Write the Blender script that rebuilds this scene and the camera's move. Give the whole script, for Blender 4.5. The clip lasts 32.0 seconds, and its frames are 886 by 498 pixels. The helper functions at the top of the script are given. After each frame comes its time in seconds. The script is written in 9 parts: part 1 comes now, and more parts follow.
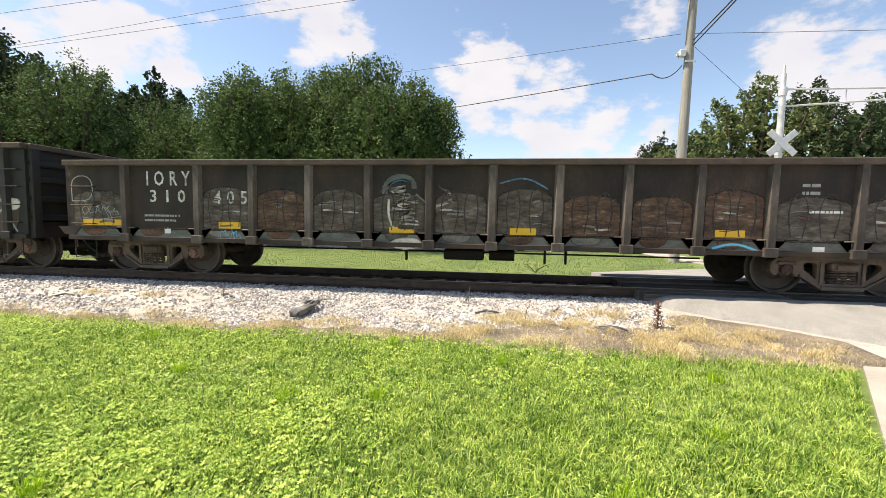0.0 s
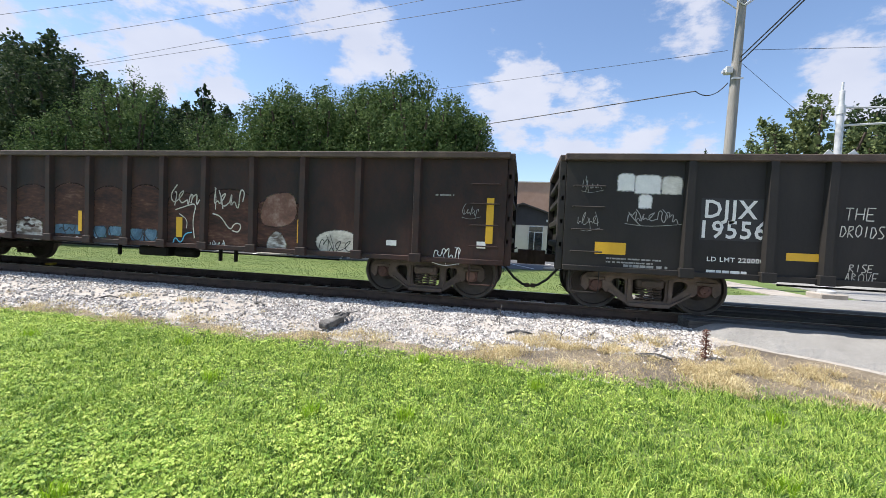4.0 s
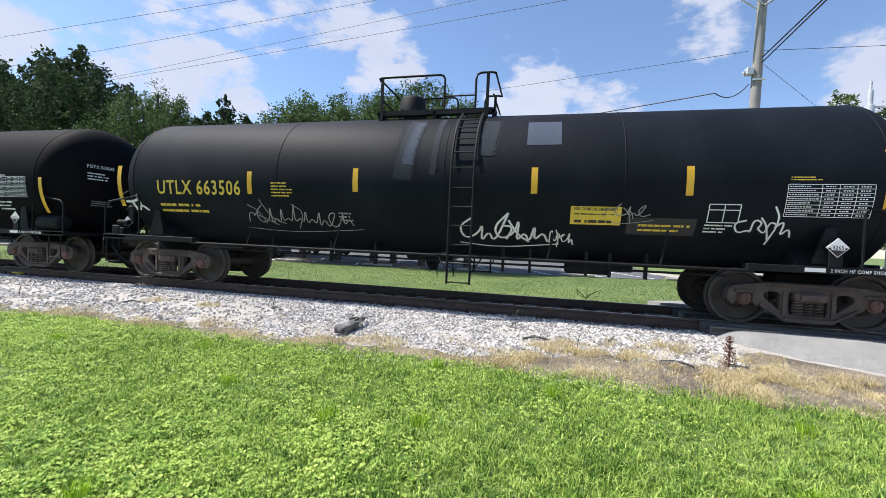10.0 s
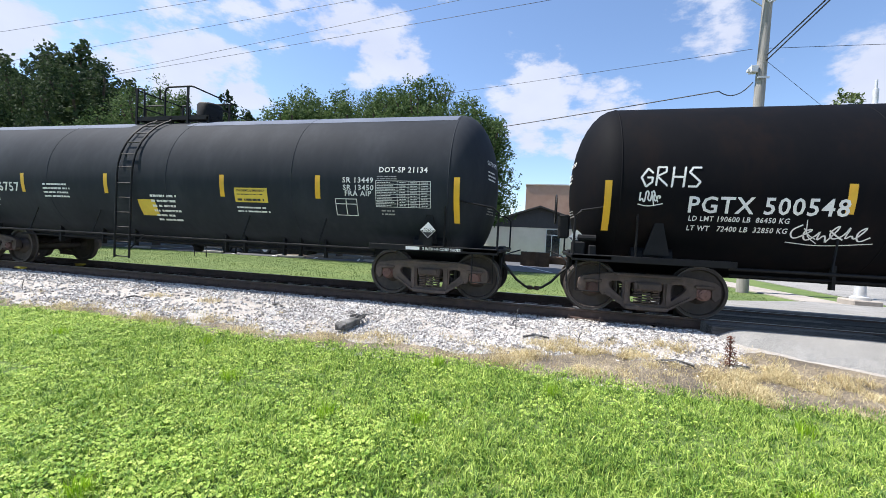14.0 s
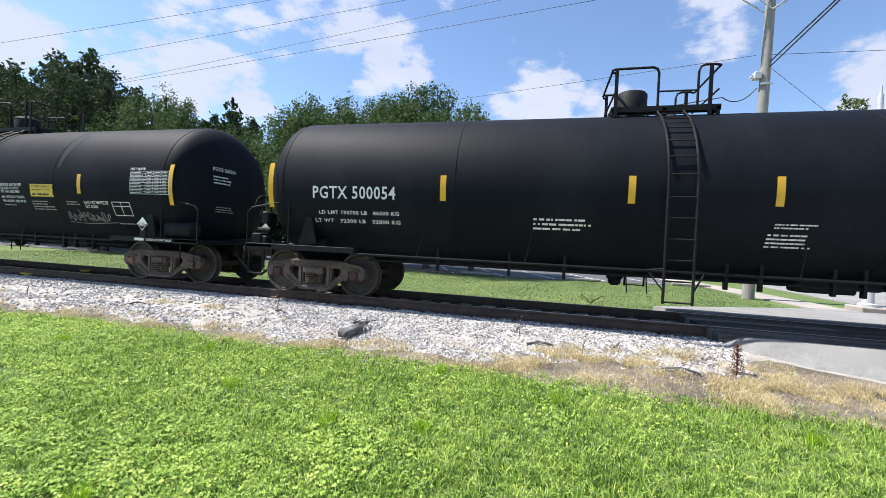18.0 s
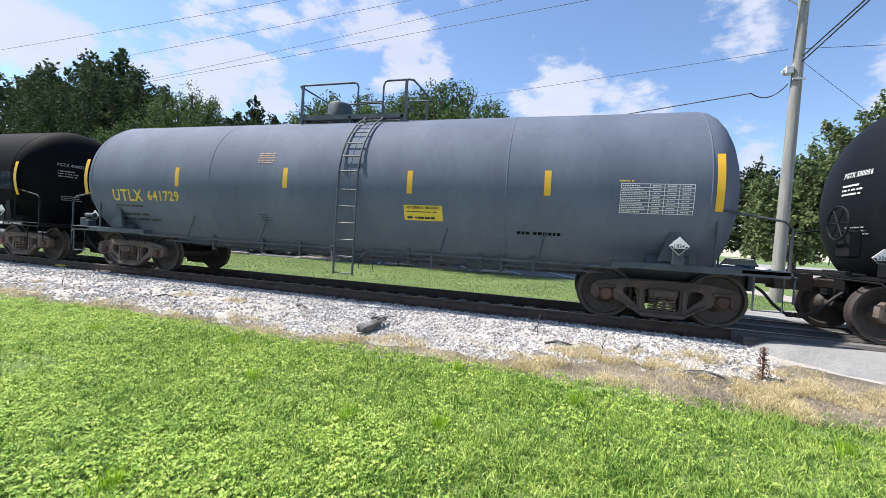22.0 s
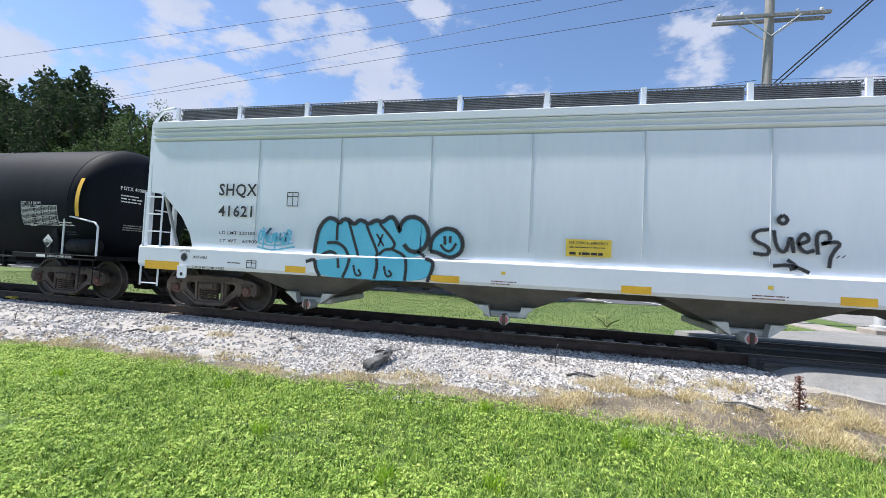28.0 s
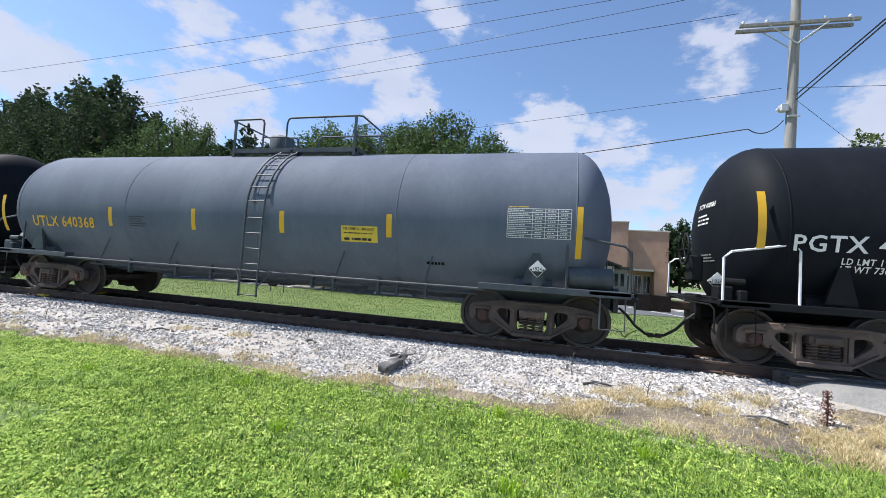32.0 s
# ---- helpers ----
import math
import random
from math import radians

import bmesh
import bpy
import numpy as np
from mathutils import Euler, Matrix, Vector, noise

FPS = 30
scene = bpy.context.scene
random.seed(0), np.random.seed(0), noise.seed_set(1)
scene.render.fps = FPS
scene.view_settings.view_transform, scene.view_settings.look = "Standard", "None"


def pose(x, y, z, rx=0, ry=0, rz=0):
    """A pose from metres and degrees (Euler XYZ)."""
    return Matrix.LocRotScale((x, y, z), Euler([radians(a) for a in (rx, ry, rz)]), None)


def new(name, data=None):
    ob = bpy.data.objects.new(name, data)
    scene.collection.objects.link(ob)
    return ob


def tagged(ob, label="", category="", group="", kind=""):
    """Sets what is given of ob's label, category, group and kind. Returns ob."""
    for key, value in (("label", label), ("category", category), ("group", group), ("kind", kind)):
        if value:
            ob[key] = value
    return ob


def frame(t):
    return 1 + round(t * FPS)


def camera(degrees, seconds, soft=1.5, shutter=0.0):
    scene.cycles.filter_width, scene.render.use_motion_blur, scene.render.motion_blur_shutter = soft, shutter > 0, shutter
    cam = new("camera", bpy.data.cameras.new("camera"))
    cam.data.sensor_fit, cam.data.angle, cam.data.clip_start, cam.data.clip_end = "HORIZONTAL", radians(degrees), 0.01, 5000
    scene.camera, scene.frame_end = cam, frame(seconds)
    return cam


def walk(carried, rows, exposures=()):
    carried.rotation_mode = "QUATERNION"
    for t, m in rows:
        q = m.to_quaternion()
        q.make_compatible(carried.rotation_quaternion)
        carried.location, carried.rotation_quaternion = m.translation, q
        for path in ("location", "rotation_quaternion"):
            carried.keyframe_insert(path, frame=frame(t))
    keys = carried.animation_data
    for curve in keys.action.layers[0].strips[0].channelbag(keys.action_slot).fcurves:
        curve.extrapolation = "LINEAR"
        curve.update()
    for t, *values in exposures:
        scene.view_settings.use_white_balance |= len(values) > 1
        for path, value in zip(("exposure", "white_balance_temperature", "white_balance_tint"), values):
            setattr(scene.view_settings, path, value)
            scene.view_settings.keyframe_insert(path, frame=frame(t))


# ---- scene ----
EXPOSURES = [(0, 0.98, 7700, 12.5), (2, 0.95, 7600, 12.5), (3, 0.78, 6900, 12.5), (3.5, 0.77, 6650, 12.5), (6, 0.78, 6400, 12.5), (9, 0.68, 6300, 12.5), (13, 0.85, 6300, 12.5), (20, 0.82, 6300, 12.5), (25, 0.75, 6300, 12.5), (28, 0.6, 6150, 12.5), (30, 0.72, 6250, 12.5), (32, 0.64, 6200, 12.5)]
cam = camera(95.22, 32.0, soft=0.8)
PATH = [
    (0, pose(0.075, -0.175, 1.234, 85.91, -0.91, 7.19)), (0.5, pose(0.078, -0.111, 1.214, 85.95, -1.13, 8.95)),
    (1, pose(0.064, -0.107, 1.220, 85.92, -1.34, 10.29)), (1.5, pose(0.009, -0.083, 1.208, 86.16, -1.85, 11.65)),
    (2, pose(0.017, -0.069, 1.208, 86.56, -2.40, 12.85)), (2.5, pose(-0.016, -0.033, 1.200, 87.19, -2.84, 13.50)),
    (3, pose(-0.015, -0.023, 1.222, 87.62, -3.04, 13.51)), (3.5, pose(-0.006, -0.043, 1.228, 87.86, -2.87, 12.64)),
    (5.5, pose(0.016, -0.033, 1.206, 87.99, -2.08, 9.12)), (6, pose(0.022, -0.039, 1.213, 88.24, -2.06, 10.08)),
    (6.5, pose(0.005, -0.046, 1.207, 88.57, -2.19, 11.43)), (7, pose(0.009, -0.049, 1.216, 88.70, -2.27, 12.43)),
    (7.5, pose(-0.000, -0.027, 1.208, 88.82, -2.33, 12.93)), (8, pose(0.010, -0.016, 1.209, 88.86, -2.35, 13.02)),
    (8.5, pose(0.014, -0.026, 1.213, 88.81, -2.31, 12.95)), (9, pose(0.005, -0.040, 1.213, 88.76, -2.24, 12.90)),
    (9.5, pose(0.007, -0.026, 1.212, 88.72, -2.24, 13.13)), (10, pose(0.006, -0.024, 1.204, 88.75, -2.35, 13.53)),
    (10.5, pose(-0.007, -0.014, 1.199, 88.82, -2.65, 13.98)), (11, pose(-0.007, -0.017, 1.209, 88.83, -2.75, 14.31)),
    (11.5, pose(-0.002, -0.047, 1.216, 88.82, -2.88, 14.43)), (12, pose(-0.005, -0.053, 1.214, 88.72, -2.87, 14.35)),
    (12.5, pose(-0.004, -0.012, 1.206, 88.61, -2.82, 14.20)), (13, pose(-0.000, -0.000, 1.200, 88.43, -2.78, 14.04)),
    (13.5, pose(-0.011, -0.009, 1.220, 88.25, -2.77, 13.81)), (14, pose(0.009, -0.019, 1.218, 88.29, -2.70, 13.74)),
    (14.5, pose(0.008, -0.018, 1.211, 88.35, -2.66, 13.78)), (16.5, pose(-0.006, -0.018, 1.215, 88.61, -2.73, 14.46)),
    (17, pose(0.008, -0.030, 1.215, 88.86, -2.67, 14.44)), (17.5, pose(-0.005, -0.015, 1.204, 89.14, -2.67, 14.23)),
    (18, pose(0.004, 0.000, 1.222, 89.14, -2.70, 14.19)), (18.5, pose(-0.011, -0.026, 1.226, 89.25, -2.89, 14.14)),
    (19, pose(-0.004, -0.022, 1.221, 89.20, -3.15, 14.28)), (19.5, pose(-0.001, -0.021, 1.220, 89.07, -3.33, 14.54)),
    (20, pose(-0.018, -0.010, 1.216, 88.94, -3.44, 14.87)), (20.5, pose(-0.009, 0.006, 1.219, 88.88, -3.41, 15.32)),
    (21, pose(-0.015, -0.028, 1.227, 88.97, -3.46, 15.82)), (21.5, pose(-0.022, -0.037, 1.227, 88.93, -3.40, 16.19)),
    (22, pose(-0.016, -0.018, 1.222, 88.64, -3.33, 16.62)), (22.5, pose(-0.058, -0.007, 1.228, 88.17, -3.03, 17.00)),
    (23, pose(-0.097, 0.035, 1.223, 87.92, -2.62, 17.22)), (23.5, pose(-0.170, 0.148, 1.251, 88.22, -2.49, 16.79)),
    (24, pose(-0.241, 0.251, 1.274, 88.87, -2.35, 15.72)), (24.5, pose(-0.382, 0.310, 1.285, 89.30, -2.24, 14.61)),
    (25, pose(-0.592, 0.281, 1.298, 89.72, -2.23, 13.45)), (25.5, pose(-0.608, 0.255, 1.307, 90.07, -2.28, 12.75)),
    (27.5, pose(-0.714, 0.199, 1.281, 91.72, -2.66, 12.70)), (28, pose(-0.718, 0.208, 1.264, 91.93, -2.77, 12.67)),
    (28.5, pose(-0.723, 0.179, 1.263, 91.92, -2.94, 12.80)), (29, pose(-0.697, 0.186, 1.259, 91.96, -3.10, 12.88)),
    (29.5, pose(-0.710, 0.193, 1.262, 91.97, -3.19, 13.04)), (30, pose(-0.732, 0.194, 1.251, 92.08, -3.29, 13.47)),
    (30.5, pose(-0.734, 0.197, 1.242, 92.32, -3.46, 13.98)), (31, pose(-0.757, 0.177, 1.230, 92.61, -3.66, 14.57)),
    (31.5, pose(-0.728, 0.180, 1.221, 92.85, -3.83, 14.76)), (32, pose(-0.731, 0.182, 1.221, 92.88, -3.76, 14.78))]
walk(cam, PATH, EXPOSURES)

# distance gone by the train, metres, against seconds
ROLL = [
    (0, 4.43), (0.5, 7.60), (1, 10.94), (1.5, 14.46), (2, 17.85), (2.5, 21.20),
    (3, 24.54), (3.5, 27.87), (5.5, 41.13), (6, 44.43), (6.5, 47.91), (7, 51.25),
    (7.5, 54.54), (8, 57.68), (8.5, 61.00), (9, 64.55), (9.5, 67.92), (10, 71.09),
    (10.5, 74.43), (11, 77.82), (11.5, 81.24), (12, 84.54), (12.5, 87.67), (13, 91.00),
    (13.5, 94.53), (14, 97.90), (14.5, 101.27), (16.5, 114.48), (17, 117.72), (17.5, 120.91),
    (18, 124.26), (18.5, 127.80), (19, 131.18), (19.5, 134.37), (20, 137.74), (20.5, 141.14),
    (21, 144.66), (21.5, 148.03), (22, 151.24), (22.5, 154.61), (23, 158.02), (23.5, 161.58),
    (24, 164.95), (24.5, 168.14), (25, 171.46), (25.5, 174.82), (27.5, 188.34), (28, 191.74),
    (28.5, 195.29), (29, 198.47), (29.5, 201.82), (30, 205.18), (30.5, 208.56), (31, 212.10),
    (31.5, 215.30), (32, 218.66)]
YC = 8.685          # centre line of the track
GZ = -0.42          # level of the lawn; the rail tops are at 0

# ---- light ----
SUN_EL, SUN_AZ = radians(59), radians(-97)   # azimuth measured from +y towards +x
sun_dir = Vector((math.sin(SUN_AZ) * math.cos(SUN_EL), math.cos(SUN_AZ) * math.cos(SUN_EL), math.sin(SUN_EL)))
lamp = bpy.data.lights.new("sun", "SUN")
lamp.energy, lamp.angle, lamp.color = 5.0, radians(1.5), (1.0, 0.95, 0.86)
sun = new("sun", lamp)
sun.matrix_world = Matrix.Translation((0, -20, 40)) @ sun_dir.to_track_quat("Z", "Y").to_matrix().to_4x4()


def cloud_dir(az, el):
    a, e = radians(az), radians(el)
    return (math.sin(a) * math.cos(e), math.cos(a) * math.cos(e), math.sin(e))


def build_world():
    world = bpy.data.worlds.new("sky")
    scene.world = world
    world.use_nodes = True
    nt = world.node_tree
    nt.nodes.clear()
    N, L = nt.nodes.new, nt.links.new
    sky = N("ShaderNodeTexSky")
    sky.sky_type, sky.sun_disc = "NISHITA", False
    sky.sun_elevation, sky.sun_rotation = SUN_EL, SUN_AZ
    sky.air_density, sky.dust_density, sky.ozone_density = 1.0, 0.4, 3.0
    co = N("ShaderNodeTexCoord")

    def math_node(op, a, b=None, clamp=False):
        n = N("ShaderNodeMath")
        n.operation, n.use_clamp = op, clamp
        for i, v in enumerate((a, b)):
            if v is None:
                continue
            if isinstance(v, (int, float)):
                n.inputs[i].default_value = v
            else:
                L(v, n.inputs[i])
        return n.outputs[0]

    squash = N("ShaderNodeVectorMath")
    squash.operation = "MULTIPLY"
    squash.inputs[1].default_value = (1.0, 1.0, 1.9)
    L(co.outputs["Generated"], squash.inputs[0])
    big = N("ShaderNodeTexNoise")
    big.inputs["Scale"].default_value, big.inputs["Detail"].default_value, big.inputs["Roughness"].default_value = 6.5, 9.0, 0.62
    L(squash.outputs[0], big.inputs["Vector"])
    total = None
    for az, el, radius, gain in CLOUDS:
        dist = N("ShaderNodeVectorMath")
        dist.operation = "DISTANCE"
        dist.inputs[1].default_value = cloud_dir(az, el)
        L(co.outputs["Generated"], dist.inputs[0])
        soft = math_node("MULTIPLY", math_node("SUBTRACT", 1.0, math_node("DIVIDE", dist.outputs["Value"], radius), True), gain)
        total = soft if total is None else math_node("MAXIMUM", total, soft)
    body = math_node("ADD", math_node("MULTIPLY", big.outputs["Fac"], 1.5), math_node("MULTIPLY", total, 0.62))
    ramp = N("ShaderNodeMapRange")
    ramp.inputs["From Min"].default_value, ramp.inputs["From Max"].default_value = 1.0, 1.22
    ramp.interpolation_type = "SMOOTHSTEP"
    L(body, ramp.inputs["Value"])
    shade = N("ShaderNodeTexNoise")
    shade.inputs["Scale"].default_value, shade.inputs["Detail"].default_value = 7.0, 5.0
    L(squash.outputs[0], shade.inputs["Vector"])
    tone = N("ShaderNodeMix")
    tone.data_type = "RGBA"
    tone.inputs["A"].default_value, tone.inputs["B"].default_value = (3.1, 3.4, 4.2, 1), (4.3, 4.5, 5.0, 1)
    L(shade.outputs["Fac"], tone.inputs["Factor"])
    mix = N("ShaderNodeMix")
    mix.data_type = "RGBA"
    L(math_node("MULTIPLY", ramp.outputs[0], 0.92), mix.inputs["Factor"])
    L(sky.outputs[0], mix.inputs["A"])
    L(tone.outputs["Result"], mix.inputs["B"])
    back = N("ShaderNodeBackground")
    back.inputs["Strength"].default_value = 0.118
    L(mix.outputs["Result"], back.inputs["Color"])
    out = N("ShaderNodeOutputWorld")
    L(back.outputs[0], out.inputs["Surface"])


# azimuth from +y towards +x, elevation, radius, weight
CLOUDS = [(-53, 17.5, 0.15, 0.85), (-46, 17.5, 0.15, 1.0), (-40.5, 15.5, 0.13, 1.0), (-48, 25, 0.20, 0.62), (-41, 23.5, 0.15, 0.68), (-28, 27, 0.14, 1.0), (-23, 25, 0.14, 1.0),
          (-19.5, 22.5, 0.10, 0.9), (-35, 30, 0.14, 0.85), (-16, 32.5, 0.14, 0.9), (-0.6, 19.5, 0.14, 1.0), (-4, 17, 0.13, 1.0), (7, 16, 0.16, 1.0), (6, 12, 0.15, 1.0), (14, 11, 0.14, 1.0),
          (20, 10.5, 0.14, 0.9), (18, 27.5, 0.15, 0.85), (31.5, 18, 0.15, 0.9), (39, 13, 0.16, 0.9), (-62, 17, 0.16, 0.9), (70, 25, 0.4, 0.8), (-100, 30, 0.5, 0.8), (120, 40, 0.5, 0.7), (180, 30, 0.6, 0.8), (-150, 50, 0.3, 0.4)]
build_world()

# ---- materials ----
def material(name, colors, rough=0.7, metal=0.0, scale=3.0, fine=40.0, bump=0.15, stretch=(1, 1, 1), spread=0.25, fine_mix=0.25, space="Object", island=0.0, random_tone=0.0, gloss_noise=0.1, spec=0.5, leafy=0.0):
    """Two or three colours mixed by a large noise, broken up by a fine one, with relief."""
    m = bpy.data.materials.new(name)
    m.use_nodes = True
    nt = m.node_tree
    N, L = nt.nodes.new, nt.links.new
    bsdf = nt.nodes["Principled BSDF"]
    bsdf.inputs["Metallic"].default_value = metal
    bsdf.inputs["Specular IOR Level"].default_value = spec
    co = N("ShaderNodeTexCoord")
    geo = N("ShaderNodeNewGeometry")
    mp = N("ShaderNodeMapping")
    mp.inputs["Scale"].default_value = stretch
    L(geo.outputs["Position"] if space == "World" else co.outputs["Object"], mp.inputs["Vector"])
    n1, n2 = N("ShaderNodeTexNoise"), N("ShaderNodeTexNoise")
    n1.inputs["Scale"].default_value, n1.inputs["Detail"].default_value, n1.inputs["Roughness"].default_value = scale, 6, 0.6
    n2.inputs["Scale"].default_value, n2.inputs["Detail"].default_value = fine, 4
    L(mp.outputs[0], n1.inputs["Vector"])
    L(mp.outputs[0], n2.inputs["Vector"])
    add = N("ShaderNodeMix")
    add.inputs["Factor"].default_value = fine_mix
    L(n1.outputs["Fac"], add.inputs["A"])
    L(n2.outputs["Fac"], add.inputs["B"])
    fac = add.outputs["Result"]
    if island or random_tone:
        src = geo.outputs["Random Per Island"] if island else N("ShaderNodeObjectInfo").outputs["Random"]
        k = island or random_tone
        ma = N("ShaderNodeMath")
        ma.operation = "MULTIPLY_ADD"
        L(src, ma.inputs[0])
        ma.inputs[1].default_value, ma.inputs[2].default_value = k, -k / 2
        ad = N("ShaderNodeMath")
        L(fac, ad.inputs[0])
        L(ma.outputs[0], ad.inputs[1])
        fac = ad.outputs[0]
    ramp = N("ShaderNodeValToRGB")
    el = ramp.color_ramp.elements
    n = len(colors)
    for i, c in enumerate(colors):
        p = 0.5 + spread * (i / (n - 1) - 0.5) * 2 if n > 1 else 0.5
        e = el[i] if i < 2 and i < n else el.new(p)
        e.position, e.color = p, (*c, 1)
    if n == 1:
        el.remove(el[1])
    L(fac, ramp.inputs["Fac"])
    L(ramp.outputs["Color"], bsdf.inputs["Base Color"])
    mr = N("ShaderNodeMapRange")
    mr.inputs["To Min"].default_value, mr.inputs["To Max"].default_value = max(0.02, rough - gloss_noise), min(1.0, rough + gloss_noise)
    L(n2.outputs["Fac"], mr.inputs["Value"])
    L(mr.outputs[0], bsdf.inputs["Roughness"])
    if bump:
        bp = N("ShaderNodeBump")
        bp.inputs["Strength"].default_value, bp.inputs["Distance"].default_value = bump, 0.02
        L(n2.outputs["Fac"], bp.inputs["Height"])
        L(bp.outputs[0], bsdf.inputs["Normal"])
    if leafy:
        # thin leaves let some light through
        tr, both = N("ShaderNodeBsdfTranslucent"), N("ShaderNodeMixShader")
        L(ramp.outputs["Color"], tr.inputs["Color"])
        both.inputs[0].default_value = leafy
        L(bsdf.outputs[0], both.inputs[1])
        L(tr.outputs[0], both.inputs[2])
        L(both.outputs[0], nt.nodes["Material Output"].inputs["Surface"])
    return m


M = {}
M["grass_soil"] = material("lawn_soil", [(0.05, 0.085, 0.02), (0.10, 0.15, 0.035), (0.17, 0.20, 0.06)], 0.95, scale=0.7, fine=30, bump=0.4, space="World")
M["blade"] = material("grass_blade", [(0.065, 0.150, 0.018), (0.265, 0.42, 0.064), (0.50, 0.61, 0.145)], 0.6, scale=5.0, fine=1.2, bump=0, space="World", island=0.55, leafy=0.28, spread=0.2)
M["clover"] = material("clover_leaf", [(0.14, 0.27, 0.036), (0.37, 0.53, 0.09), (0.60, 0.69, 0.18)], 0.6, scale=6.0, fine=1.2, bump=0, space="World", island=0.38, spec=0.3, leafy=0.28, spread=0.2)
M["tuft"] = material("bright_grass_tuft", [(0.20, 0.36, 0.01), (0.28, 0.46, 0.02), (0.38, 0.55, 0.04)], 0.5, scale=2, fine=9, bump=0, space="World", island=0.4, leafy=0.4)
M["straw"] = material("dead_grass", [(0.38, 0.29, 0.14), (0.60, 0.50, 0.28), (0.78, 0.69, 0.44)], 0.8, scale=2, fine=20, bump=0, space="World", island=0.5, leafy=0.25)
M["ballast_bed"] = material("ballast_bed", [(0.17, 0.145, 0.125), (0.37, 0.345, 0.315), (0.54, 0.515, 0.485)], 0.95, scale=2.4, fine=40, bump=0.9, space="World", fine_mix=0.5)
M["stone"] = material("crushed_limestone", [(0.19, 0.175, 0.165), (0.44, 0.42, 0.40), (0.64, 0.62, 0.59)], 0.9, scale=5.0, fine=1.5, bump=0.0, space="World", island=0.55, spread=0.24)
M["litter"] = material("dry_soil_and_litter", [(0.04, 0.034, 0.028), (0.10, 0.083, 0.065), (0.20, 0.165, 0.115), (0.38, 0.32, 0.23)], 0.95, scale=2.0, fine=38, bump=0.9, space="World", fine_mix=0.5, spread=0.18)
M["char"] = material("charred_wood", [(0.02, 0.019, 0.018), (0.10, 0.097, 0.093), (0.27, 0.265, 0.255)], 0.95, scale=7, fine=50, bump=0.8)
M["dock"] = material("red_brown_seed_head", [(0.05, 0.016, 0.012), (0.10, 0.035, 0.022), (0.15, 0.06, 0.035)], 0.9, scale=9, fine=60, bump=0.2, island=0.5)
M["tie"] = material("creosoted_tie", [(0.012, 0.010, 0.009), (0.035, 0.027, 0.022), (0.07, 0.055, 0.045)], 0.9, scale=4, fine=40, bump=0.6, stretch=(4, 0.5, 4), random_tone=0.3)
M["rail"] = material("rusty_rail", [(0.035, 0.022, 0.017), (0.075, 0.047, 0.036), (0.12, 0.078, 0.06)], 0.75, scale=6, fine=70, bump=0.25, space="World")
M["railhead"] = material("polished_rail_head", [(0.30, 0.29, 0.28), (0.45, 0.44, 0.43)], 0.35, 0.9, scale=4, fine=60, bump=0.05, space="World")
M["asphalt"] = material("parking_asphalt", [(0.05, 0.052, 0.056), (0.085, 0.088, 0.093), (0.11, 0.112, 0.115)], 0.92, scale=0.6, fine=60, bump=0.3, space="World")
M["road"] = material("worn_grey_road", [(0.13, 0.128, 0.122), (0.25, 0.246, 0.235), (0.38, 0.373, 0.355)], 0.92, scale=1.2, fine=75, bump=0.7, space="World", fine_mix=0.6, spread=0.2)
M["concrete"] = material("light_concrete", [(0.24, 0.215, 0.185), (0.33, 0.30, 0.265), (0.40, 0.37, 0.33)], 0.9, scale=1.5, fine=60, bump=0.3, space="World")
M["plank"] = material("crossing_plank", [(0.012, 0.011, 0.011), (0.06, 0.057, 0.054), (0.20, 0.19, 0.18)], 0.85, scale=5, fine=30, bump=0.5, stretch=(0.22, 7, 7), random_tone=0.3, spread=0.17)
M["white_line"] = material("white_line_paint", [(0.6, 0.6, 0.58), (0.8, 0.8, 0.78)], 0.8, space="World")
M["truck"] = material("grimy_cast_steel", [(0.040, 0.029, 0.024), (0.085, 0.063, 0.053), (0.15, 0.113, 0.094)], 0.8, 0.0, scale=5, fine=50, bump=0.4, random_tone=0.25)
M["wheel"] = material("worn_wheel_steel", [(0.026, 0.02, 0.018), (0.055, 0.043, 0.038), (0.10, 0.077, 0.066)], 0.7, 0.1, scale=6, fine=40, bump=0.2, random_tone=0.2)
M["tread"] = material("worn_wheel_rim_steel", [(0.05, 0.046, 0.044), (0.14, 0.135, 0.13)], 0.45, 0.7, scale=6, fine=40, bump=0.05)
M["cap"] = material("rusty_bearing_cap", [(0.06, 0.03, 0.025), (0.12, 0.06, 0.05), (0.2, 0.11, 0.09)], 0.75, scale=8, fine=60, bump=0.2, random_tone=0.6)
M["black_steel"] = material("black_painted_steel", [(0.0045, 0.005, 0.006), (0.008, 0.0085, 0.010), (0.017, 0.016, 0.016)], 0.65, scale=4, fine=40, bump=0.1, spec=0.2)
M["grey_steel"] = material("grey_painted_steel", [(0.035, 0.043, 0.052), (0.06, 0.071, 0.083), (0.10, 0.112, 0.125)], 0.55, scale=4, fine=40, bump=0.1, spec=0.3)
M["coupler"] = material("rusty_coupler", [(0.02, 0.013, 0.01), (0.045, 0.028, 0.02), (0.09, 0.055, 0.04)], 0.85, scale=8, fine=50, bump=0.4)
M["rubber"] = material("black_rubber_hose", [(0.01, 0.01, 0.01), (0.02, 0.02, 0.02)], 0.7, bump=0.1)
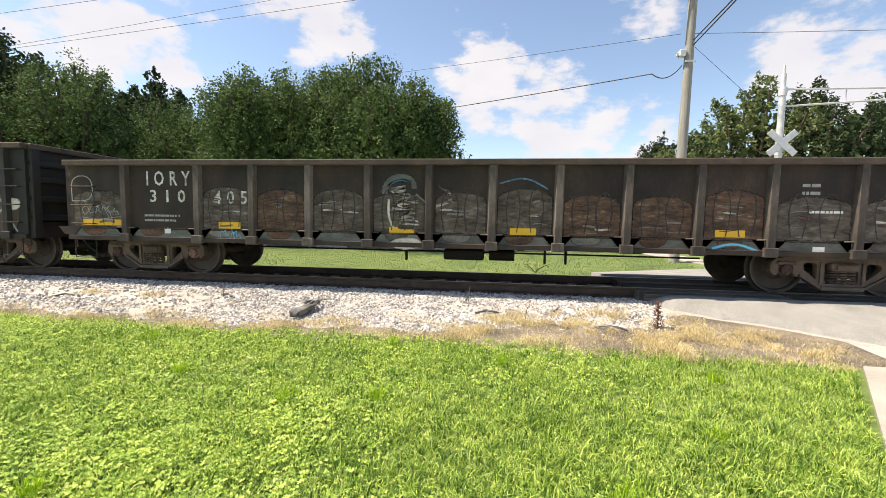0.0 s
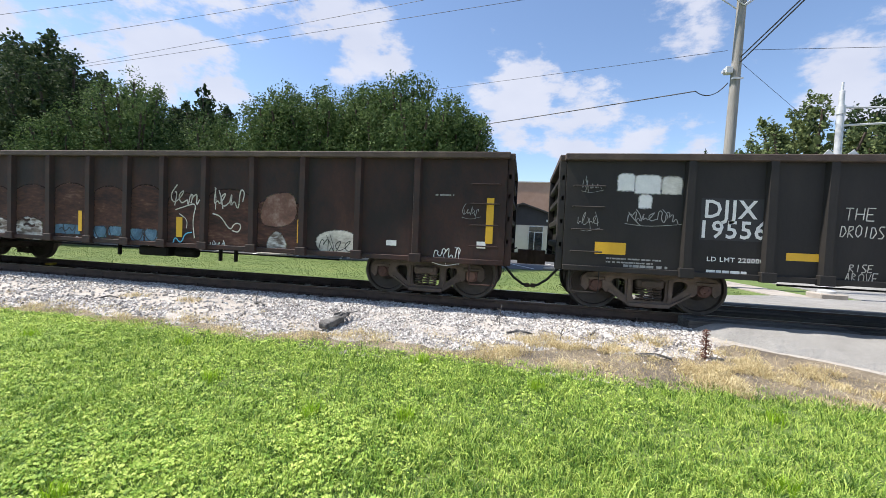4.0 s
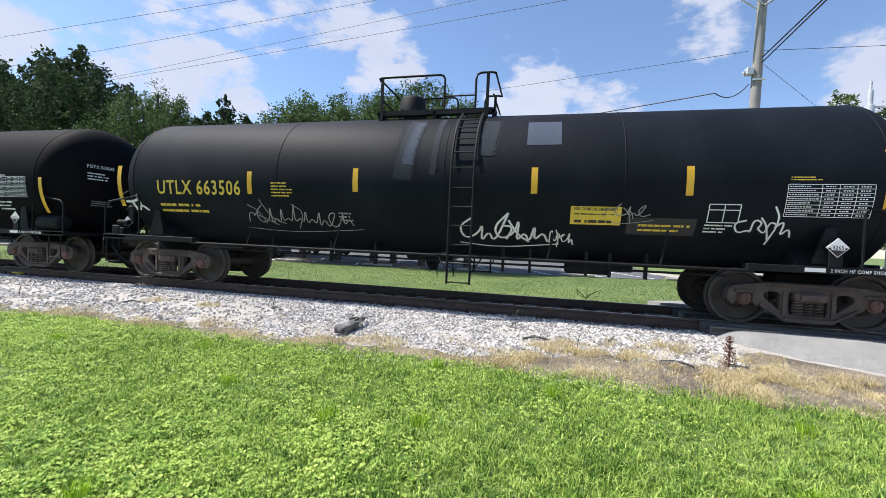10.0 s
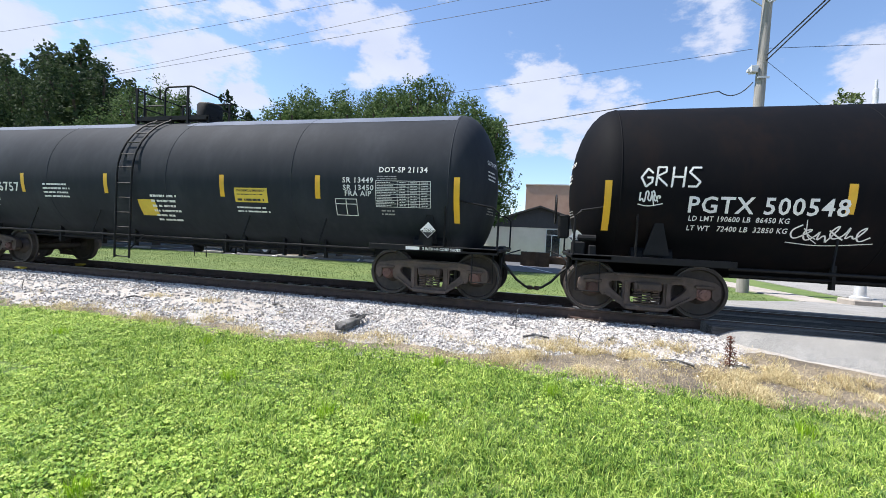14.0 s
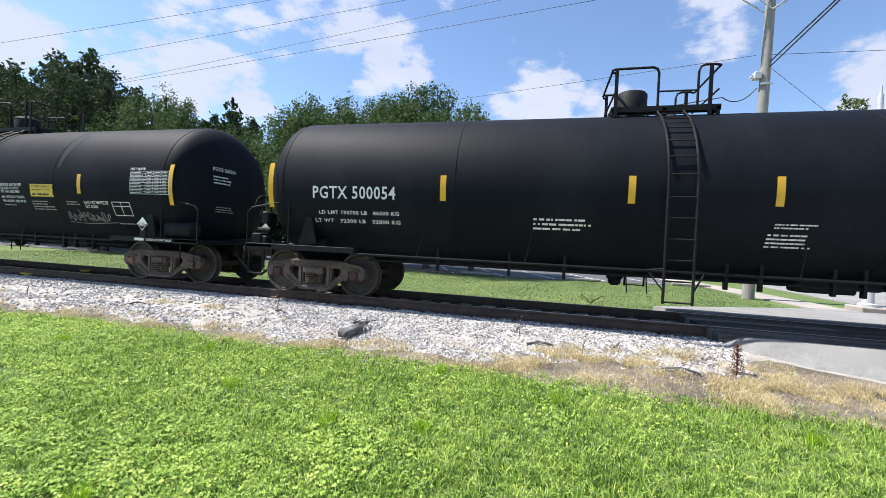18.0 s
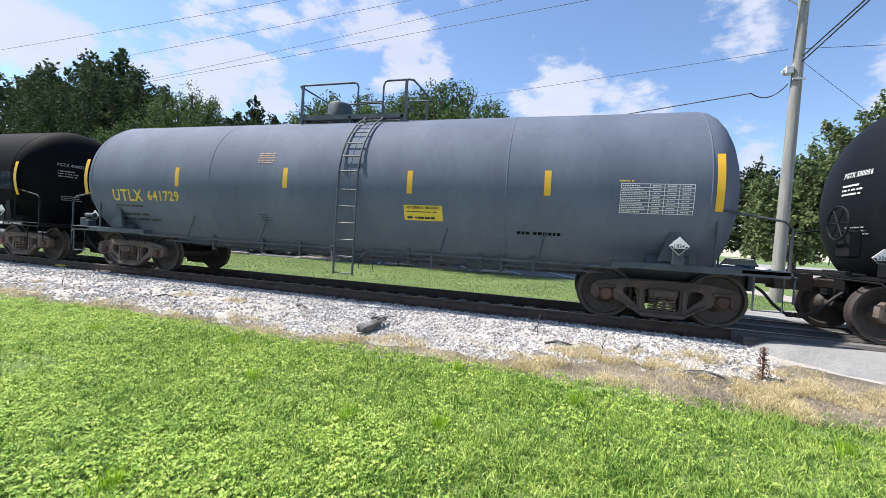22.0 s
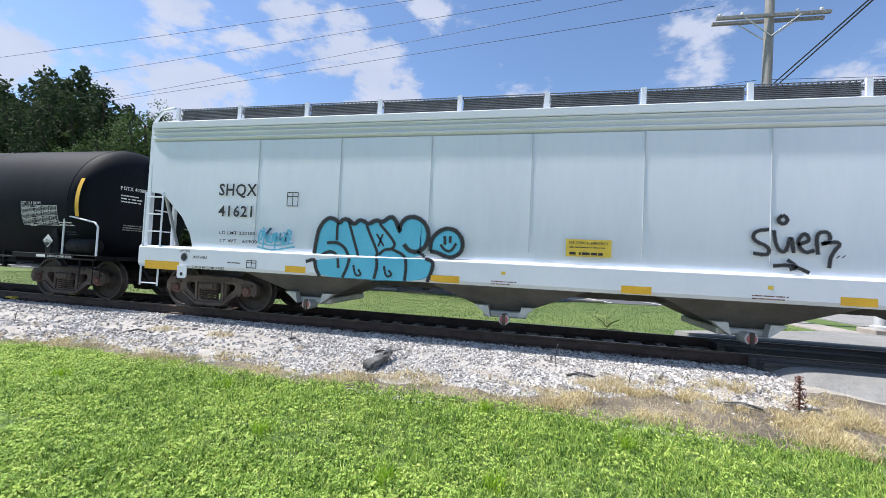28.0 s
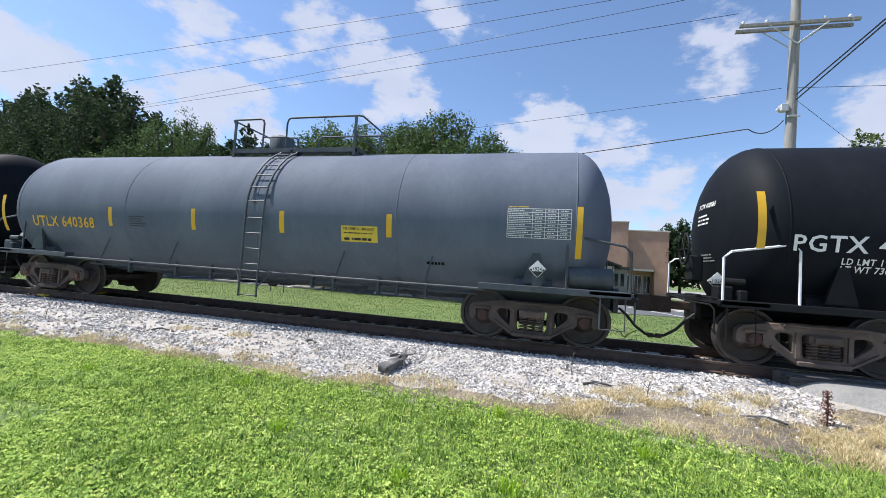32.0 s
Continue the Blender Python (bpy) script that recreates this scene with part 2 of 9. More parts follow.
M["tank_black"] = material("black_tank_paint", [(0.0052, 0.0065, 0.0094), (0.008, 0.0098, 0.0135), (0.014, 0.016, 0.0205)], 0.62, scale=1.1, fine=14, bump=0.0, stretch=(1, 1, 0.35), spec=0.09, gloss_noise=0.02)
M["tank_rust"] = material("sooty_black_tank_paint", [(0.0035, 0.0040, 0.0055), (0.0052, 0.0055, 0.0070), (0.012, 0.0085, 0.0080)], 0.7, scale=1.3, fine=14, bump=0.0, stretch=(1, 1, 0.35), spec=0.06, gloss_noise=0.02)
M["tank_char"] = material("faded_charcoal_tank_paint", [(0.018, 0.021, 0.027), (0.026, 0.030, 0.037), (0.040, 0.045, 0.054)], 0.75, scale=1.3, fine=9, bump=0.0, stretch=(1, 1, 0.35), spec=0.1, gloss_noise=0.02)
M["tank_slate"] = material("slate_grey_tank_paint", [(0.050, 0.062, 0.088), (0.064, 0.078, 0.108), (0.084, 0.100, 0.134)], 0.75, scale=1.1, fine=12, bump=0.0, stretch=(1, 1, 0.35), spec=0.1, gloss_noise=0.02)
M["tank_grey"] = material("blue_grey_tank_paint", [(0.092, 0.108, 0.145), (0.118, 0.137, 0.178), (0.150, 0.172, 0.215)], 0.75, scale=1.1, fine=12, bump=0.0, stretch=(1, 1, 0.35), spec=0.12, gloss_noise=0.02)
M["gon_a"] = material("rusted_dark_gondola_paint", [(0.007, 0.006, 0.0052), (0.0145, 0.011, 0.009), (0.040, 0.025, 0.018), (0.095, 0.054, 0.036)], 0.8, scale=1.6, fine=20, bump=0.25, stretch=(1, 1, 0.6))
M["gon_b"] = material("black_gondola_paint", [(0.0068, 0.0058, 0.0052), (0.0115, 0.0096, 0.0085), (0.026, 0.0205, 0.017)], 0.7, scale=1.6, fine=20, bump=0.15, stretch=(1, 1, 0.5))
M["gon_c"] = material("red_brown_gondola_paint", [(0.008, 0.007, 0.007), (0.017, 0.011, 0.010), (0.045, 0.019, 0.014), (0.085, 0.036, 0.024)], 0.8, scale=1.3, fine=18, bump=0.2, stretch=(1, 1, 0.6))
M["gon_top"] = material("worn_top_chord", [(0.03, 0.022, 0.018), (0.06, 0.042, 0.034), (0.11, 0.08, 0.062)], 0.8, scale=3, fine=30, bump=0.3)
M["hop_white"] = material("dusty_light_grey_paint", [(0.66, 0.69, 0.755), (0.74, 0.77, 0.83), (0.80, 0.825, 0.87)], 0.5, scale=0.8, fine=10, bump=0.03, stretch=(1.5, 1, 0.3), spread=0.3, spec=0.3)
M["hop_sill"] = material("white_sill_paint", [(0.66, 0.69, 0.74), (0.76, 0.78, 0.82)], 0.6, scale=1, fine=12, bump=0.03, spec=0.2)
# grime plus the shade of the ends turned from the sun, both in the grey
M["hop_end"] = material("grimy_grey_end_sheet", [(0.24, 0.24, 0.24), (0.38, 0.385, 0.39), (0.50, 0.51, 0.52)], 0.7, scale=1.6, fine=14, bump=0.05, stretch=(1, 1, 0.35))
M["hop_dark"] = material("grimy_slope_sheet", [(0.06, 0.057, 0.054), (0.11, 0.104, 0.098), (0.17, 0.16, 0.15)], 0.8, scale=2, fine=20, bump=0.2)
M["yellow"] = material("yellow_reflective_tape", [(0.62, 0.34, 0.02), (0.78, 0.46, 0.03)], 0.45, scale=4, fine=30, bump=0.05, spec=0.4)
M["yellow_text"] = material("yellow_stencil", [(0.60, 0.42, 0.04), (0.75, 0.55, 0.07)], 0.6, scale=8, fine=40, bump=0)
M["white"] = material("white_stencil", [(0.62, 0.62, 0.6), (0.82, 0.82, 0.8)], 0.6, scale=8, fine=40, bump=0)
M["dim_white"] = material("faded_white_stencil", [(0.2, 0.2, 0.195), (0.38, 0.38, 0.37)], 0.7, scale=8, fine=40, bump=0)
M["ink"] = material("black_lettering", [(0.012, 0.012, 0.014), (0.03, 0.03, 0.033)], 0.6, scale=8, fine=40, bump=0)
M["cyan"] = material("cyan_spray_paint", [(0.07, 0.38, 0.55), (0.13, 0.50, 0.68)], 0.5, scale=2, fine=30, bump=0)
M["blue"] = material("blue_spray_paint", [(0.02, 0.05, 0.08), (0.06, 0.14, 0.22), (0.18, 0.30, 0.40)], 0.6, scale=3.5, fine=24, bump=0, spread=0.2)
M["silver"] = material("silver_spray_paint", [(0.22, 0.20, 0.17), (0.55, 0.52, 0.46), (0.78, 0.755, 0.69)], 0.6, scale=3.0, fine=18, bump=0, stretch=(0.8, 1, 1.9), spread=0.2)
M["spray_red"] = material("rust_red_spray_paint", [(0.05, 0.025, 0.018), (0.17, 0.075, 0.05), (0.33, 0.22, 0.18)], 0.6, scale=3.5, fine=20, bump=0, spread=0.2)
M["pink"] = material("faded_pink_paint", [(0.30, 0.10, 0.12), (0.42, 0.17, 0.19)], 0.7, scale=5, fine=20, bump=0)
M["sign_blue"] = material("blue_sign_paint", [(0.02, 0.13, 0.30), (0.03, 0.18, 0.38)], 0.5, bump=0)
M["orange"] = material("orange_gate_paint", [(0.42, 0.12, 0.11), (0.55, 0.2, 0.18)], 0.6, bump=0)
M["bark"] = material("brown_bark", [(0.03, 0.022, 0.016), (0.07, 0.052, 0.04), (0.11, 0.085, 0.065)], 0.95, scale=4, fine=30, bump=0.8, stretch=(1, 1, 0.3))
M["leaf_pear"] = material("glossy_green_leaf", [(0.047, 0.086, 0.030), (0.082, 0.129, 0.045), (0.129, 0.181, 0.069)], 0.75, scale=0.5, fine=4, bump=0, space="World", island=0.55, spec=0.12, leafy=0.22)
M["leaf_dark"] = material("dark_green_leaf", [(0.023, 0.042, 0.020), (0.042, 0.065, 0.029), (0.065, 0.094, 0.040)], 0.75, scale=0.4, fine=4, bump=0, space="World", island=0.55, spec=0.12, leafy=0.22)
M["leaf_light"] = material("yellow_green_leaf", [(0.065, 0.095, 0.04), (0.11, 0.145, 0.058), (0.165, 0.2, 0.08)], 0.75, scale=0.4, fine=4, bump=0, space="World", island=0.55, spec=0.12, leafy=0.22)
M["pole"] = material("weathered_pole_wood", [(0.16, 0.153, 0.14), (0.26, 0.25, 0.23), (0.37, 0.355, 0.33)], 0.9, scale=3, fine=30, bump=0.5, stretch=(4, 4, 0.3))
M["wire"] = material("dark_cable", [(0.01, 0.01, 0.011), (0.02, 0.02, 0.021)], 0.6, bump=0)
M["galv"] = material("galvanised_metal", [(0.42, 0.43, 0.44), (0.55, 0.56, 0.57), (0.65, 0.66, 0.66)], 0.5, 0.3, scale=6, fine=50, bump=0.05)
M["peach"] = material("peach_brick_wall", [(0.40, 0.24, 0.16), (0.50, 0.31, 0.21), (0.56, 0.37, 0.26)], 0.9, scale=0.8, fine=25, bump=0.2, space="World")
M["white_brick"] = material("cream_painted_brick", [(0.62, 0.55, 0.44), (0.74, 0.67, 0.56)], 0.85, scale=1, fine=30, bump=0.1, space="World")
M["siding"] = material("dark_grey_siding", [(0.035, 0.033, 0.036), (0.055, 0.052, 0.055)], 0.7, scale=2, fine=30, bump=0.1, space="World")
M["siding_grey"] = material("pale_grey_wall", [(0.26, 0.25, 0.23), (0.36, 0.345, 0.32)], 0.8, scale=1.5, fine=30, bump=0.1, space="World")
M["roof"] = material("dark_roof_shingle", [(0.03, 0.027, 0.025), (0.055, 0.05, 0.046)], 0.9, scale=4, fine=30, bump=0.4, space="World")
M["glass"] = material("dark_window_glass", [(0.012, 0.016, 0.02), (0.025, 0.03, 0.035)], 0.08, bump=0, spec=0.8)
M["car_dark"] = material("dark_car_paint", [(0.01, 0.011, 0.013), (0.016, 0.018, 0.02)], 0.2, bump=0, spec=0.7)
M["car_white"] = material("white_car_paint", [(0.6, 0.61, 0.62), (0.7, 0.71, 0.72)], 0.25, bump=0, spec=0.6)
M["far_blade"] = material("far_grass_blade", [(0.045, 0.08, 0.015), (0.075, 0.12, 0.022), (0.12, 0.165, 0.035)], 0.7, scale=0.5, fine=5, bump=0, space="World", island=0.4, leafy=0.3)
M["haze"] = material("faded_spray_over_rust", [(0.022, 0.017, 0.014), (0.055, 0.042, 0.034), (0.10, 0.082, 0.068), (0.16, 0.135, 0.115)], 0.8, scale=3.2, fine=24, bump=0.15, stretch=(0.7, 1, 1.8), spread=0.2)
M["haze_rust"] = material("rusty_faded_spray", [(0.02, 0.013, 0.010), (0.06, 0.030, 0.019), (0.13, 0.062, 0.036), (0.17, 0.12, 0.09)], 0.8, scale=3.0, fine=24, bump=0.15, stretch=(0.7, 1, 1.8), spread=0.2)
M["haze_pale"] = material("worn_pale_spray", [(0.06, 0.052, 0.046), (0.15, 0.135, 0.12), (0.27, 0.25, 0.23)], 0.8, scale=3.4, fine=24, bump=0.1, stretch=(1, 1, 1.5), spread=0.2)
# scuffed posts, their tone raised for the sun they catch
M["gon_post"] = material("scuffed_post_paint", [(0.022, 0.018, 0.016), (0.062, 0.050, 0.043), (0.16, 0.135, 0.118)], 0.8, scale=4, fine=22, bump=0.2, stretch=(1, 1, 0.35), random_tone=0.25, spread=0.2)
M["worn_white"] = material("chipped_white_stencil", [(0.04, 0.034, 0.03), (0.40, 0.385, 0.36), (0.66, 0.65, 0.62), (0.74, 0.73, 0.70)], 0.7, scale=11, fine=34, bump=0, spread=0.2)
M["scratch_brown"] = material("scoured_rusty_paint", [(0.014, 0.009, 0.007), (0.052, 0.028, 0.018), (0.125, 0.070, 0.043), (0.33, 0.26, 0.195)], 0.8, scale=3.4, fine=12, bump=0.25, stretch=(0.7, 1, 1.9), spread=0.2, fine_mix=0.4)
M["scratch_grey"] = material("scoured_grey_paint", [(0.015, 0.012, 0.010), (0.050, 0.038, 0.029), (0.115, 0.094, 0.074), (0.25, 0.22, 0.18)], 0.8, scale=3.4, fine=12, bump=0.25, stretch=(0.7, 1, 1.9), spread=0.2, fine_mix=0.4)
M["scratch_white"] = material("scoured_white_paint", [(0.03, 0.02, 0.016), (0.06, 0.045, 0.036), (0.28, 0.25, 0.22), (0.66, 0.65, 0.62)], 0.7, scale=4.0, fine=11, bump=0.1, stretch=(0.45, 1, 3.0), spread=0.13, fine_mix=0.5)
M["peel_white"] = material("peeling_white_paint", [(0.035, 0.018, 0.013), (0.14, 0.11, 0.09), (0.48, 0.47, 0.46), (0.64, 0.64, 0.65)], 0.7, scale=3.2, fine=11, bump=0.15, stretch=(0.8, 1, 2.2), spread=0.17, fine_mix=0.4)
M["rust_streak"] = material("streaked_red_rust", [(0.009, 0.006, 0.006), (0.030, 0.013, 0.010), (0.080, 0.032, 0.021), (0.20, 0.12, 0.085)], 0.85, scale=2.4, fine=12, bump=0.2, stretch=(0.6, 1, 1.8), spread=0.22, fine_mix=0.4)
M["foot_wash"] = material("pale_grey_green_wash", [(0.035, 0.034, 0.030), (0.10, 0.102, 0.092), (0.19, 0.195, 0.178)], 0.8, scale=2.6, fine=18, bump=0.1, stretch=(0.7, 1, 1.2), spread=0.22)
M["seam"] = material("grimy_weld_seam", [(0.44, 0.46, 0.49), (0.58, 0.60, 0.63)], 0.7, scale=3, fine=20, bump=0.1, stretch=(1, 1, 0.3))
M["walk"] = material("dark_galvanised_grating", [(0.06, 0.066, 0.075), (0.11, 0.12, 0.135), (0.17, 0.18, 0.20)], 0.55, 0.2, scale=4, fine=40, bump=0.1)

SPRAY = {}


def spray(key):
    """The same paint as it leaves the can: thin and speckled towards the edge of the line."""
    if key not in SPRAY:
        m = M[key].copy()
        m.name = "sprayed_" + M[key].name
        nt = m.node_tree
        N, L = nt.nodes.new, nt.links.new
        at, nz, add, rg = N("ShaderNodeAttribute"), N("ShaderNodeTexNoise"), N("ShaderNodeMath"), N("ShaderNodeMapRange")
        at.attribute_name = "soft"
        nz.inputs["Scale"].default_value, nz.inputs["Detail"].default_value = 26, 5
        L(N("ShaderNodeTexCoord").outputs["Object"], nz.inputs["Vector"])
        L(at.outputs["Fac"], add.inputs[0])
        L(nz.outputs["Fac"], add.inputs[1])
        rg.inputs["From Min"].default_value, rg.inputs["From Max"].default_value = 0.55, 1.35
        L(add.outputs[0], rg.inputs["Value"])
        mix, clear = N("ShaderNodeMixShader"), N("ShaderNodeBsdfTransparent")
        L(rg.outputs[0], mix.inputs[0])
        L(clear.outputs[0], mix.inputs[1])
        L(nt.nodes["Principled BSDF"].outputs[0], mix.inputs[2])
        L(mix.outputs[0], nt.nodes["Material Output"].inputs["Surface"])
        SPRAY[key] = m
    return SPRAY[key]


# ---- mesh helpers ----
rng = random.Random(7)
nrng = np.random.default_rng(7)


def mesh_of(bm, mat, smooth=None, name="mesh"):
    me = bpy.data.meshes.new(name)
    bm.to_mesh(me)
    bm.free()
    me.materials.append(mat)
    if smooth is not None:
        me.shade_smooth() if smooth > 180 else me.set_sharp_from_angle(angle=radians(smooth))
        if smooth <= 180:
            me.polygons.foreach_set("use_smooth", [True] * len(me.polygons))
    return me


def part(name, bm, material, parent, label="", smooth=None, at=None):
    """Link a bmesh (or finished mesh) as one mesh object under a thing or a part."""
    me = bm if isinstance(bm, bpy.types.Mesh) else mesh_of(bm, material, smooth, name)
    ob = new(name, me)
    ob.parent = parent
    if at is not None:
        ob.matrix_basis = at
    return tagged(ob, label)


def thing(name, label, category, at=None, group="", kind=""):
    ob = new(name)
    ob.empty_display_size = 0.2
    if at is not None:
        ob.matrix_basis = at
    return tagged(ob, label, category, group, kind)


def solid(name, bm, material, label, category="", group="", kind="", smooth=None, at=None):
    ob = new(name, bm if isinstance(bm, bpy.types.Mesh) else mesh_of(bm, material, smooth, name))
    if at is not None:
        ob.matrix_basis = at
    return tagged(ob, label, category, group, kind)


def box(bm, x0, x1, y0, y1, z0, z1, bev=0.0):
    v = [bm.verts.new(p) for p in ((x0, y0, z0), (x1, y0, z0), (x1, y1, z0), (x0, y1, z0), (x0, y0, z1), (x1, y0, z1), (x1, y1, z1), (x0, y1, z1))]
    f = [bm.faces.new([v[i] for i in q]) for q in ((3, 2, 1, 0), (4, 5, 6, 7), (0, 1, 5, 4), (1, 2, 6, 5), (2, 3, 7, 6), (3, 0, 4, 7))]
    if bev:
        es = list({e for g in f for e in g.edges})
        bmesh.ops.bevel(bm, geom=es, offset=bev, segments=1, affect="EDGES")
    return bm


def B():
    return bmesh.new()


def tube(bm, pts, r, n=6, closed=False):
    """A round bar along a polyline."""
    pts = [Vector(p) for p in pts]
    rings = []
    m = len(pts)
    ref = Vector((0.31, 0.17, 0.93))
    for i, p in enumerate(pts):
        a = pts[(i - 1) % m] if (i or closed) else p
        b = pts[(i + 1) % m] if (i < m - 1 or closed) else p
        d = (b - a).normalized()
        u = d.cross(ref)
        u = u.normalized() if u.length > 0.05 else d.cross(Vector((1, 0, 0))).normalized()
        w = d.cross(u)
        rings.append([bm.verts.new(p + r * (math.cos(2 * math.pi * k / n) * u + math.sin(2 * math.pi * k / n) * w)) for k in range(n)])
    for i in range(m if closed else m - 1):
        a, b = rings[i], rings[(i + 1) % m]
        for k in range(n):
            bm.faces.new((a[k], b[k], b[(k + 1) % n], a[(k + 1) % n]))
    if not closed:
        bm.faces.new(rings[0])
        bm.faces.new(rings[-1][::-1])
    return bm


def revolve(bm, prof, axis="y", n=32, at=(0, 0, 0), caps=True):
    """Turn a profile of (distance along the axis, radius) about the x, y or z axis."""
    at = Vector(at)
    rings = []
    for d, r in prof:
        ring = []
        for k in range(n):
            c, s = math.cos(2 * math.pi * k / n) * r, math.sin(2 * math.pi * k / n) * r
            p = {"x": (d, c, s), "y": (s, d, c), "z": (c, s, d)}[axis]
            ring.append(bm.verts.new(at + Vector(p)))
        rings.append(ring)
    for a, b in zip(rings, rings[1:]):
        for k in range(n):
            bm.faces.new((a[k], a[(k + 1) % n], b[(k + 1) % n], b[k]))
    if caps:
        bm.faces.new(rings[0][::-1])
        bm.faces.new(rings[-1])
    return bm


def prism(bm, poly, y0, y1, plane="xz"):
    """Extrude a polygon of (x, z) from y0 to y1, or of (y, z) along x, or (x, y) along z."""
    def at(p, d):
        return {"xz": (p[0], d, p[1]), "yz": (d, p[0], p[1]), "xy": (p[0], p[1], d)}[plane]
    a = [bm.verts.new(at(p, y0)) for p in poly]
    b = [bm.verts.new(at(p, y1)) for p in poly]
    bm.faces.new(a)
    bm.faces.new(b[::-1])
    n = len(poly)
    for i in range(n):
        bm.faces.new((a[i], b[i], b[(i + 1) % n], a[(i + 1) % n]))
    return bm


def bar2(bm, p, q, w0, w1, y0, y1):
    """A tapering bar in the xz plane from p to q."""
    p, q = Vector(p), Vector(q)
    d = (q - p).normalized()
    n = Vector((-d.y, d.x))
    return prism(bm, [p + n * w0 / 2, q + n * w1 / 2, q - n * w1 / 2, p - n * w0 / 2], y0, y1)


def strip_mesh(name, verts, faces, mat):
    me = bpy.data.meshes.new(name)
    me.from_pydata(verts, [], faces)
    me.materials.append(mat)
    me.update()
    return me


# ---- ground ----
def ground_sheet():
    xs = [-900, -400, -200, -120] + list(np.arange(-60, 61, 3.0)) + [120, 200, 400, 900]
    ys = [-600, -200, -60, -20, -8, -3] + list(np.arange(0, 5.2, 0.4)) + [5.2, 12.2, 14, 18, 24, 40, 80, 200, 500, 1200]
    verts = [(x, y, GZ + (0.02 * noise.noise((x * 0.4, y * 0.4, 0)) if -60 < x < 60 and 0 < y < 5 else 0)) for y in ys for x in xs]
    nx = len(xs)
    faces = [(j * nx + i, j * nx + i + 1, (j + 1) * nx + i + 1, (j + 1) * nx + i) for j in range(len(ys) - 1) for i in range(nx - 1)]
    ob = new("ground", strip_mesh("ground", verts, faces, M["grass_soil"]))
    tagged(ob, "mown green lawn reaching to the horizon", "lawn", kind="structure")


def bed_height(y, x=0.0):
    prof = [(4.9, GZ - 0.01), (5.4, GZ + 0.03), (6.4, -0.30), (6.95, -0.215), (7.3, -0.168), (7.62, -0.172), (7.84, -0.235), (10.1, -0.235), (10.9, -0.30), (12.2, GZ - 0.01)]
    return float(np.interp(y, [p[0] for p in prof], [p[1] for p in prof])) + 0.018 * noise.noise((x * 1.3, y * 1.3, 3.0))


def ballast():
    ys = [4.9, 5.2, 5.5, 5.8, 6.1, 6.4, 6.7, 6.95, 7.15, 7.3, 7.45, 7.62, 7.74, 7.84, 8.3, 9.3, 10.1, 10.5, 10.9, 11.4, 12.2]
    xs = list(np.arange(-340, -30, 10.0)) + list(np.arange(-30, 12, 0.5)) + list(np.arange(12, 330, 10.0))
    verts = [(x, y + (0.22 * noise.noise((x * 0.7, 5, 1)) if y < 5.6 else 0), bed_height(y, x)) for y in ys for x in xs]
    nx = len(xs)
    faces = [(j * nx + i, j * nx + i + 1, (j + 1) * nx + i + 1, (j + 1) * nx + i) for j in range(len(ys) - 1) for i in range(nx - 1)]
    tagged(new("ballast_bed", strip_mesh("ballast_bed", verts, faces, M["ballast_bed"])), "pale crushed stone ballast under the track", "ballast", kind="structure")
    # loose stones, each a rough little block
    base = np.array([(-1, -1, -1), (1, -1, -1), (1, 1, -1), (-1, 1, -1), (-1, -1, 1), (1, -1, 1), (1, 1, 1), (-1, 1, 1)], float)
    quads = np.array([(3, 2, 1, 0), (4, 5, 6, 7), (0, 1, 5, 4), (1, 2, 6, 5), (2, 3, 7, 6), (3, 0, 4, 7)])

    def scatter(n, x0, x1, y0, y1, s0, s1, keep):
        out = []
        for _ in range(n):
            x, y = rng.uniform(x0, x1), rng.uniform(y0, y1)
            if not keep(x, y):
                continue
            out.append((x, y, bed_height(y, x) + 0.002, rng.uniform(s0, s1)))
        return out

    def keep(x, y):
        right = min(1, max(0, (x + 0.2) / 1.5))
        edge = lawn_edge(x) + 0.05 + 0.75 * right
        dens = min(1.0, max(0.04, (y - edge) / (0.35 + 0.25 * right)))
        patch = noise.noise((x * 1.1, y * 1.6, 11)) + 0.4 * noise.noise((x * 3, y * 3, 2))
        if (x > 2.9 and y < 8) or y < lawn_edge(x) - 0.05:
            return False
        return rng.random() < dens * (1.0 if patch > -0.12 or y > 6.9 else 0.22)
    sts = scatter(3400, -16, 2.66, 7.2, 7.78, 0.013, 0.028, lambda x, y: rng.random() < min(1, 4 * (7.82 - y))) + scatter(25000, -5, 2.9, 5.0, 7.45, 0.008, 0.025, keep) + scatter(8000, -5, 4.2, 4.9, 7.0, 0.004, 0.010, lambda x, y: y > lawn_edge(x) - 0.05 and x < 3.0 + max(0, 6.6 - y)) + scatter(13500, -16, -5, 5.0, 7.7, 0.012, 0.030, keep) + scatter(6000, -14, 2.7, 7.9, 10.2, 0.016, 0.032, lambda x, y: True) + scatter(1800, -14, 3, 10.2, 11.6, 0.02, 0.03, lambda x, y: True)
    n = len(sts)
    st = np.array(sts)
    rot = nrng.normal(size=(n, 3, 3))
    q, _ = np.linalg.qr(rot)
    shape = base[None] * nrng.uniform(0.55, 1.15, (n, 8, 3)) * st[:, 3][:, None, None] * np.array([1.0, 0.85, 0.6])
    v = np.einsum("nij,nkj->nki", q, shape) + st[:, None, :3]
    f = (quads[None] + 8 * np.arange(n)[:, None, None]).reshape(-1, 4)
    me = bpy.data.meshes.new("ballast_stones")
    me.from_pydata(v.reshape(-1, 3).tolist(), [], f.tolist())
    me.materials.append(M["stone"])
    tagged(new("ballast_stones", me), "loose pale grey crushed limestone stones", "ballast", kind="stuff")


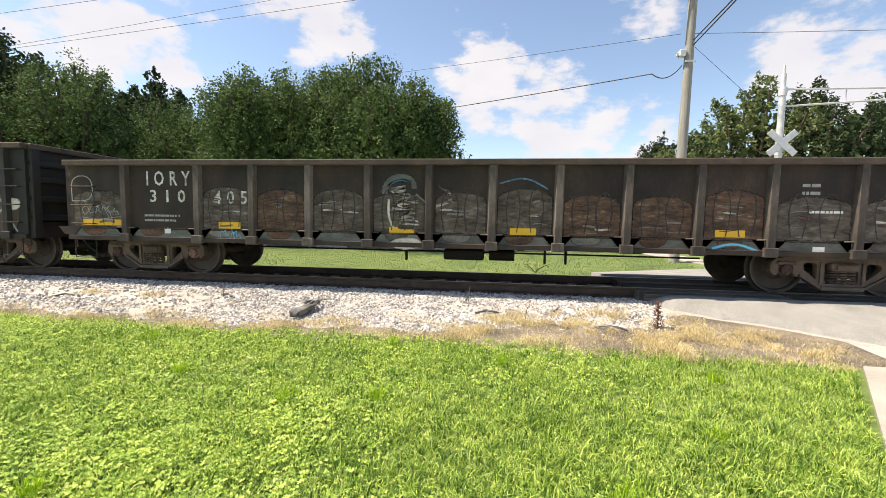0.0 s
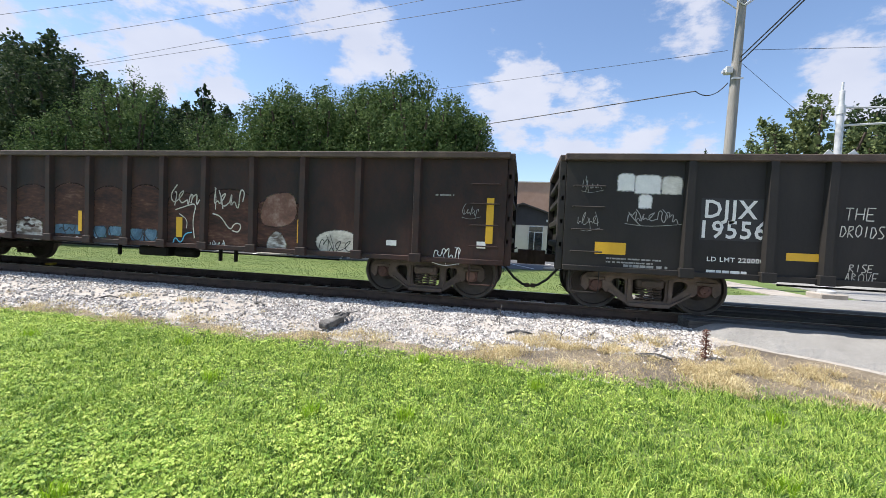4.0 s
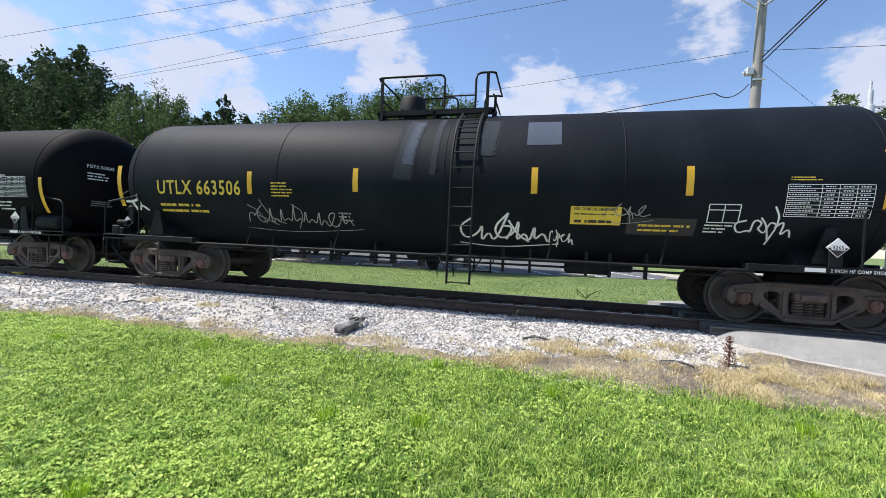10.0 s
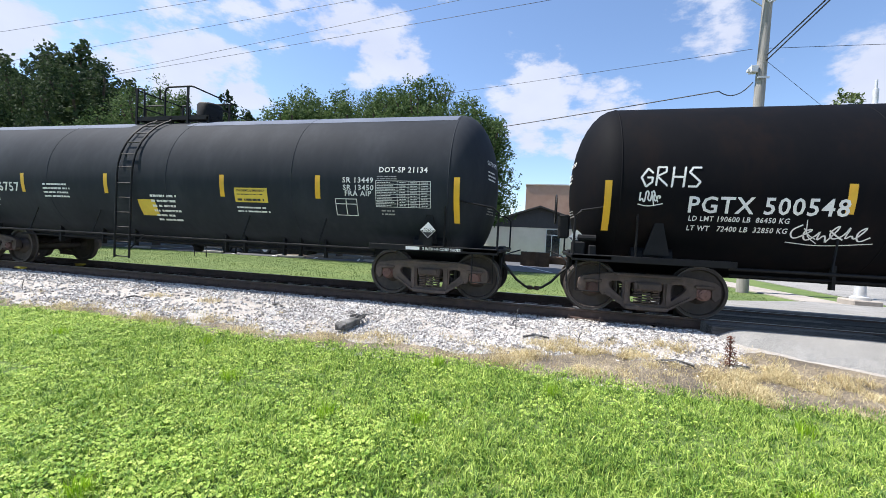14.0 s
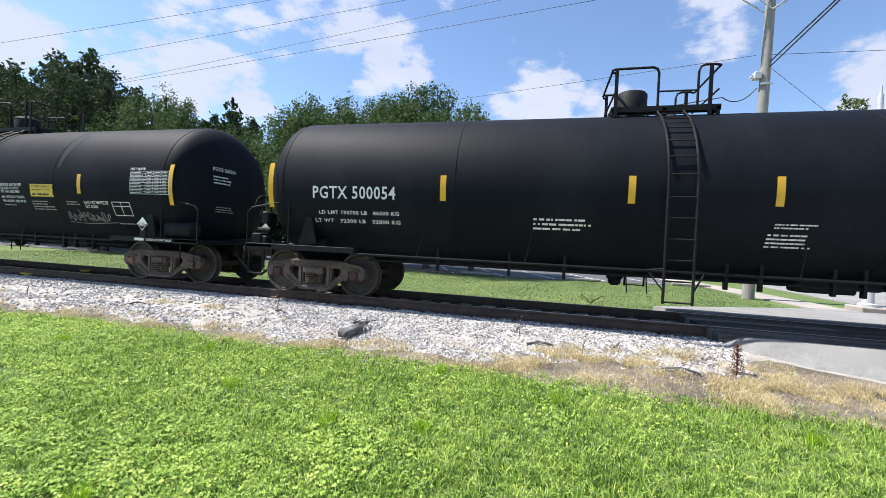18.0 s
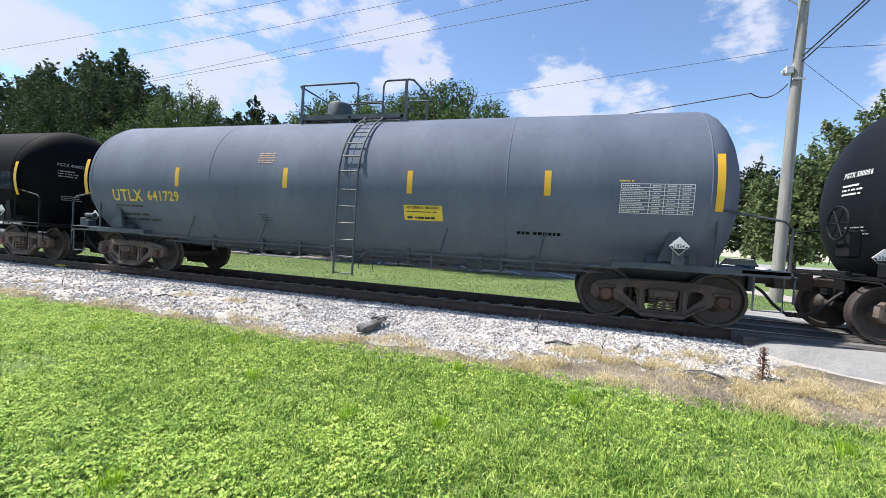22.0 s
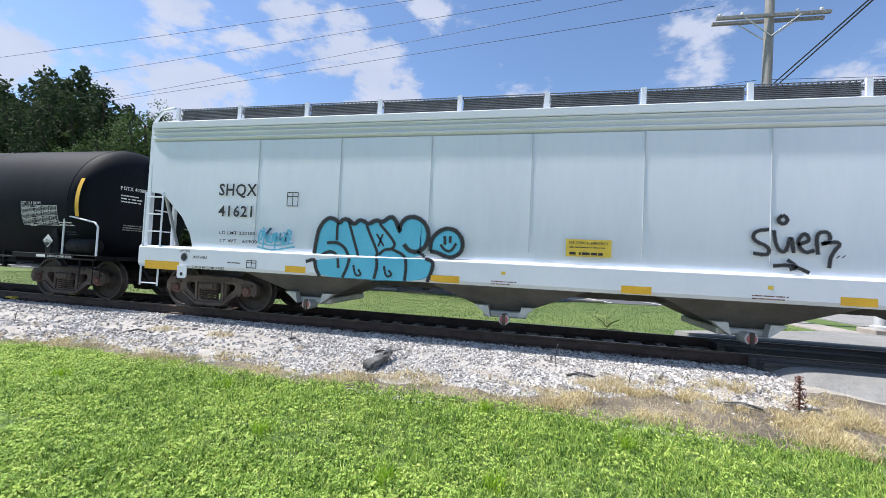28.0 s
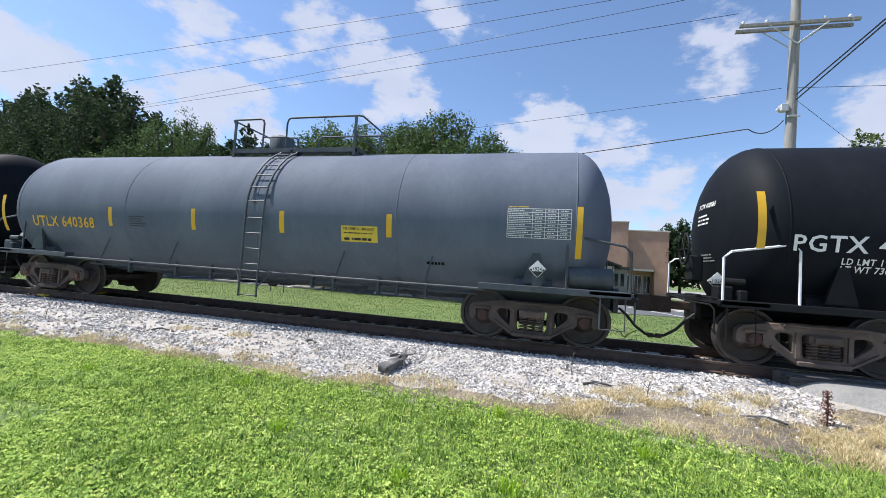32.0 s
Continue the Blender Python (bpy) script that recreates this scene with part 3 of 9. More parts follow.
def track():
    # rails: foot, web and head in one profile, with a bright running band on top
    for side, y in (("near", YC - 0.755), ("far", YC + 0.755)):
        prof = [(-0.07, -0.178), (0.07, -0.178), (0.07, -0.166), (0.012, -0.148), (0.010, -0.05), (0.036, -0.038), (0.036, -0.008), (0.028, -0.001), (-0.028, -0.001), (-0.036, -0.008), (-0.036, -0.038), (-0.010, -0.05), (-0.012, -0.148), (-0.07, -0.166)]
        bm = prism(B(), [(y + a, b) for a, b in prof], -340, 330, "yz")
        rail = solid("rail", bm, M["rail"], "rust-brown steel rail spiked to the ties", "rail", "rails", kind="structure")
        part("running_band", box(B(), -340, 330, y - 0.024, y + 0.022, -0.001, 0.002), M["railhead"], rail, "polished running surface")
    bm = box(B(), -0.115, 0.115, -1.3, 1.3, -0.17, 0.0, 0.012)
    tie_me = mesh_of(bm, M["tie"], None, "tie")
    bm = box(B(), -0.09, 0.09, -0.17, 0.17, 0, 0.012)
    plate_me = mesh_of(bm, M["rail"], None, "tie_plate")
    bm = box(B(), -0.014, 0.014, -0.018, 0.018, 0, 0.05)
    box(bm, -0.018, 0.018, -0.03, 0.018, 0.05, 0.062)
    spike_me = mesh_of(bm, M["rail"], None, "spike")
    for i in range(64):
        x = -28 + i * 0.52 + rng.uniform(-0.04, 0.04)
        if x > 2.6:
            break
        t = solid("railroad_tie", tie_me, None, "black creosoted wooden tie in the ballast", "railroad tie", "ties under the rails", at=pose(x, YC + rng.uniform(-0.05, 0.05), -0.192, 0, 0, rng.uniform(-1, 1)))
        for y in (-0.755, 0.755):
            p = part("tie_plate", plate_me, None, t, at=pose(0, y, 0.0005))
            for sx, sy in ((-0.05, -0.12), (0.05, 0.12)):
                part("spike", spike_me, None, p, at=pose(sx, sy, 0.01, 0, 0, 0 if sy < 0 else 180))


def park_edge(x):
    return float(np.interp(x, [-110, -18, -8.6, 0, 6.2], [18.4, 20.55, 21.1, 21.6, 23.1]))


def crossing():
    # timber panels between and beside the rails, where the road crosses
    k = 0
    for y0, y1 in ((YC - 1.35, YC - 1.1), (YC - 1.09, YC - 0.83), (YC - 0.64, YC - 0.33), (YC - 0.32, YC - 0.01), (YC + 0.0, YC + 0.31), (YC + 0.32, YC + 0.63), (YC + 0.83, YC + 1.09), (YC + 1.1, YC + 1.35)):
        for x0 in (2.75, 5.2, 7.65, 10.1, 12.55):
            bm = box(B(), 0, 2.44, y0, y1, -0.2, rng.uniform(-0.03, -0.012), 0.012)
            k += 1
            solid("crossing_plank", bm, M["plank"], "worn black timber crossing plank between the rails", "plank", "crossing planks", at=pose(x0, 0, 0, 0, 0, rng.uniform(-0.1, 0.1)))
    # near pavement: a worn apron that ramps down from the track, then a concrete strip

    def slab(poly, zfun, mat, name, label, thick=0.12):
        bm = B()
        top = [bm.verts.new((x, y, zfun(x, y))) for x, y in poly]
        low = [bm.verts.new((x, y, zfun(x, y) - thick)) for x, y in poly]
        bm.faces.new(top)
        for i in range(len(poly)):
            j = (i + 1) % len(poly)
            bm.faces.new((top[i], low[i], low[j], top[j]))
        bmesh.ops.triangulate(bm, faces=[f for f in bm.faces if len(f.verts) > 4])
        bmesh.ops.recalc_face_normals(bm, faces=bm.faces)
        return solid(name, bm, mat, label, "road" if "road" in name else "pavement", kind="structure")
    # the apron's worn edge feathers out into the soil
    rim = [Vector(p) for p in ((2.80, 7.34), (2.86, 7.12), (3.2, 6.86), (3.7, 6.62), (4.35, 6.3), (5.0, 5.85), (5.5, 5.4), (5.7, 5.05))]

    def from_rim(x, y):
        best, p = 9.0, Vector((x, y))
        for a, b in zip(rim, rim[1:]):
            d = b - a
            k = max(0, min(1, (p - a).dot(d) / d.length_squared))
            best = min(best, (p - a - d * k).length)
        return best if x > float(np.interp(-y, [-q.y for q in rim], [q.x for q in rim])) else -best
    gx = list(np.arange(2.6, 8.0, 0.1)) + [9, 11, 14, 20, 35, 60]
    gy = list(np.arange(5.05, 7.3, 0.1)) + [7.34]
    pos, ok = [], []
    for y in gy:
        for x in gx:
            d = from_rim(x, y) + 0.07 * noise.noise((x * 2.6, y * 2.6, 0)) + 0.05 * noise.noise((x * 7, y * 7, 1))
            z = float(np.interp(y, [5.0, 6.2, 7.0, 7.34], [-0.395, -0.25, -0.075, -0.03])) + 0.006 * noise.noise((x * 2, y * 2, 5))
            if d < 0.4:
                z -= 0.14 * (1 - d / 0.4) ** 2
            pos.append((x, y, z))
            ok.append(d > -0.25)
    n = len(gx)
    cells = [(j * n + i, j * n + i + 1, (j + 1) * n + i + 1, (j + 1) * n + i) for j in range(len(gy) - 1) for i in range(n - 1)]
    tagged(new("road_near", strip_mesh("road_near", pos, [c for c in cells if all(ok[k] for k in c)], M["road"])), "worn grey asphalt road ramping up to the crossing", "road", kind="structure")
    slab([(1.0, -30), (3.0, 3.1), (4.4, 5.03), (60, 5.03), (60, -30)], lambda x, y: -0.392, M["concrete"], "pavement_near", "pale concrete pavement beside the lawn")
    slab([(2.8, 10.04), (60, 10.04), (60, 16.2), (8.9, 16.2), (8.4, 14.9), (6.5, 12.6), (2.8, 11.5)], lambda x, y: float(np.interp(y, [10.04, 12, 16.2], [-0.02, -0.2, -0.385])), M["road"], "road_far", "worn grey road running on past the crossing")
    slab([(11.5, 16.2), (60, 16.2), (60, 120), (15.5, 120), (12.5, 40)], lambda x, y: -0.386, M["road"], "road_beyond", "grey road leading away from the track")
    slab([(8.7, 16.2), (10.1, 16.2), (9.4, 23.5), (8.0, 30), (6.6, 30), (7.9, 23.5)], lambda x, y: -0.384, M["concrete"], "pavement_far", "pale concrete footpath across the grass")
    # the car park behind the trees
    slab([(-110, 18.4), (-18, 20.55), (-8.6, 21.1), (0, 21.6), (6.2, 23.1), (7.4, 26.6), (7.4, 43), (-110, 43)], lambda x, y: -0.40, M["asphalt"], "car_park", "dark grey asphalt car park with white bay lines")
    for i in range(22):
        x = -48 + i * 2.7
        bm = box(B(), -0.06, 0.06, 0, 5.0, -0.396, -0.393)
        solid("bay_line", bm, M["white_line"], "white painted parking bay line", "road marking", "parking bay lines", kind="structure", at=pose(x, park_edge(x) + 0.35, 0, 0, 0, 22))
        if i % 2 == 0:
            bm = box(B(), -0.9, 0.9, -0.1, 0.1, -0.4, -0.27, 0.03)
            solid("wheel_stop", bm, M["concrete"], "pale concrete wheel stop at the edge of the car park", "wheel stop", "wheel stops", at=pose(x + 1.35, park_edge(x + 1.35) + 0.15, 0, 0, 0, rng.uniform(-2, 2)))


def blades(name, label, mat, spots, hmin, hmax, wid, lean, category="grass"):
    """Bent two-piece blades in one mesh."""
    n = len(spots)
    p = np.array(spots)
    a = nrng.uniform(0, 2 * np.pi, n)
    h = nrng.uniform(hmin, hmax, n) * (p[:, 3] if p.shape[1] > 3 else 1)
    w = wid * nrng.uniform(0.7, 1.3, n)
    la = nrng.uniform(0, 2 * np.pi, n)
    ln = nrng.uniform(0.15, lean, n) * h
    side = np.stack([np.cos(a) * w / 2, np.sin(a) * w / 2, np.zeros(n)], 1)
    bend = np.stack([np.cos(la) * ln, np.sin(la) * ln, np.zeros(n)], 1)
    b0 = p[:, :3]
    mid = b0 + bend * 0.35 + np.stack([np.zeros(n), np.zeros(n), h * 0.6], 1)
    tip = b0 + bend + np.stack([np.zeros(n), np.zeros(n), h * np.sqrt(np.maximum(0.15, 1 - (ln / h) ** 2 * 0.6))], 1)
    v = np.stack([b0 - side, b0 + side, mid + side * 0.8, mid - side * 0.8, tip], 1).reshape(-1, 3)
    k = 5 * np.arange(n)
    me = bpy.data.meshes.new(name)
    quads = np.stack([k, k + 1, k + 2, k + 3], 1)
    tris = np.stack([k + 3, k + 2, k + 4], 1)
    me.from_pydata(v.tolist(), [], quads.tolist() + tris.tolist())
    me.materials.append(mat)
    tagged(new(name, me), label, category, kind="stuff")


def litter():
    """A ragged strip of dry soil and straw between lawn and stones."""
    xs = np.arange(-16, 5.0, 0.12)
    rows = 9
    verts = []
    for x in xs:
        right = min(1, max(0, (x + 0.4) / 1.6))
        a = lawn_edge(x) - 0.35
        b = lawn_edge(x) + 0.20 + 0.30 * noise.noise((x * 1.4, 40, 0)) + right * (0.75 + 0.25 * noise.noise((x * 2.0, 50, 0)))
        if x > 2.4:
            b = max(a + 0.1, float(np.interp(x, [2.4, 2.86, 3.2, 3.7, 4.35, 5.0], [6.3, 6.75, 6.9, 6.7, 6.4, 5.95])))
        for j in range(rows):
            y = a + (b - a) * j / (rows - 1)
            verts.append((x, y, bed_height(y, x) + (0.012 if 0 < j < rows - 1 else -0.012) + 0.008 * noise.noise((x * 5, y * 5, 0))))
    faces = [(i * rows + j, (i + 1) * rows + j, (i + 1) * rows + j + 1, i * rows + j + 1) for i in range(len(xs) - 1) for j in range(rows - 1)]
    tagged(new("soil_strip", strip_mesh("soil_strip", verts, faces, M["litter"])), "dry brown soil and litter beside the ballast", "soil", kind="structure")


def small_things():
    r = random.Random(3)
    # a split end of an old tie, weathered grey, with a splintered far end
    t = thing("broken_timber", "weathered grey broken piece of a tie lying on the stones", "timber", pose(-3.02, 5.72, -0.325, 5, 4, -14))
    bm = box(B(), -0.075, 0.075, 0.0, 0.46, 0.0, 0.10, 0.012)
    bmesh.ops.subdivide_edges(bm, edges=list(bm.edges), cuts=3, use_grid_fill=True)
    for v in bm.verts:
        v.co += Vector((0.03 * noise.noise(v.co * 6), 0.05 * noise.noise(v.co * 9 + Vector((3, 1, 0))), 0.03 * noise.noise(v.co * 7)))
    part("beam", bm, M["char"], t, "weathered split wood")
    for k in range(7):
        u, q = r.uniform(-0.07, 0.07), r.uniform(0.12, 0.38)
        part("splinter", tube(B(), [(u, 0.40, r.uniform(0.02, 0.08)), (u + r.uniform(-0.05, 0.03), 0.45 + q * 0.5, 0.07 + r.uniform(-0.02, 0.06)), (u + r.uniform(-0.16, 0.05), 0.45 + q, 0.05 + r.uniform(-0.03, 0.08))], r.uniform(0.008, 0.02), 5), M["char"], t, "dark splinter")
    for x, y, a, l in ((-3.2, 6.5, 40, 0.22), (-4.95, 6.75, -20, 0.3), (-0.4, 6.9, 75, 0.35), (-0.2, 6.4, 10, 0.4), (1.1, 6.6, 60, 0.5), (1.6, 6.0, -15, 0.45), (-8.0, 6.3, 30, 0.3)):
        bm = tube(B(), [(0, 0, 0), (l * 0.5, 0.03, 0.03), (l, -0.02, 0.01)], 0.016, 6)
        for v in bm.verts:
            v.co += Vector((0, r.uniform(-0.012, 0.012), r.uniform(-0.008, 0.012)))
        solid("stick", bm, M["char"], "dark dry stick lying on the stones", "stick", "sticks on the stones", at=pose(x, y, bed_height(y, x) + 0.02, 0, 0, a))
    # upright dry stems
    for x, y, h in ((-4.86, 6.66, 0.28), (-0.34, 6.75, 0.34), (0.6, 6.2, 0.2), (-10.5, 6.1, 0.25)):
        t = thing("dry_stem", "thin dark dry weed stem standing in the stones", "weed", pose(x, y, bed_height(y, x)))
        part("stem", tube(B(), [(0, 0, -0.02), (0.01, 0, h * 0.6), (0.03, 0.01, h)], 0.006, 5), M["char"], t)
        for k in range(3):
            q = h * (0.5 + 0.17 * k)
            part("twig", tube(B(), [(0.01, 0, q), (0.05 * (-1) ** k, 0.01, q + 0.05)], 0.004, 4), M["char"], t)
    # a dock plant with a dark red seed head
    t = thing("dock_weed", "dead red-brown dock weed with a clustered seed head", "weed", pose(2.5, 6.05, bed_height(6.05, 2.5)))
    part("stem", tube(B(), [(0, 0, -0.02), (0.01, 0, 0.2), (0.0, 0.01, 0.42)], 0.007, 6), M["dock"], t)
    bm = B()
    for k in range(460):
        q = r.uniform(0.02, 0.42)
        a, d = r.uniform(0, 6.28), r.uniform(0.0, 0.10) * (1.1 - 1.6 * q)
        c = Vector((math.cos(a) * d, math.sin(a) * d, q))
        u = Vector((r.gauss(0, 1), r.gauss(0, 1), r.gauss(0, 1))).normalized() * 0.011
        w = u.orthogonal().normalized() * 0.009
        bm.faces.new([bm.verts.new(c + p) for p in (u, w, -u, -w)])
    part("seed_head", bm, M["dock"], t, "clustered red-brown seeds")
    # broad-leaved weed beyond the rails, and tall bright tufts in the lawn
    t = thing("broadleaf_weed", "low green broad-leaved weed beside the far rail", "weed", pose(1.4, 12.6, GZ + 0.0))
    for k in range(9):
        a = k * 0.7
        bm = B()
        pts = [(0, 0), (0.35, 0.05), (0.7, 0.03), (1, 0), (0.7, -0.03), (0.35, -0.05)]
        bm.faces.new([bm.verts.new((math.cos(a) * p * 0.4 - math.sin(a) * q, math.sin(a) * p * 0.4 + math.cos(a) * q, 0.05 + 0.35 * p * (1.1 - 0.5 * p) * (0.6 + 0.4 * (k % 3)))) for p, q in pts])
        part("leaf", bm, M["leaf_light"], t)
    spots = []
    for x, y in ((-2.55, 1.75), (-3.15, 3.6), (-1.75, 3.15), (-0.95, 3.3), (-4.4, 4.6), (0.2, 4.4), (0.9, 2.2), (-0.3, 1.6), (1.8, 3.0), (-6.5, 4.2), (2.4, 4.3), (-1.2, 4.9)):
        for k in range(60):
            spots.append((x + r.gauss(0, 0.05), y + r.gauss(0, 0.05), GZ, 1.0))
    blades("tall_grass", "bright tufts of taller grass in the lawn", M["tuft"], spots, 0.09, 0.17, 0.008, 0.7)
    # scraps of yellow cloth by the rail far along the track
    for x, y in ((-13.45, 7.78), (-13.5, 9.25)):
        bm = box(B(), -0.12, 0.12, -0.07, 0.07, 0, 0.05, 0.02)
        for v in bm.verts:
            v.co += Vector((r.uniform(-0.03, 0.03), r.uniform(-0.02, 0.02), r.uniform(0, 0.04)))
        solid("yellow_scrap", bm, M["yellow_text"], "crumpled yellow scrap lying beside the rail", "scrap", "scraps by the rail", at=pose(x, y, -0.17))


def parked_car(name, x, y, rz, paint, label):
    c = thing(name, label, "car", pose(x, y, -0.4, 0, 0, rz))
    body = [(-2.2, 0.35), (-2.25, 0.7), (-2.1, 0.88), (-1.3, 0.95), (1.2, 0.92), (2.1, 0.78), (2.25, 0.55), (2.2, 0.3)]
    bm = prism(B(), body, -0.88, 0.88)
    bmesh.ops.recalc_face_normals(bm, faces=bm.faces)
    bmesh.ops.bevel(bm, geom=list(bm.edges), offset=0.05, segments=2, affect="EDGES")
    part("body", bm, paint, c, "rounded car body", smooth=40)
    bm = prism(B(), [(-1.75, 0.93), (-1.1, 1.42), (0.35, 1.45), (1.15, 0.92)], -0.72, 0.72)
    bmesh.ops.recalc_face_normals(bm, faces=bm.faces)
    bmesh.ops.bevel(bm, geom=list(bm.edges), offset=0.06, segments=2, affect="EDGES")
    part("cabin", bm, M["glass"], c, "dark glazed cabin", smooth=40)
    part("roof", box(B(), -1.05, 0.35, -0.66, 0.66, 1.44, 1.475, 0.012), paint, c)
    for wx in (-1.35, 1.38):
        for wy in (-0.86, 0.86):
            w = part("wheel", revolve(B(), [(wy - 0.1, 0.2), (wy - 0.1, 0.31), (wy - 0.06, 0.33), (wy + 0.06, 0.33), (wy + 0.1, 0.31), (wy + 0.1, 0.2)], "y", 20, (wx, 0, 0.33)), M["rubber"], c, "black tyre", smooth=40)
            part("rim", revolve(B(), [(wy - 0.105, 0.19), (wy + 0.105, 0.19)], "y", 14, (wx, 0, 0.33)), M["galv"], w)
    for sy in (-0.6, 0.6):
        part("headlight", box(B(), 2.16, 2.26, sy - 0.16, sy + 0.16, 0.6, 0.72, 0.02), M["galv"], c)


def lawn_edge(x):
    return 5.35 + 0.3 * noise.noise((x * 0.6, 2.0, 0)) + 0.15 * noise.noise((x * 2.5, 9.0, 0)) - 0.35 * min(1, max(0, (x - 0.5) / 2))


def in_pave(x, y):
    return x > 2.95 + max(0, (y - 3.1)) * 0.7 if y < 5.05 else x > 4.9


def vegetation():
    g, c, s = [], [], []
    # the lawn that the camera looks over, denser near by
    for n, x0, x1, y0, y1 in ((150000, -5.2, 4.0, 0.6, 3.2), (120000, -9.5, 4.6, 3.2, 5.7), (45000, -17, -5.2, 1.2, 5.7)):
        xs, ys = nrng.uniform(x0, x1, n), nrng.uniform(y0, y1, n)
        for x, y in zip(xs, ys):
            if y > lawn_edge(x) + rng.uniform(-0.25, 0.2) or in_pave(x, y):
                continue
            g.append((x, y, GZ - 0.01 + 0.02 * noise.noise((x * 0.4, y * 0.4, 0)), max(0.35, 1.0 + 0.4 * noise.noise((x * 1.2, y * 1.2, 5)) + 0.9 * noise.noise((x * 6, y * 6, 7)))))
    blades("grass", "short fresh green lawn grass with clover", M["blade"], g, 0.035, 0.096, 0.0085, 1.4)
    # clover: patches of small round leaflets in threes
    for n, x0, x1, y0, y1 in ((70000, -5.2, 3.8, 0.6, 3.2), (52000, -10, 4.6, 3.2, 5.4), (14000, -14, -5.2, 1.5, 5.2)):
        xs, ys = nrng.uniform(x0, x1, n), nrng.uniform(y0, y1, n)
        for x, y in zip(xs, ys):
            patch = noise.noise((x * 0.55, y * 0.55, 20)) + 0.25 * noise.noise((x * 2, y * 2, 3)) - 0.11 * (x + 0.2)
            if patch < rng.uniform(-0.25, 0.75) or y > lawn_edge(x) - 0.1 or in_pave(x, y):
                continue
            c.append((x, y, GZ + rng.uniform(0.012, 0.062) + 0.03 * noise.noise((x * 5, y * 5, 9)), rng.uniform(0.0045, 0.0105)))
    verts, faces = [], []
    for x, y, z, r in c:
        t0 = rng.uniform(0, 6.28)
        for k in range(3):
            t = t0 + k * 2.094
            cx, cy = x + math.cos(t) * r * 1.05, y + math.sin(t) * r * 1.05
            i = len(verts)
            tilt, tilt2 = rng.uniform(-0.9, 0.9), rng.uniform(-0.9, 0.6)
            m = 5 if y < 2.0 else 4
            for q in range(m):
                u = q * 6.2832 / m + t
                verts.append((cx + math.cos(u) * r, cy + math.sin(u) * r, z + math.sin(u) * r * tilt + math.cos(u) * r * tilt2))
            faces.append(tuple(range(i, i + m)))
    me = bpy.data.meshes.new("clover")
    me.from_pydata(verts, [], faces)
    me.materials.append(M["clover"])
    tagged(new("clover", me), "patches of green clover in the lawn", "clover", kind="stuff")
    # straw along the edge of the ballast in ragged tufts, thick by the road
    for x, y in zip(np.concatenate([nrng.uniform(-12, 4.9, 190000), nrng.uniform(-0.8, 4.9, 95000)]), nrng.uniform(4.7, 7.3, 285000)):
        e = lawn_edge(x)
        right = min(1, max(0, (x + 0.6) / 1.4))
        if (y > 5.05 and x > 3.0 + max(0, 6.9 - y) * 1.1) or (y < 5.05 and in_pave(x, y)) or y < e - 0.25:
            continue
        d = math.exp(-((y - e - 0.10 - 0.42 * right) / (0.36 + 0.30 * right)) ** 2)
        tuft = noise.noise((x * 1.5, y * 2.2, 31)) + 0.6 * noise.noise((x * 4.2, y * 4.8, 8))
        keep = d * max(0.05, min(1, 0.24 + 0.06 * right + 2.2 * (tuft - 0.02)))
        stray = 0.5 if tuft > 0.55 and y < 6.7 else 0.0
        if rng.random() < max(keep * (0.75 + 0.25 * right), stray):
            s.append((x, y, bed_height(y, x) + 0.004, 0.8 + 1.0 * max(0, tuft) * (0.5 + 0.5 * right)))
    blades("dead_grass", "dry straw-coloured dead grass at the ballast edge", M["straw"], s, 0.03, 0.11, 0.0055, 1.6, "dead grass")
    far = []
    for x, y in zip(nrng.uniform(-30, 9, 76000), nrng.uniform(11.6, 23.4, 76000)):
        if x > 2.8 and y < 12.4 + max(0, x - 6) * 1.1:
            continue
        if x > 8.0 or y > park_edge(x) - 0.05:
            continue
        far.append((x, y, GZ, 1.0))
    blades("far_grass", "green grass strip between track and car park", M["far_blade"], far, 0.02, 0.055, 0.011, 1.1)


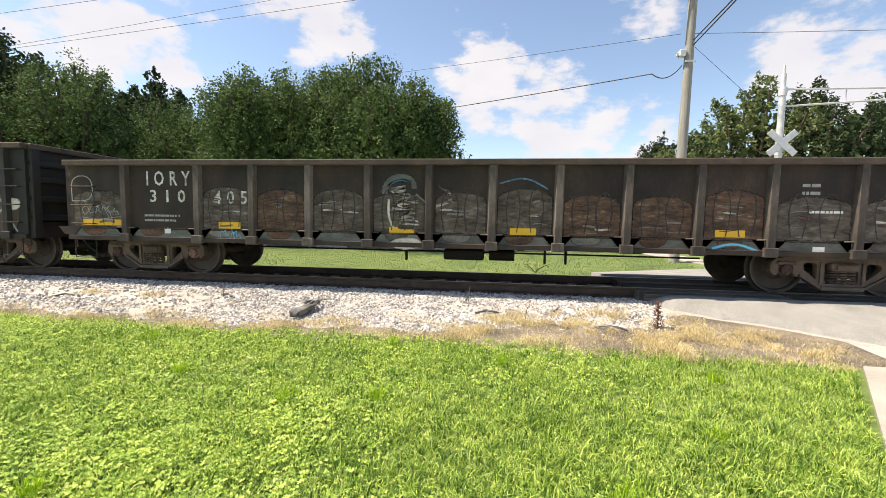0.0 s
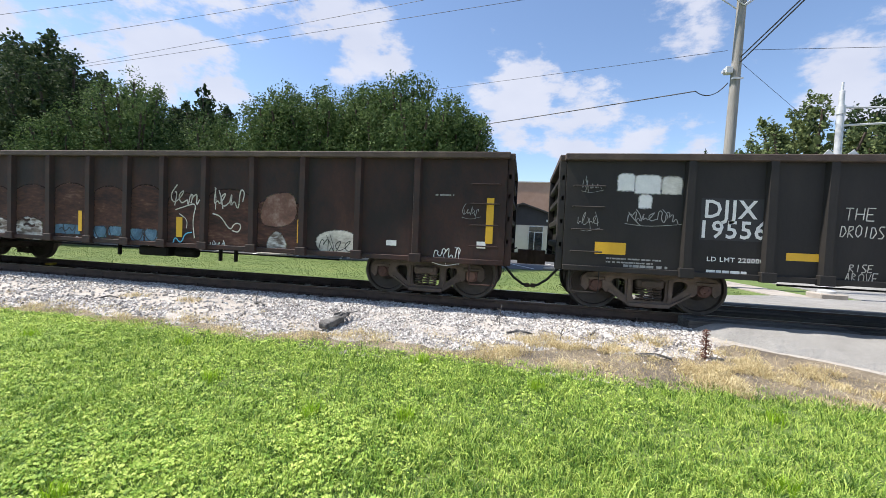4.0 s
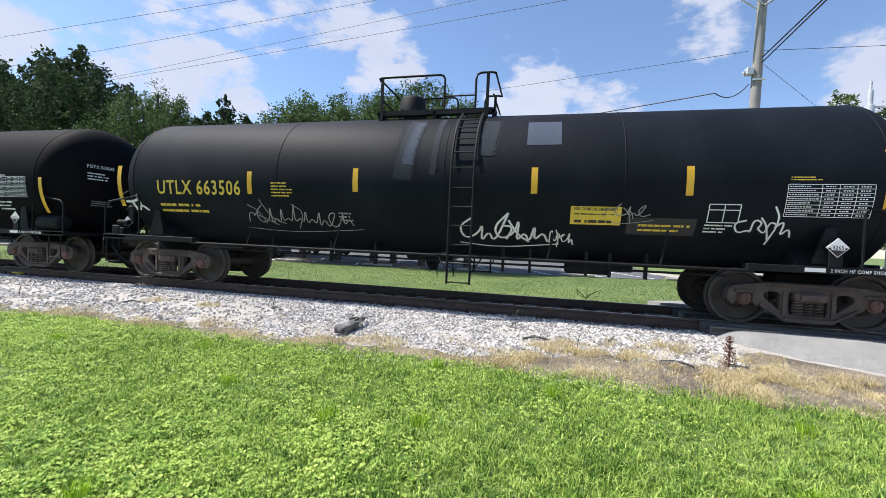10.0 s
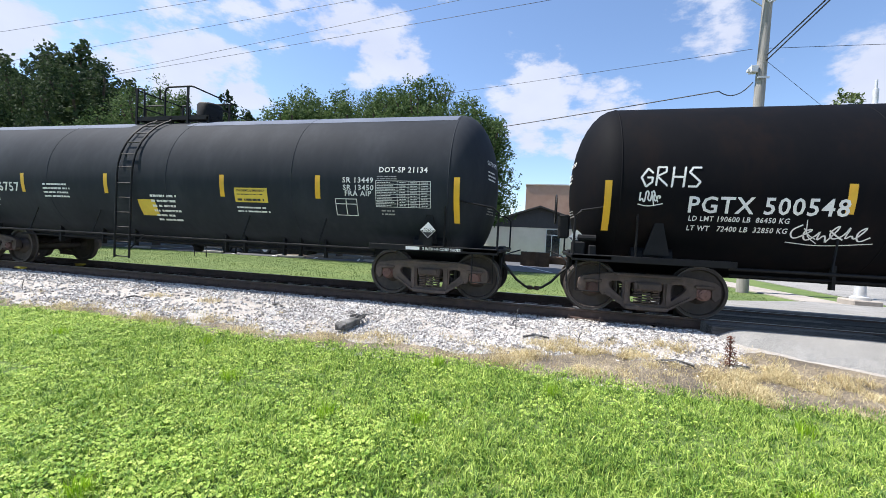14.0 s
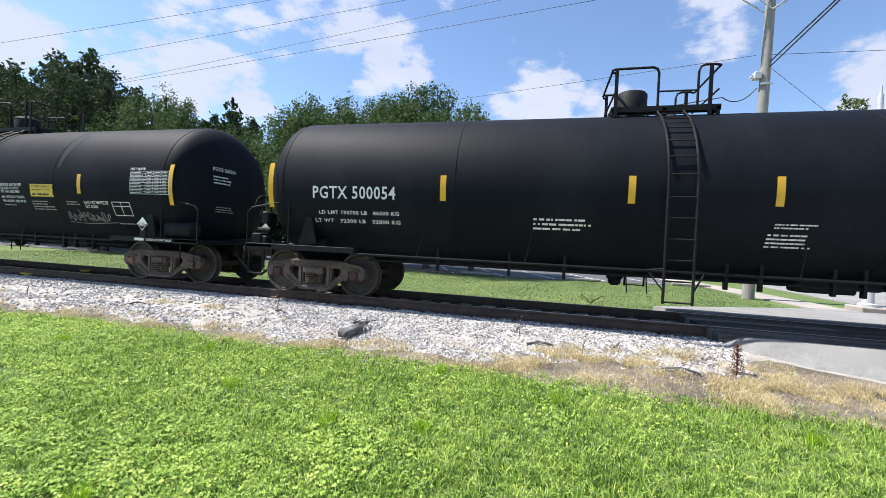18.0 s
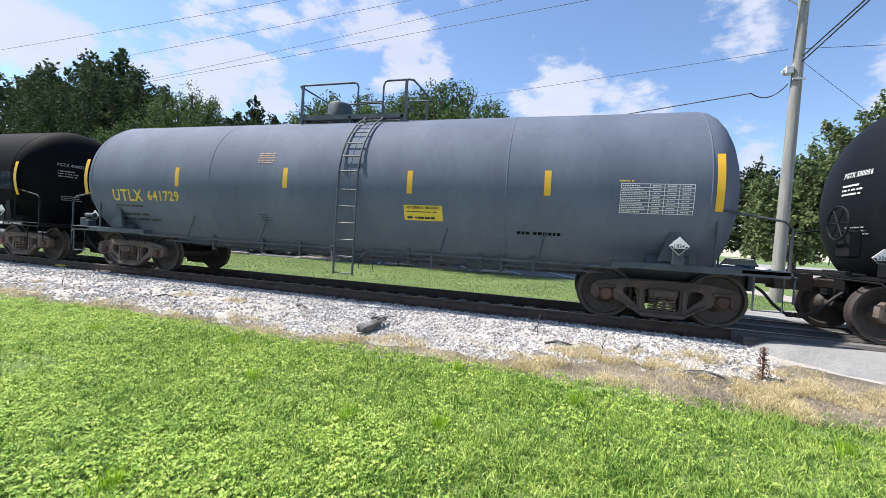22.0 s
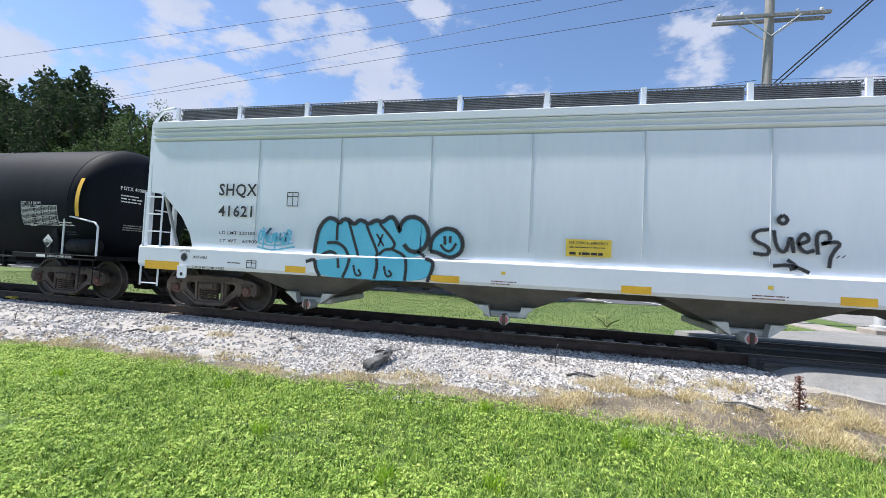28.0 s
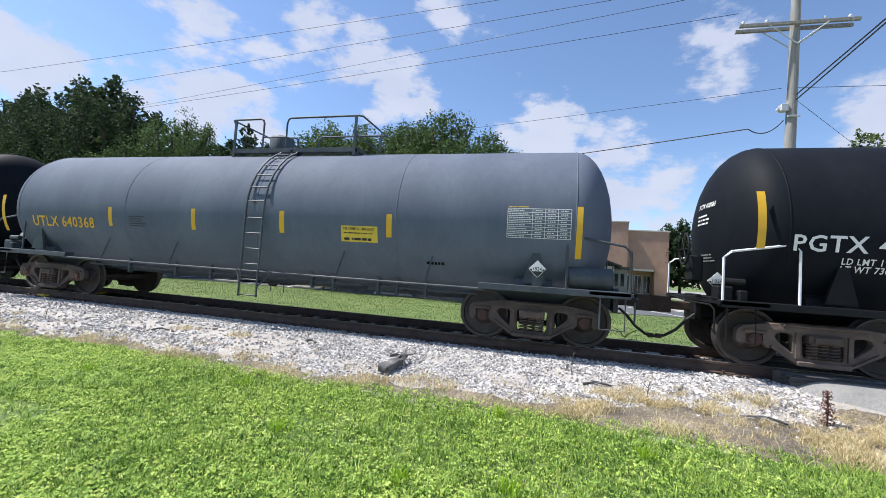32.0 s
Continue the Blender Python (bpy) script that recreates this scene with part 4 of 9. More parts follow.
def tree(name, x, y, base_h, height, width, leaf_mat, n_leaf, label, spires=7, leaf=0.1, seed=0, depth=None, low=0.28):
    """Tapered trunk, forking limbs and a crown of leaf cards set round pointed clumps."""
    r = random.Random(seed)
    nr = np.random.default_rng(seed)
    t = thing(name, label, "tree", pose(x, y, GZ))
    depth = depth or width
    bm = B()
    pts = [(0, 0, -0.1), (r.uniform(-0.1, 0.1), 0, height * 0.2), (r.uniform(-0.2, 0.2), r.uniform(-0.2, 0.2), height * 0.45), (r.uniform(-0.3, 0.3), 0, height * 0.8)]
    rad = [height * 0.021, height * 0.017, height * 0.012, height * 0.004]
    for i in range(3):
        a, b = Vector(pts[i]), Vector(pts[i + 1])
        ring = []
        for p, q in ((a, rad[i]), (b, rad[i + 1])):
            ring.append([bm.verts.new(p + Vector((math.cos(k * math.pi / 4) * q, math.sin(k * math.pi / 4) * q, 0))) for k in range(8)])
        for k in range(8):
            bm.faces.new((ring[0][k], ring[0][(k + 1) % 8], ring[1][(k + 1) % 8], ring[1][k]))
    part("trunk", bm, M["bark"], t, "brown bark trunk", smooth=60)
    tops = []
    for i in range(spires):
        a = 2 * math.pi * (i + r.random() * 0.6) / spires
        q = r.uniform(0.25, 0.85) if i else 0
        tops.append((math.cos(a) * q * width / 2, math.sin(a) * q * depth / 2, height * (1.0 - 0.33 * q ** 1.6) * r.uniform(0.93, 1.02)))
    for tx, ty, tz in tops:
        bm = B()
        s0 = Vector((0, 0, height * r.uniform(0.15, 0.35)))
        tube(bm, [s0, s0.lerp(Vector((tx, ty, tz)), 0.45) + Vector((tx * 0.15, ty * 0.15, -0.05 * height)), Vector((tx, ty, tz * 0.93))], height * 0.006, 5)
        part("limb", bm, M["bark"], t, "bare forking limb")
    # crown: leaves gathered in small twigs, thickest near the outside
    per = n_leaf // len(tops)
    cs = []
    for tx, ty, tz in tops:
        k = per // 14
        f = nr.uniform(0, 1, k) ** 0.8
        z = low * height + (tz - low * height) * f
        wr = (width / 2) * 0.66 * np.clip(1 - f, 0.0, 1) ** 0.62 * (0.62 + 0.38 * np.minimum(1, f * 5)) + 0.02 * height * (1 - f) + 0.10
        a = nr.uniform(0, 2 * np.pi, k)
        q = np.sqrt(nr.uniform(0.12, 1, k)) * wr * nr.uniform(0.8, 1.15, k)
        grow = 0.6 + 0.4 * f
        cs.append(np.stack([tx * grow + np.cos(a) * q, (ty * grow + np.sin(a) * q * depth / width), z], 1))
    cs = np.concatenate(cs)
    ctr = np.repeat(cs, 14, 0) + nr.normal(size=(len(cs) * 14, 3)) * np.array([0.12, 0.12, 0.17]) * (width / 6) ** 0.5
    n = len(ctr)
    u = nr.normal(size=(n, 3))
    u /= np.linalg.norm(u, axis=1)[:, None]
    w = np.cross(u, nr.normal(size=(n, 3)))
    w /= np.linalg.norm(w, axis=1)[:, None]
    sz = leaf * nr.uniform(0.6, 1.3, n)[:, None]
    v = np.stack([ctr - u * sz, ctr + w * sz * 0.55, ctr + u * sz, ctr - w * sz * 0.55], 1).reshape(-1, 3)
    # larger leaves deep inside close the crown
    k = min(1500, len(cs))
    deep = cs[nr.permutation(len(cs))[:k]] * np.array([0.72, 0.72, 0.92])
    u, w = nr.normal(size=(k, 3)), nr.normal(size=(k, 3))
    u /= np.linalg.norm(u, axis=1)[:, None]
    w /= np.linalg.norm(w, axis=1)[:, None]
    q = leaf * 2.6
    v = np.concatenate([v, np.stack([deep - u * q, deep + w * q, deep + u * q, deep - w * q], 1).reshape(-1, 3)])
    n += k
    f = (4 * np.arange(n))[:, None] + np.arange(4)
    me = bpy.data.meshes.new("crown")
    me.from_pydata(v.tolist(), [], f.tolist())
    me.materials.append(leaf_mat)
    part("crown", me, None, t, "crown of small leaves")
    return t


def woods():
    pear = "ornamental tree with a dense green pointed crown"
    for i, (x, y, h, w) in enumerate(((-6.6, 22.4, 10.9, 7.6), (-10.6, 24.6, 11.0, 8.0), (-14.6, 22.8, 10.8, 7.0), (-18.5, 27.0, 10.2, 8.0), (-22.5, 26.0, 9.8, 8.0), (-26.5, 23.0, 11.9, 8.0), (-8.7, 23.3, 11.0, 7.2), (-12.5, 23.5, 11.0, 7.4), (-29, 21.0, 8.6, 7.0), (-4.1, 23.2, 9.5, 5.6))):
        bm = revolve(B(), [(GZ - 0.05, 1.5), (GZ + 0.06, 1.35), (GZ + 0.10, 0.7), (GZ + 0.11, 0.2)], "z", 18, (x, y, 0))
        solid("tree_bed", bm, M["litter"], "low round bed of bark mulch under a tree", "mulch", "tree beds", smooth=60)
        tree("ornamental_tree", x, y, 0, h, w, M["leaf_pear"], 30000 if y < 24 and x > -16 else 20000, pear, 16, 0.078, 100 + i)
    for i, (x, y, h, w) in enumerate(((-34.5, 24.5, 14.6, 9.5), (-41.5, 25.5, 15.6, 11), (-49, 26, 15, 11), (-50, 34, 21.5, 15), (-62, 36, 21, 16), (-75, 40, 23, 17), (-42, 46, 19, 14), (-33, 50, 18, 13), (-25, 54, 17, 13), (-56, 50, 22, 15))):
        tree("broadleaf_tree", x, y, 0, h, w, M["leaf_dark"], 24000 if i < 3 else 9500, "large dark green broadleaf tree beyond the track", 11, 0.115 if i < 3 else 0.28, 200 + i, low=0.15)
    for i, (x, y, h, w) in enumerate(((19, 42, 11, 8), (25.5, 44, 16.5, 11), (31.5, 45, 17, 12), (38, 46, 16, 12), (23, 60, 14, 10), (16.5, 62, 10.5, 9))):
        tree("roadside_tree", x, y, 0, h, w, M["leaf_light"] if i in (0, 1) else M["leaf_dark"], 11000, "loose-crowned green tree beside the road", 9, 0.17, 300 + i, low=0.15)


    # low dense growth closes the far side of the car park
    for i, x in enumerate((-74, -67, -60, -53.5, -47, -41, -35, -29.5, -24, -19, -14.5, -10)):
        tree("shrub", x, 47 + 2.0 * (i % 2), 0, 6.2 + 0.9 * (i % 3), 8.6, M["leaf_dark"], 3200, "dense dark green shrub beyond the car park", 9, 0.36, 400 + i, low=0.03)


def utility():
    px, py = 7.8, 18.3
    p = thing("utility_pole", "weathered grey wooden utility pole with a double crossarm", "utility pole", pose(px, py, GZ, 0.3, 0.8, 0))
    bm = B()
    revolve(bm, [(-0.3, 0.21), (4, 0.195), (9, 0.17), (14.9, 0.15)], "z", 16)
    part("shaft", bm, M["pole"], p, "round grey wooden shaft", smooth=50)
    for dy in (-0.2, 0.2):
        part("crossarm", box(B(), -1.95, 1.95, dy - 0.055, dy + 0.055, 11.9, 12.03, 0.008), M["pole"], p, "grey wooden crossarm")
    for sx in (-1, 1):
        for dy in (-0.26, 0.26):
            part("brace", tube(B(), [(sx * 0.95, dy, 11.9), (0, dy * 0.75, 11.15)], 0.025, 6), M["galv"], p, "flat metal brace")
    for x in (-1.75, -0.95, 0.95, 1.75):
        bm = revolve(B(), [(12.03, 0.03), (12.1, 0.035), (12.1, 0.08), (12.14, 0.08), (12.15, 0.05), (12.2, 0.07), (12.24, 0.06), (12.27, 0.03)], "z", 10, (x, 0, 0))
        part("insulator", bm, M["galv"], p, "grey porcelain insulator", smooth=60)
    bm = box(B(), -0.42, -0.17, -0.18, 0.1, 8.55, 8.82, 0.02)
    box(bm, -0.5, -0.42, -0.1, 0.04, 8.6, 8.7)
    part("junction_box", bm, M["galv"], p, "small grey junction box")
    part("bracket", box(B(), -0.2, 0.2, -0.22, -0.15, 8.3, 8.36), M["galv"], p)

    def cable(name, a, b, sag, r, label, n=24):
        a, b = Vector(a), Vector(b)
        pts = [a.lerp(b, i / n) - Vector((0, 0, sag * 4 * (i / n) * (1 - i / n))) for i in range(n + 1)]
        solid(name, tube(B(), pts, r, 5), M["wire"], label, "cable", "overhead wires")
    high = "thin overhead wire running off above the trees"
    cable("overhead_wire", (px - 1.75, py - 0.1, 12.2), (-95, 31.3, 12.4), 0.5, 0.011, "thin overhead wire from the pole crossarm")
    cable("overhead_wire", (px - 0.15, py + 0.2, 13.6), (-95, 36.0, 13.9), 0.5, 0.011, high)
    cable("overhead_wire", (px + 0.1, py, 13.9), (-95, 28.6, 14.2), 0.5, 0.011, high)
    cable("overhead_wire", (px + 0.15, py - 0.1, 14.4), (-95, 23.0, 14.7), 0.5, 0.011, high)
    cable("overhead_wire", (px - 0.2, py, 9.1), (-60, 36.5, 10.8), 0.5, 0.009, high)
    cable("service_cable", (px - 0.12, py, 7.82), (px - 1.25, py + 0.1, 7.55), 0.32, 0.02, "slack black service loop at the pole", 14)
    cable("service_cable", (px - 1.25, py + 0.1, 7.55), (-16, 28.8, 7.5), 0.1, 0.022, "black bundled service cable running to the trees")
    cable("service_cable", (px + 0.2, py - 0.1, 8.55), (8.9, -14, 12.6), 0.1, 0.024, "heavy black cable crossing high over the track", 24)
    cable("service_cable", (px + 0.2, py - 0.1, 8.75), (9.6, -14, 12.9), 0.1, 0.024, "heavy black cable crossing high over the track", 24)
    cable("guy_wire", (px + 0.2, py, 8.7), (24.3, 25.8, GZ), 0.0, 0.008, "thin guy wire from the pole to the ground", 4)
    cable("overhead_wire", (px + 0.2, py, 9.1), (60, 18, 9.3), 0.4, 0.009, "thin overhead wire across the road")
    # crossing signal: a mast with a cantilever over the road
    sx, sy = 10.3, 16.2
    s = thing("crossing_signal", "silver metal crossing signal mast with cantilever arms", "crossing signal", pose(sx, sy, GZ))
    part("foundation", box(B(), -0.4, 0.4, -0.4, 0.4, -0.1, 0.22, 0.03), M["concrete"], s, "concrete foundation block")
    part("base", revolve(B(), [(0.22, 0.26), (0.3, 0.26), (0.34, 0.16), (0.9, 0.15), (0.95, 0.13)], "z", 16), M["galv"], s, "flared mast base", smooth=40)
    part("mast", revolve(B(), [(0.95, 0.115), (6.3, 0.105), (6.32, 0.13), (6.6, 0.13), (6.62, 0.08), (7.1, 0.08), (7.12, 0.04), (7.4, 0.04)], "z", 16), M["galv"], s, "round silver mast", smooth=40)
    for z0, z1 in ((6.55, 6.42), (5.95, 6.3)):
        part("cantilever_arm", tube(B(), [(0.1, 0, z0), (7.5, -0.3, z1)], 0.035, 8), M["galv"], s, "silver tubular arm")
    for x in (2.0, 4.0, 6.0):
        part("strut", tube(B(), [(x, -0.08, 5.95 + 0.047 * x), (x, -0.08, 6.54)], 0.02, 6), M["galv"], s)
    for z in (4.2, 4.35):
        part("clamp", revolve(B(), [(z, 0.13), (z + 0.05, 0.13)], "z", 14), M["galv"], s, smooth=40)
    for a in (42, -42):
        bm = box(B(), -0.6, 0.6, -0.012, 0.012, -0.115, 0.115, 0.004)
        part("crossbuck_blade", bm, M["galv"], s, "bare metal back of a crossbuck blade", at=pose(0, -0.16 - 0.01 * (a > 0), 4.62, 0, a, 0))
    for x in (-0.45, 0.45):
        bm = revolve(B(), [(-0.25, 0.29), (-0.22, 0.3), (-0.21, 0.12), (-0.05, 0.1), (-0.03, 0.05)], "y", 20, (x, 0, 2.7))
        part("signal_lamp", bm, M["ink"], s, "black round signal lamp with backing disc", smooth=40)
    part("lamp_bar", tube(B(), [(-0.45, 0, 2.7), (0.45, 0, 2.7)], 0.03, 8), M["galv"], s)


def buildings():
    # a peach two-storey block with a stepped parapet, behind a low wing with a gable end
    b = thing("building", "two-storey peach brick building with a flat stepped parapet", "building", pose(0, 58, GZ))
    part("wall", box(B(), -2.5, 9.05, 0, 12, 0, 9.45), M["peach"], b, "peach brick wall")
    part("wall", box(B(), 9.05, 14.2, 1.0, 12, 3.4, 8.45), M["peach"], b, "peach brick upper wall")
    part("wall", box(B(), 9.05, 12.6, 3.0, 12, 0, 3.4), M["peach"], b, "recessed entrance wall")
    part("pier", box(B(), 12.6, 14.2, 1.0, 12, 0, 3.4), M["peach"], b, "peach brick pier")
    part("coping", box(B(), -2.6, 9.15, -0.1, 12, 9.45, 9.6), M["white_brick"], b, "pale coping")
    part("coping", box(B(), 9.16, 14.3, 0.9, 12, 8.45, 8.6), M["white_brick"], b, "pale coping")
    part("canopy", box(B(), 9.9, 12.4, 0.5, 3.0, 3.15, 3.39), M["white_brick"], b, "pale flat entrance canopy")
    for x in (9.4, 10.5, 11.6):
        w = part("window", box(B(), x, x + 0.95, 2.93, 2.99, 0.1, 2.6), M["white_line"], b, "white framed entrance glazing")
        part("pane", box(B(), x + 0.08, x + 0.44, 2.90, 2.925, 0.2, 2.5), M["glass"], w)
        part("pane", box(B(), x + 0.51, x + 0.87, 2.90, 2.925, 0.2, 2.5), M["glass"], w)
    for x in (5.2, 5.9):
        w = part("window", box(B(), x, x + 0.42, -0.07, -0.004, 7.0, 7.5), M["white_line"], b, "small white vent")
        part("pane", box(B(), x + 0.05, x + 0.37, -0.1, -0.072, 7.05, 7.45), M["glass"], w)
    w = thing("building_wing", "low wing with cream brick walls and a dark sided gable", "building", pose(0, 45, GZ))
    part("wall", box(B(), -6.5, 5.66, 0.05, 12.5, 0, 3.1), M["white_brick"], w, "cream painted brick wall")
    part("wall", box(B(), 5.66, 7.2, 1.6, 12.5, 0, 2.9), M["siding_grey"], w, "set-back pale grey wall")
    part("roof", box(B(), 5.9, 7.6, 1.2, 12.7, 2.9, 3.12), M["roof"], w, "flat dark roof edge")
    for x in (5.95, 6.55):
        part("window", box(B(), x, x + 0.34, 1.54, 1.596, 1.1, 2.4), M["glass"], w, "narrow dark window")
    part("gable", prism(B(), [(-6.4, 3.1), (5.66, 3.1), (5.66, 3.25), (-0.35, 5.3), (-6.4, 3.25)], 0.0, 0.3), M["siding"], w, "dark siding gable")
    for k in range(8):
        z = 3.13 + k * 0.25
        h = max(0.0, 5.2 - z - 0.25) / 2.05 * 5.9
        if h > 0.1:
            part("siding_board", box(B(), -0.35 - h, -0.35 + h, -0.03, -0.004, z, z + 0.23), M["siding"], w)
    for ex in (-7.0, 6.3):
        part("roof", prism(B(), [(-0.35, 5.47), (ex, 3.2), (ex, 3.05), (-0.35, 5.3)], -0.7, 13), M["roof"], w, "dark shingle roof slope")
    d = part("door", box(B(), 0.4, 1.94, -0.05, -0.004, 0, 3.0), M["white_line"], w, "white framed glass door with a dark transom")
    part("pane", box(B(), 0.46, 0.98, -0.08, -0.052, 0.15, 2.35), M["glass"], d)
    part("pane", box(B(), 1.06, 1.86, -0.08, -0.052, 0.1, 2.3), M["glass"], d)
    part("pane", box(B(), 0.46, 1.88, -0.08, -0.052, 2.42, 2.95), M["glass"], d)
    part("wall_lamp", box(B(), 2.2, 2.5, -0.25, -0.004, 3.5, 3.75, 0.03), M["galv"], w, "small twin flood lamp")
    part("downpipe", tube(B(), [(5.5, -0.06, 0.05), (5.5, -0.06, 3.1)], 0.05, 6), M["siding"], w)


ground_sheet()
ballast()
track()
crossing()
woods()
utility()
buildings()
litter()
small_things()
parked_car("parked_car", -18.3, 22.9, 4, M["car_dark"], "dark saloon car parked beyond the trees")
parked_car("parked_car", -17.5, 31.0, 8, M["car_dark"], "dark saloon car parked beyond the trees")
parked_car("parked_car", 13.4, 38, 100, M["car_white"], "white car parked near the building")

# ---- the train ----
def make_wheel_meshes():
    # one axle with its two wheels; tread and flange turned in profile
    def prof(side):
        s = side
        return [(s * 0.60, 0.11), (s * 0.62, 0.14), (s * 0.70, 0.19), (s * 0.715, 0.37), (s * 0.69, 0.40), (s * 0.69, 0.475), (s * 0.712, 0.485), (s * 0.728, 0.465), (s * 0.735, 0.452), (s * 0.825, 0.447), (s * 0.828, 0.40), (s * 0.775, 0.385), (s * 0.755, 0.21), (s * 0.80, 0.16), (s * 0.84, 0.13), (s * 0.84, 0.09)]
    bm = B()
    for side in (-1, 1):
        revolve(bm, prof(side)[::side], "y", 40)
    revolve(bm, [(-0.85, 0.085), (0.85, 0.085)], "y", 16)
    wheelset = mesh_of(bm, M["wheel"], 35, "wheelset")
    bm = B()
    revolve(bm, [(-0.8285, 0.452), (-0.8315, 0.449), (-0.8315, 0.438), (-0.8285, 0.434)][::-1], "y", 40, caps=False)
    rim = mesh_of(bm, M["tread"], 35, "wheel_rim")
    bm = revolve(B(), [(-1.10, 0.05), (-1.095, 0.085), (-1.05, 0.095), (-1.04, 0.12), (-0.90, 0.125), (-0.89, 0.09)], "y", 18)
    for k in range(3):
        a = k * 2.094
        revolve(bm, [(-1.115, 0.016), (-1.09, 0.018)], "y", 6, (0.05 * math.sin(a), 0, 0.05 * math.cos(a)))
    cap = mesh_of(bm, M["cap"], 35, "bearing_cap")
    return wheelset, rim, cap


def plate_with_holes(loops, thick, bevel, mat, name):
    """A cast plate in the xz plane: an outline and its openings, with rounded edges."""
    cu = bpy.data.curves.new(name, "CURVE")
    cu.dimensions, cu.fill_mode, cu.extrude, cu.bevel_depth, cu.bevel_resolution = "2D", "BOTH", thick / 2 - bevel, bevel, 1
    for loop in loops:
        sp = cu.splines.new("POLY")
        sp.points.add(len(loop) - 1)
        for p, (x, z) in zip(sp.points, loop):
            p.co = (x, z, 0, 1)
        sp.use_cyclic_u = True
    ob = bpy.data.objects.new(name, cu)
    scene.collection.objects.link(ob)
    tmp = ob.to_mesh()
    bm = B()
    bm.from_mesh(tmp)
    ob.to_mesh_clear()
    bpy.data.objects.remove(ob)
    bpy.data.curves.remove(cu)
    for v in bm.verts:
        v.co = Vector((v.co.x, -v.co.z, v.co.y))
    bmesh.ops.remove_doubles(bm, verts=bm.verts, dist=0.0004)
    bmesh.ops.recalc_face_normals(bm, faces=bm.faces)
    return bm


def make_truck_meshes():
    # side frame: arms over the axle boxes, raking members, windows either side of the spring opening
    half = [(0.0, 0.725), (0.50, 0.725), (0.78, 0.69), (1.05, 0.645), (1.12, 0.58), (1.13, 0.43), (1.06, 0.36), (1.02, 0.39), (1.015, 0.55), (0.765, 0.55), (0.76, 0.40), (0.71, 0.345), (0.62, 0.37), (0.33, 0.125), (0.0, 0.105)]
    outer = half + [(-x, z) for x, z in half[-2:0:-1]]
    mid = [(-0.25, 0.215), (0.25, 0.215), (0.275, 0.30), (0.275, 0.575), (0.23, 0.60), (-0.23, 0.60), (-0.275, 0.575), (-0.275, 0.30)]
    win = [(0.375, 0.30), (0.40, 0.285), (0.60, 0.455), (0.63, 0.52), (0.61, 0.575), (0.55, 0.60), (0.42, 0.60), (0.375, 0.56)]
    bm = plate_with_holes([outer, mid, win, [(-x, z) for x, z in win]], 0.13, 0.014, None, "side_frame")
    for s in (-1, 1):
        box(bm, s * 0.89 - 0.15, s * 0.89 + 0.15, -0.10, 0.10, 0.552, 0.60, 0.01)
        # raised edges of the raking members
        bar2(bm, (s * 0.68, 0.37), (s * 0.31, 0.135), 0.035, 0.035, -0.10, -0.06)
        bar2(bm, (s * 0.33, 0.60), (s * 0.33, 0.22), 0.05, 0.06, -0.095, -0.06)
    box(bm, -0.52, 0.52, -0.105, -0.06, 0.685, 0.722, 0.008)
    box(bm, -0.34, 0.34, -0.12, 0.12, 0.11, 0.185, 0.012)
    frame_me = mesh_of(bm, M["truck"], 40, "side_frame")
    bm = box(B(), -0.22, 0.22, -0.16, 0.16, 0.46, 0.60, 0.02)
    box(bm, -0.16, 0.16, -0.19, -0.16, 0.48, 0.57, 0.005)
    bolster_end = mesh_of(bm, M["truck"], None, "bolster_end")
    pts = [(0.062 * math.cos(k * 0.6283), 0.062 * math.sin(k * 0.6283), 0.23 + k * 0.0046) for k in range(51)]
    spring = mesh_of(tube(B(), pts, 0.016, 5), M["truck"], 60, "coil_spring")
    bm = box(B(), -0.2, 0.2, -1.0, 1.0, 0.42, 0.62, 0.03)
    for s in (-1, 1):
        box(bm, s * 0.36 - 0.05, s * 0.36 + 0.05, -0.85, 0.85, 0.30, 0.42, 0.01)
    bolster = mesh_of(bm, M["truck"], None, "bolster")
    return frame_me, bolster_end, spring, bolster


WHEELSET, RIM, CAP = make_wheel_meshes()
FRAME_ME, BOLSTER_END, SPRING, BOLSTER = make_truck_meshes()
WHEELS = []      # (wheelset, x in its car)
CARS = []        # (car, place in the train)


def running_gear(car, places):
    for tx in places:
        t = part("bolster", BOLSTER, None, car, "truck bolster between the side frames", at=pose(tx, 0, 0))
        for side in (-1, 1):
            f = part("side_frame", FRAME_ME, None, car, "grimy cast steel truck side frame", at=pose(tx, side * 1.0, 0, 0, 0, 0 if side < 0 else 180))
            part("bolster_end", BOLSTER_END, None, f)
            for k in (-0.14, 0.0, 0.14):
                part("coil_spring", SPRING, None, f, at=pose(k, -0.06, 0))
        for ax in (-0.889, 0.889):
            w = part("wheelset", WHEELSET, None, car, "axle with two worn steel wheels", at=pose(tx + ax, 0, 0.457))
            part("wheel_rim", RIM, None, w, "bright worn rim edge")
            part("wheel_rim", RIM, None, w, "bright worn rim edge", at=pose(0, 0, 0, 0, 0, 180))
            part("bearing_cap", CAP, None, w)
            part("bearing_cap", CAP, None, w, at=pose(0, 0, 0, 0, 0, 180))
            WHEELS.append((w, tx + ax))


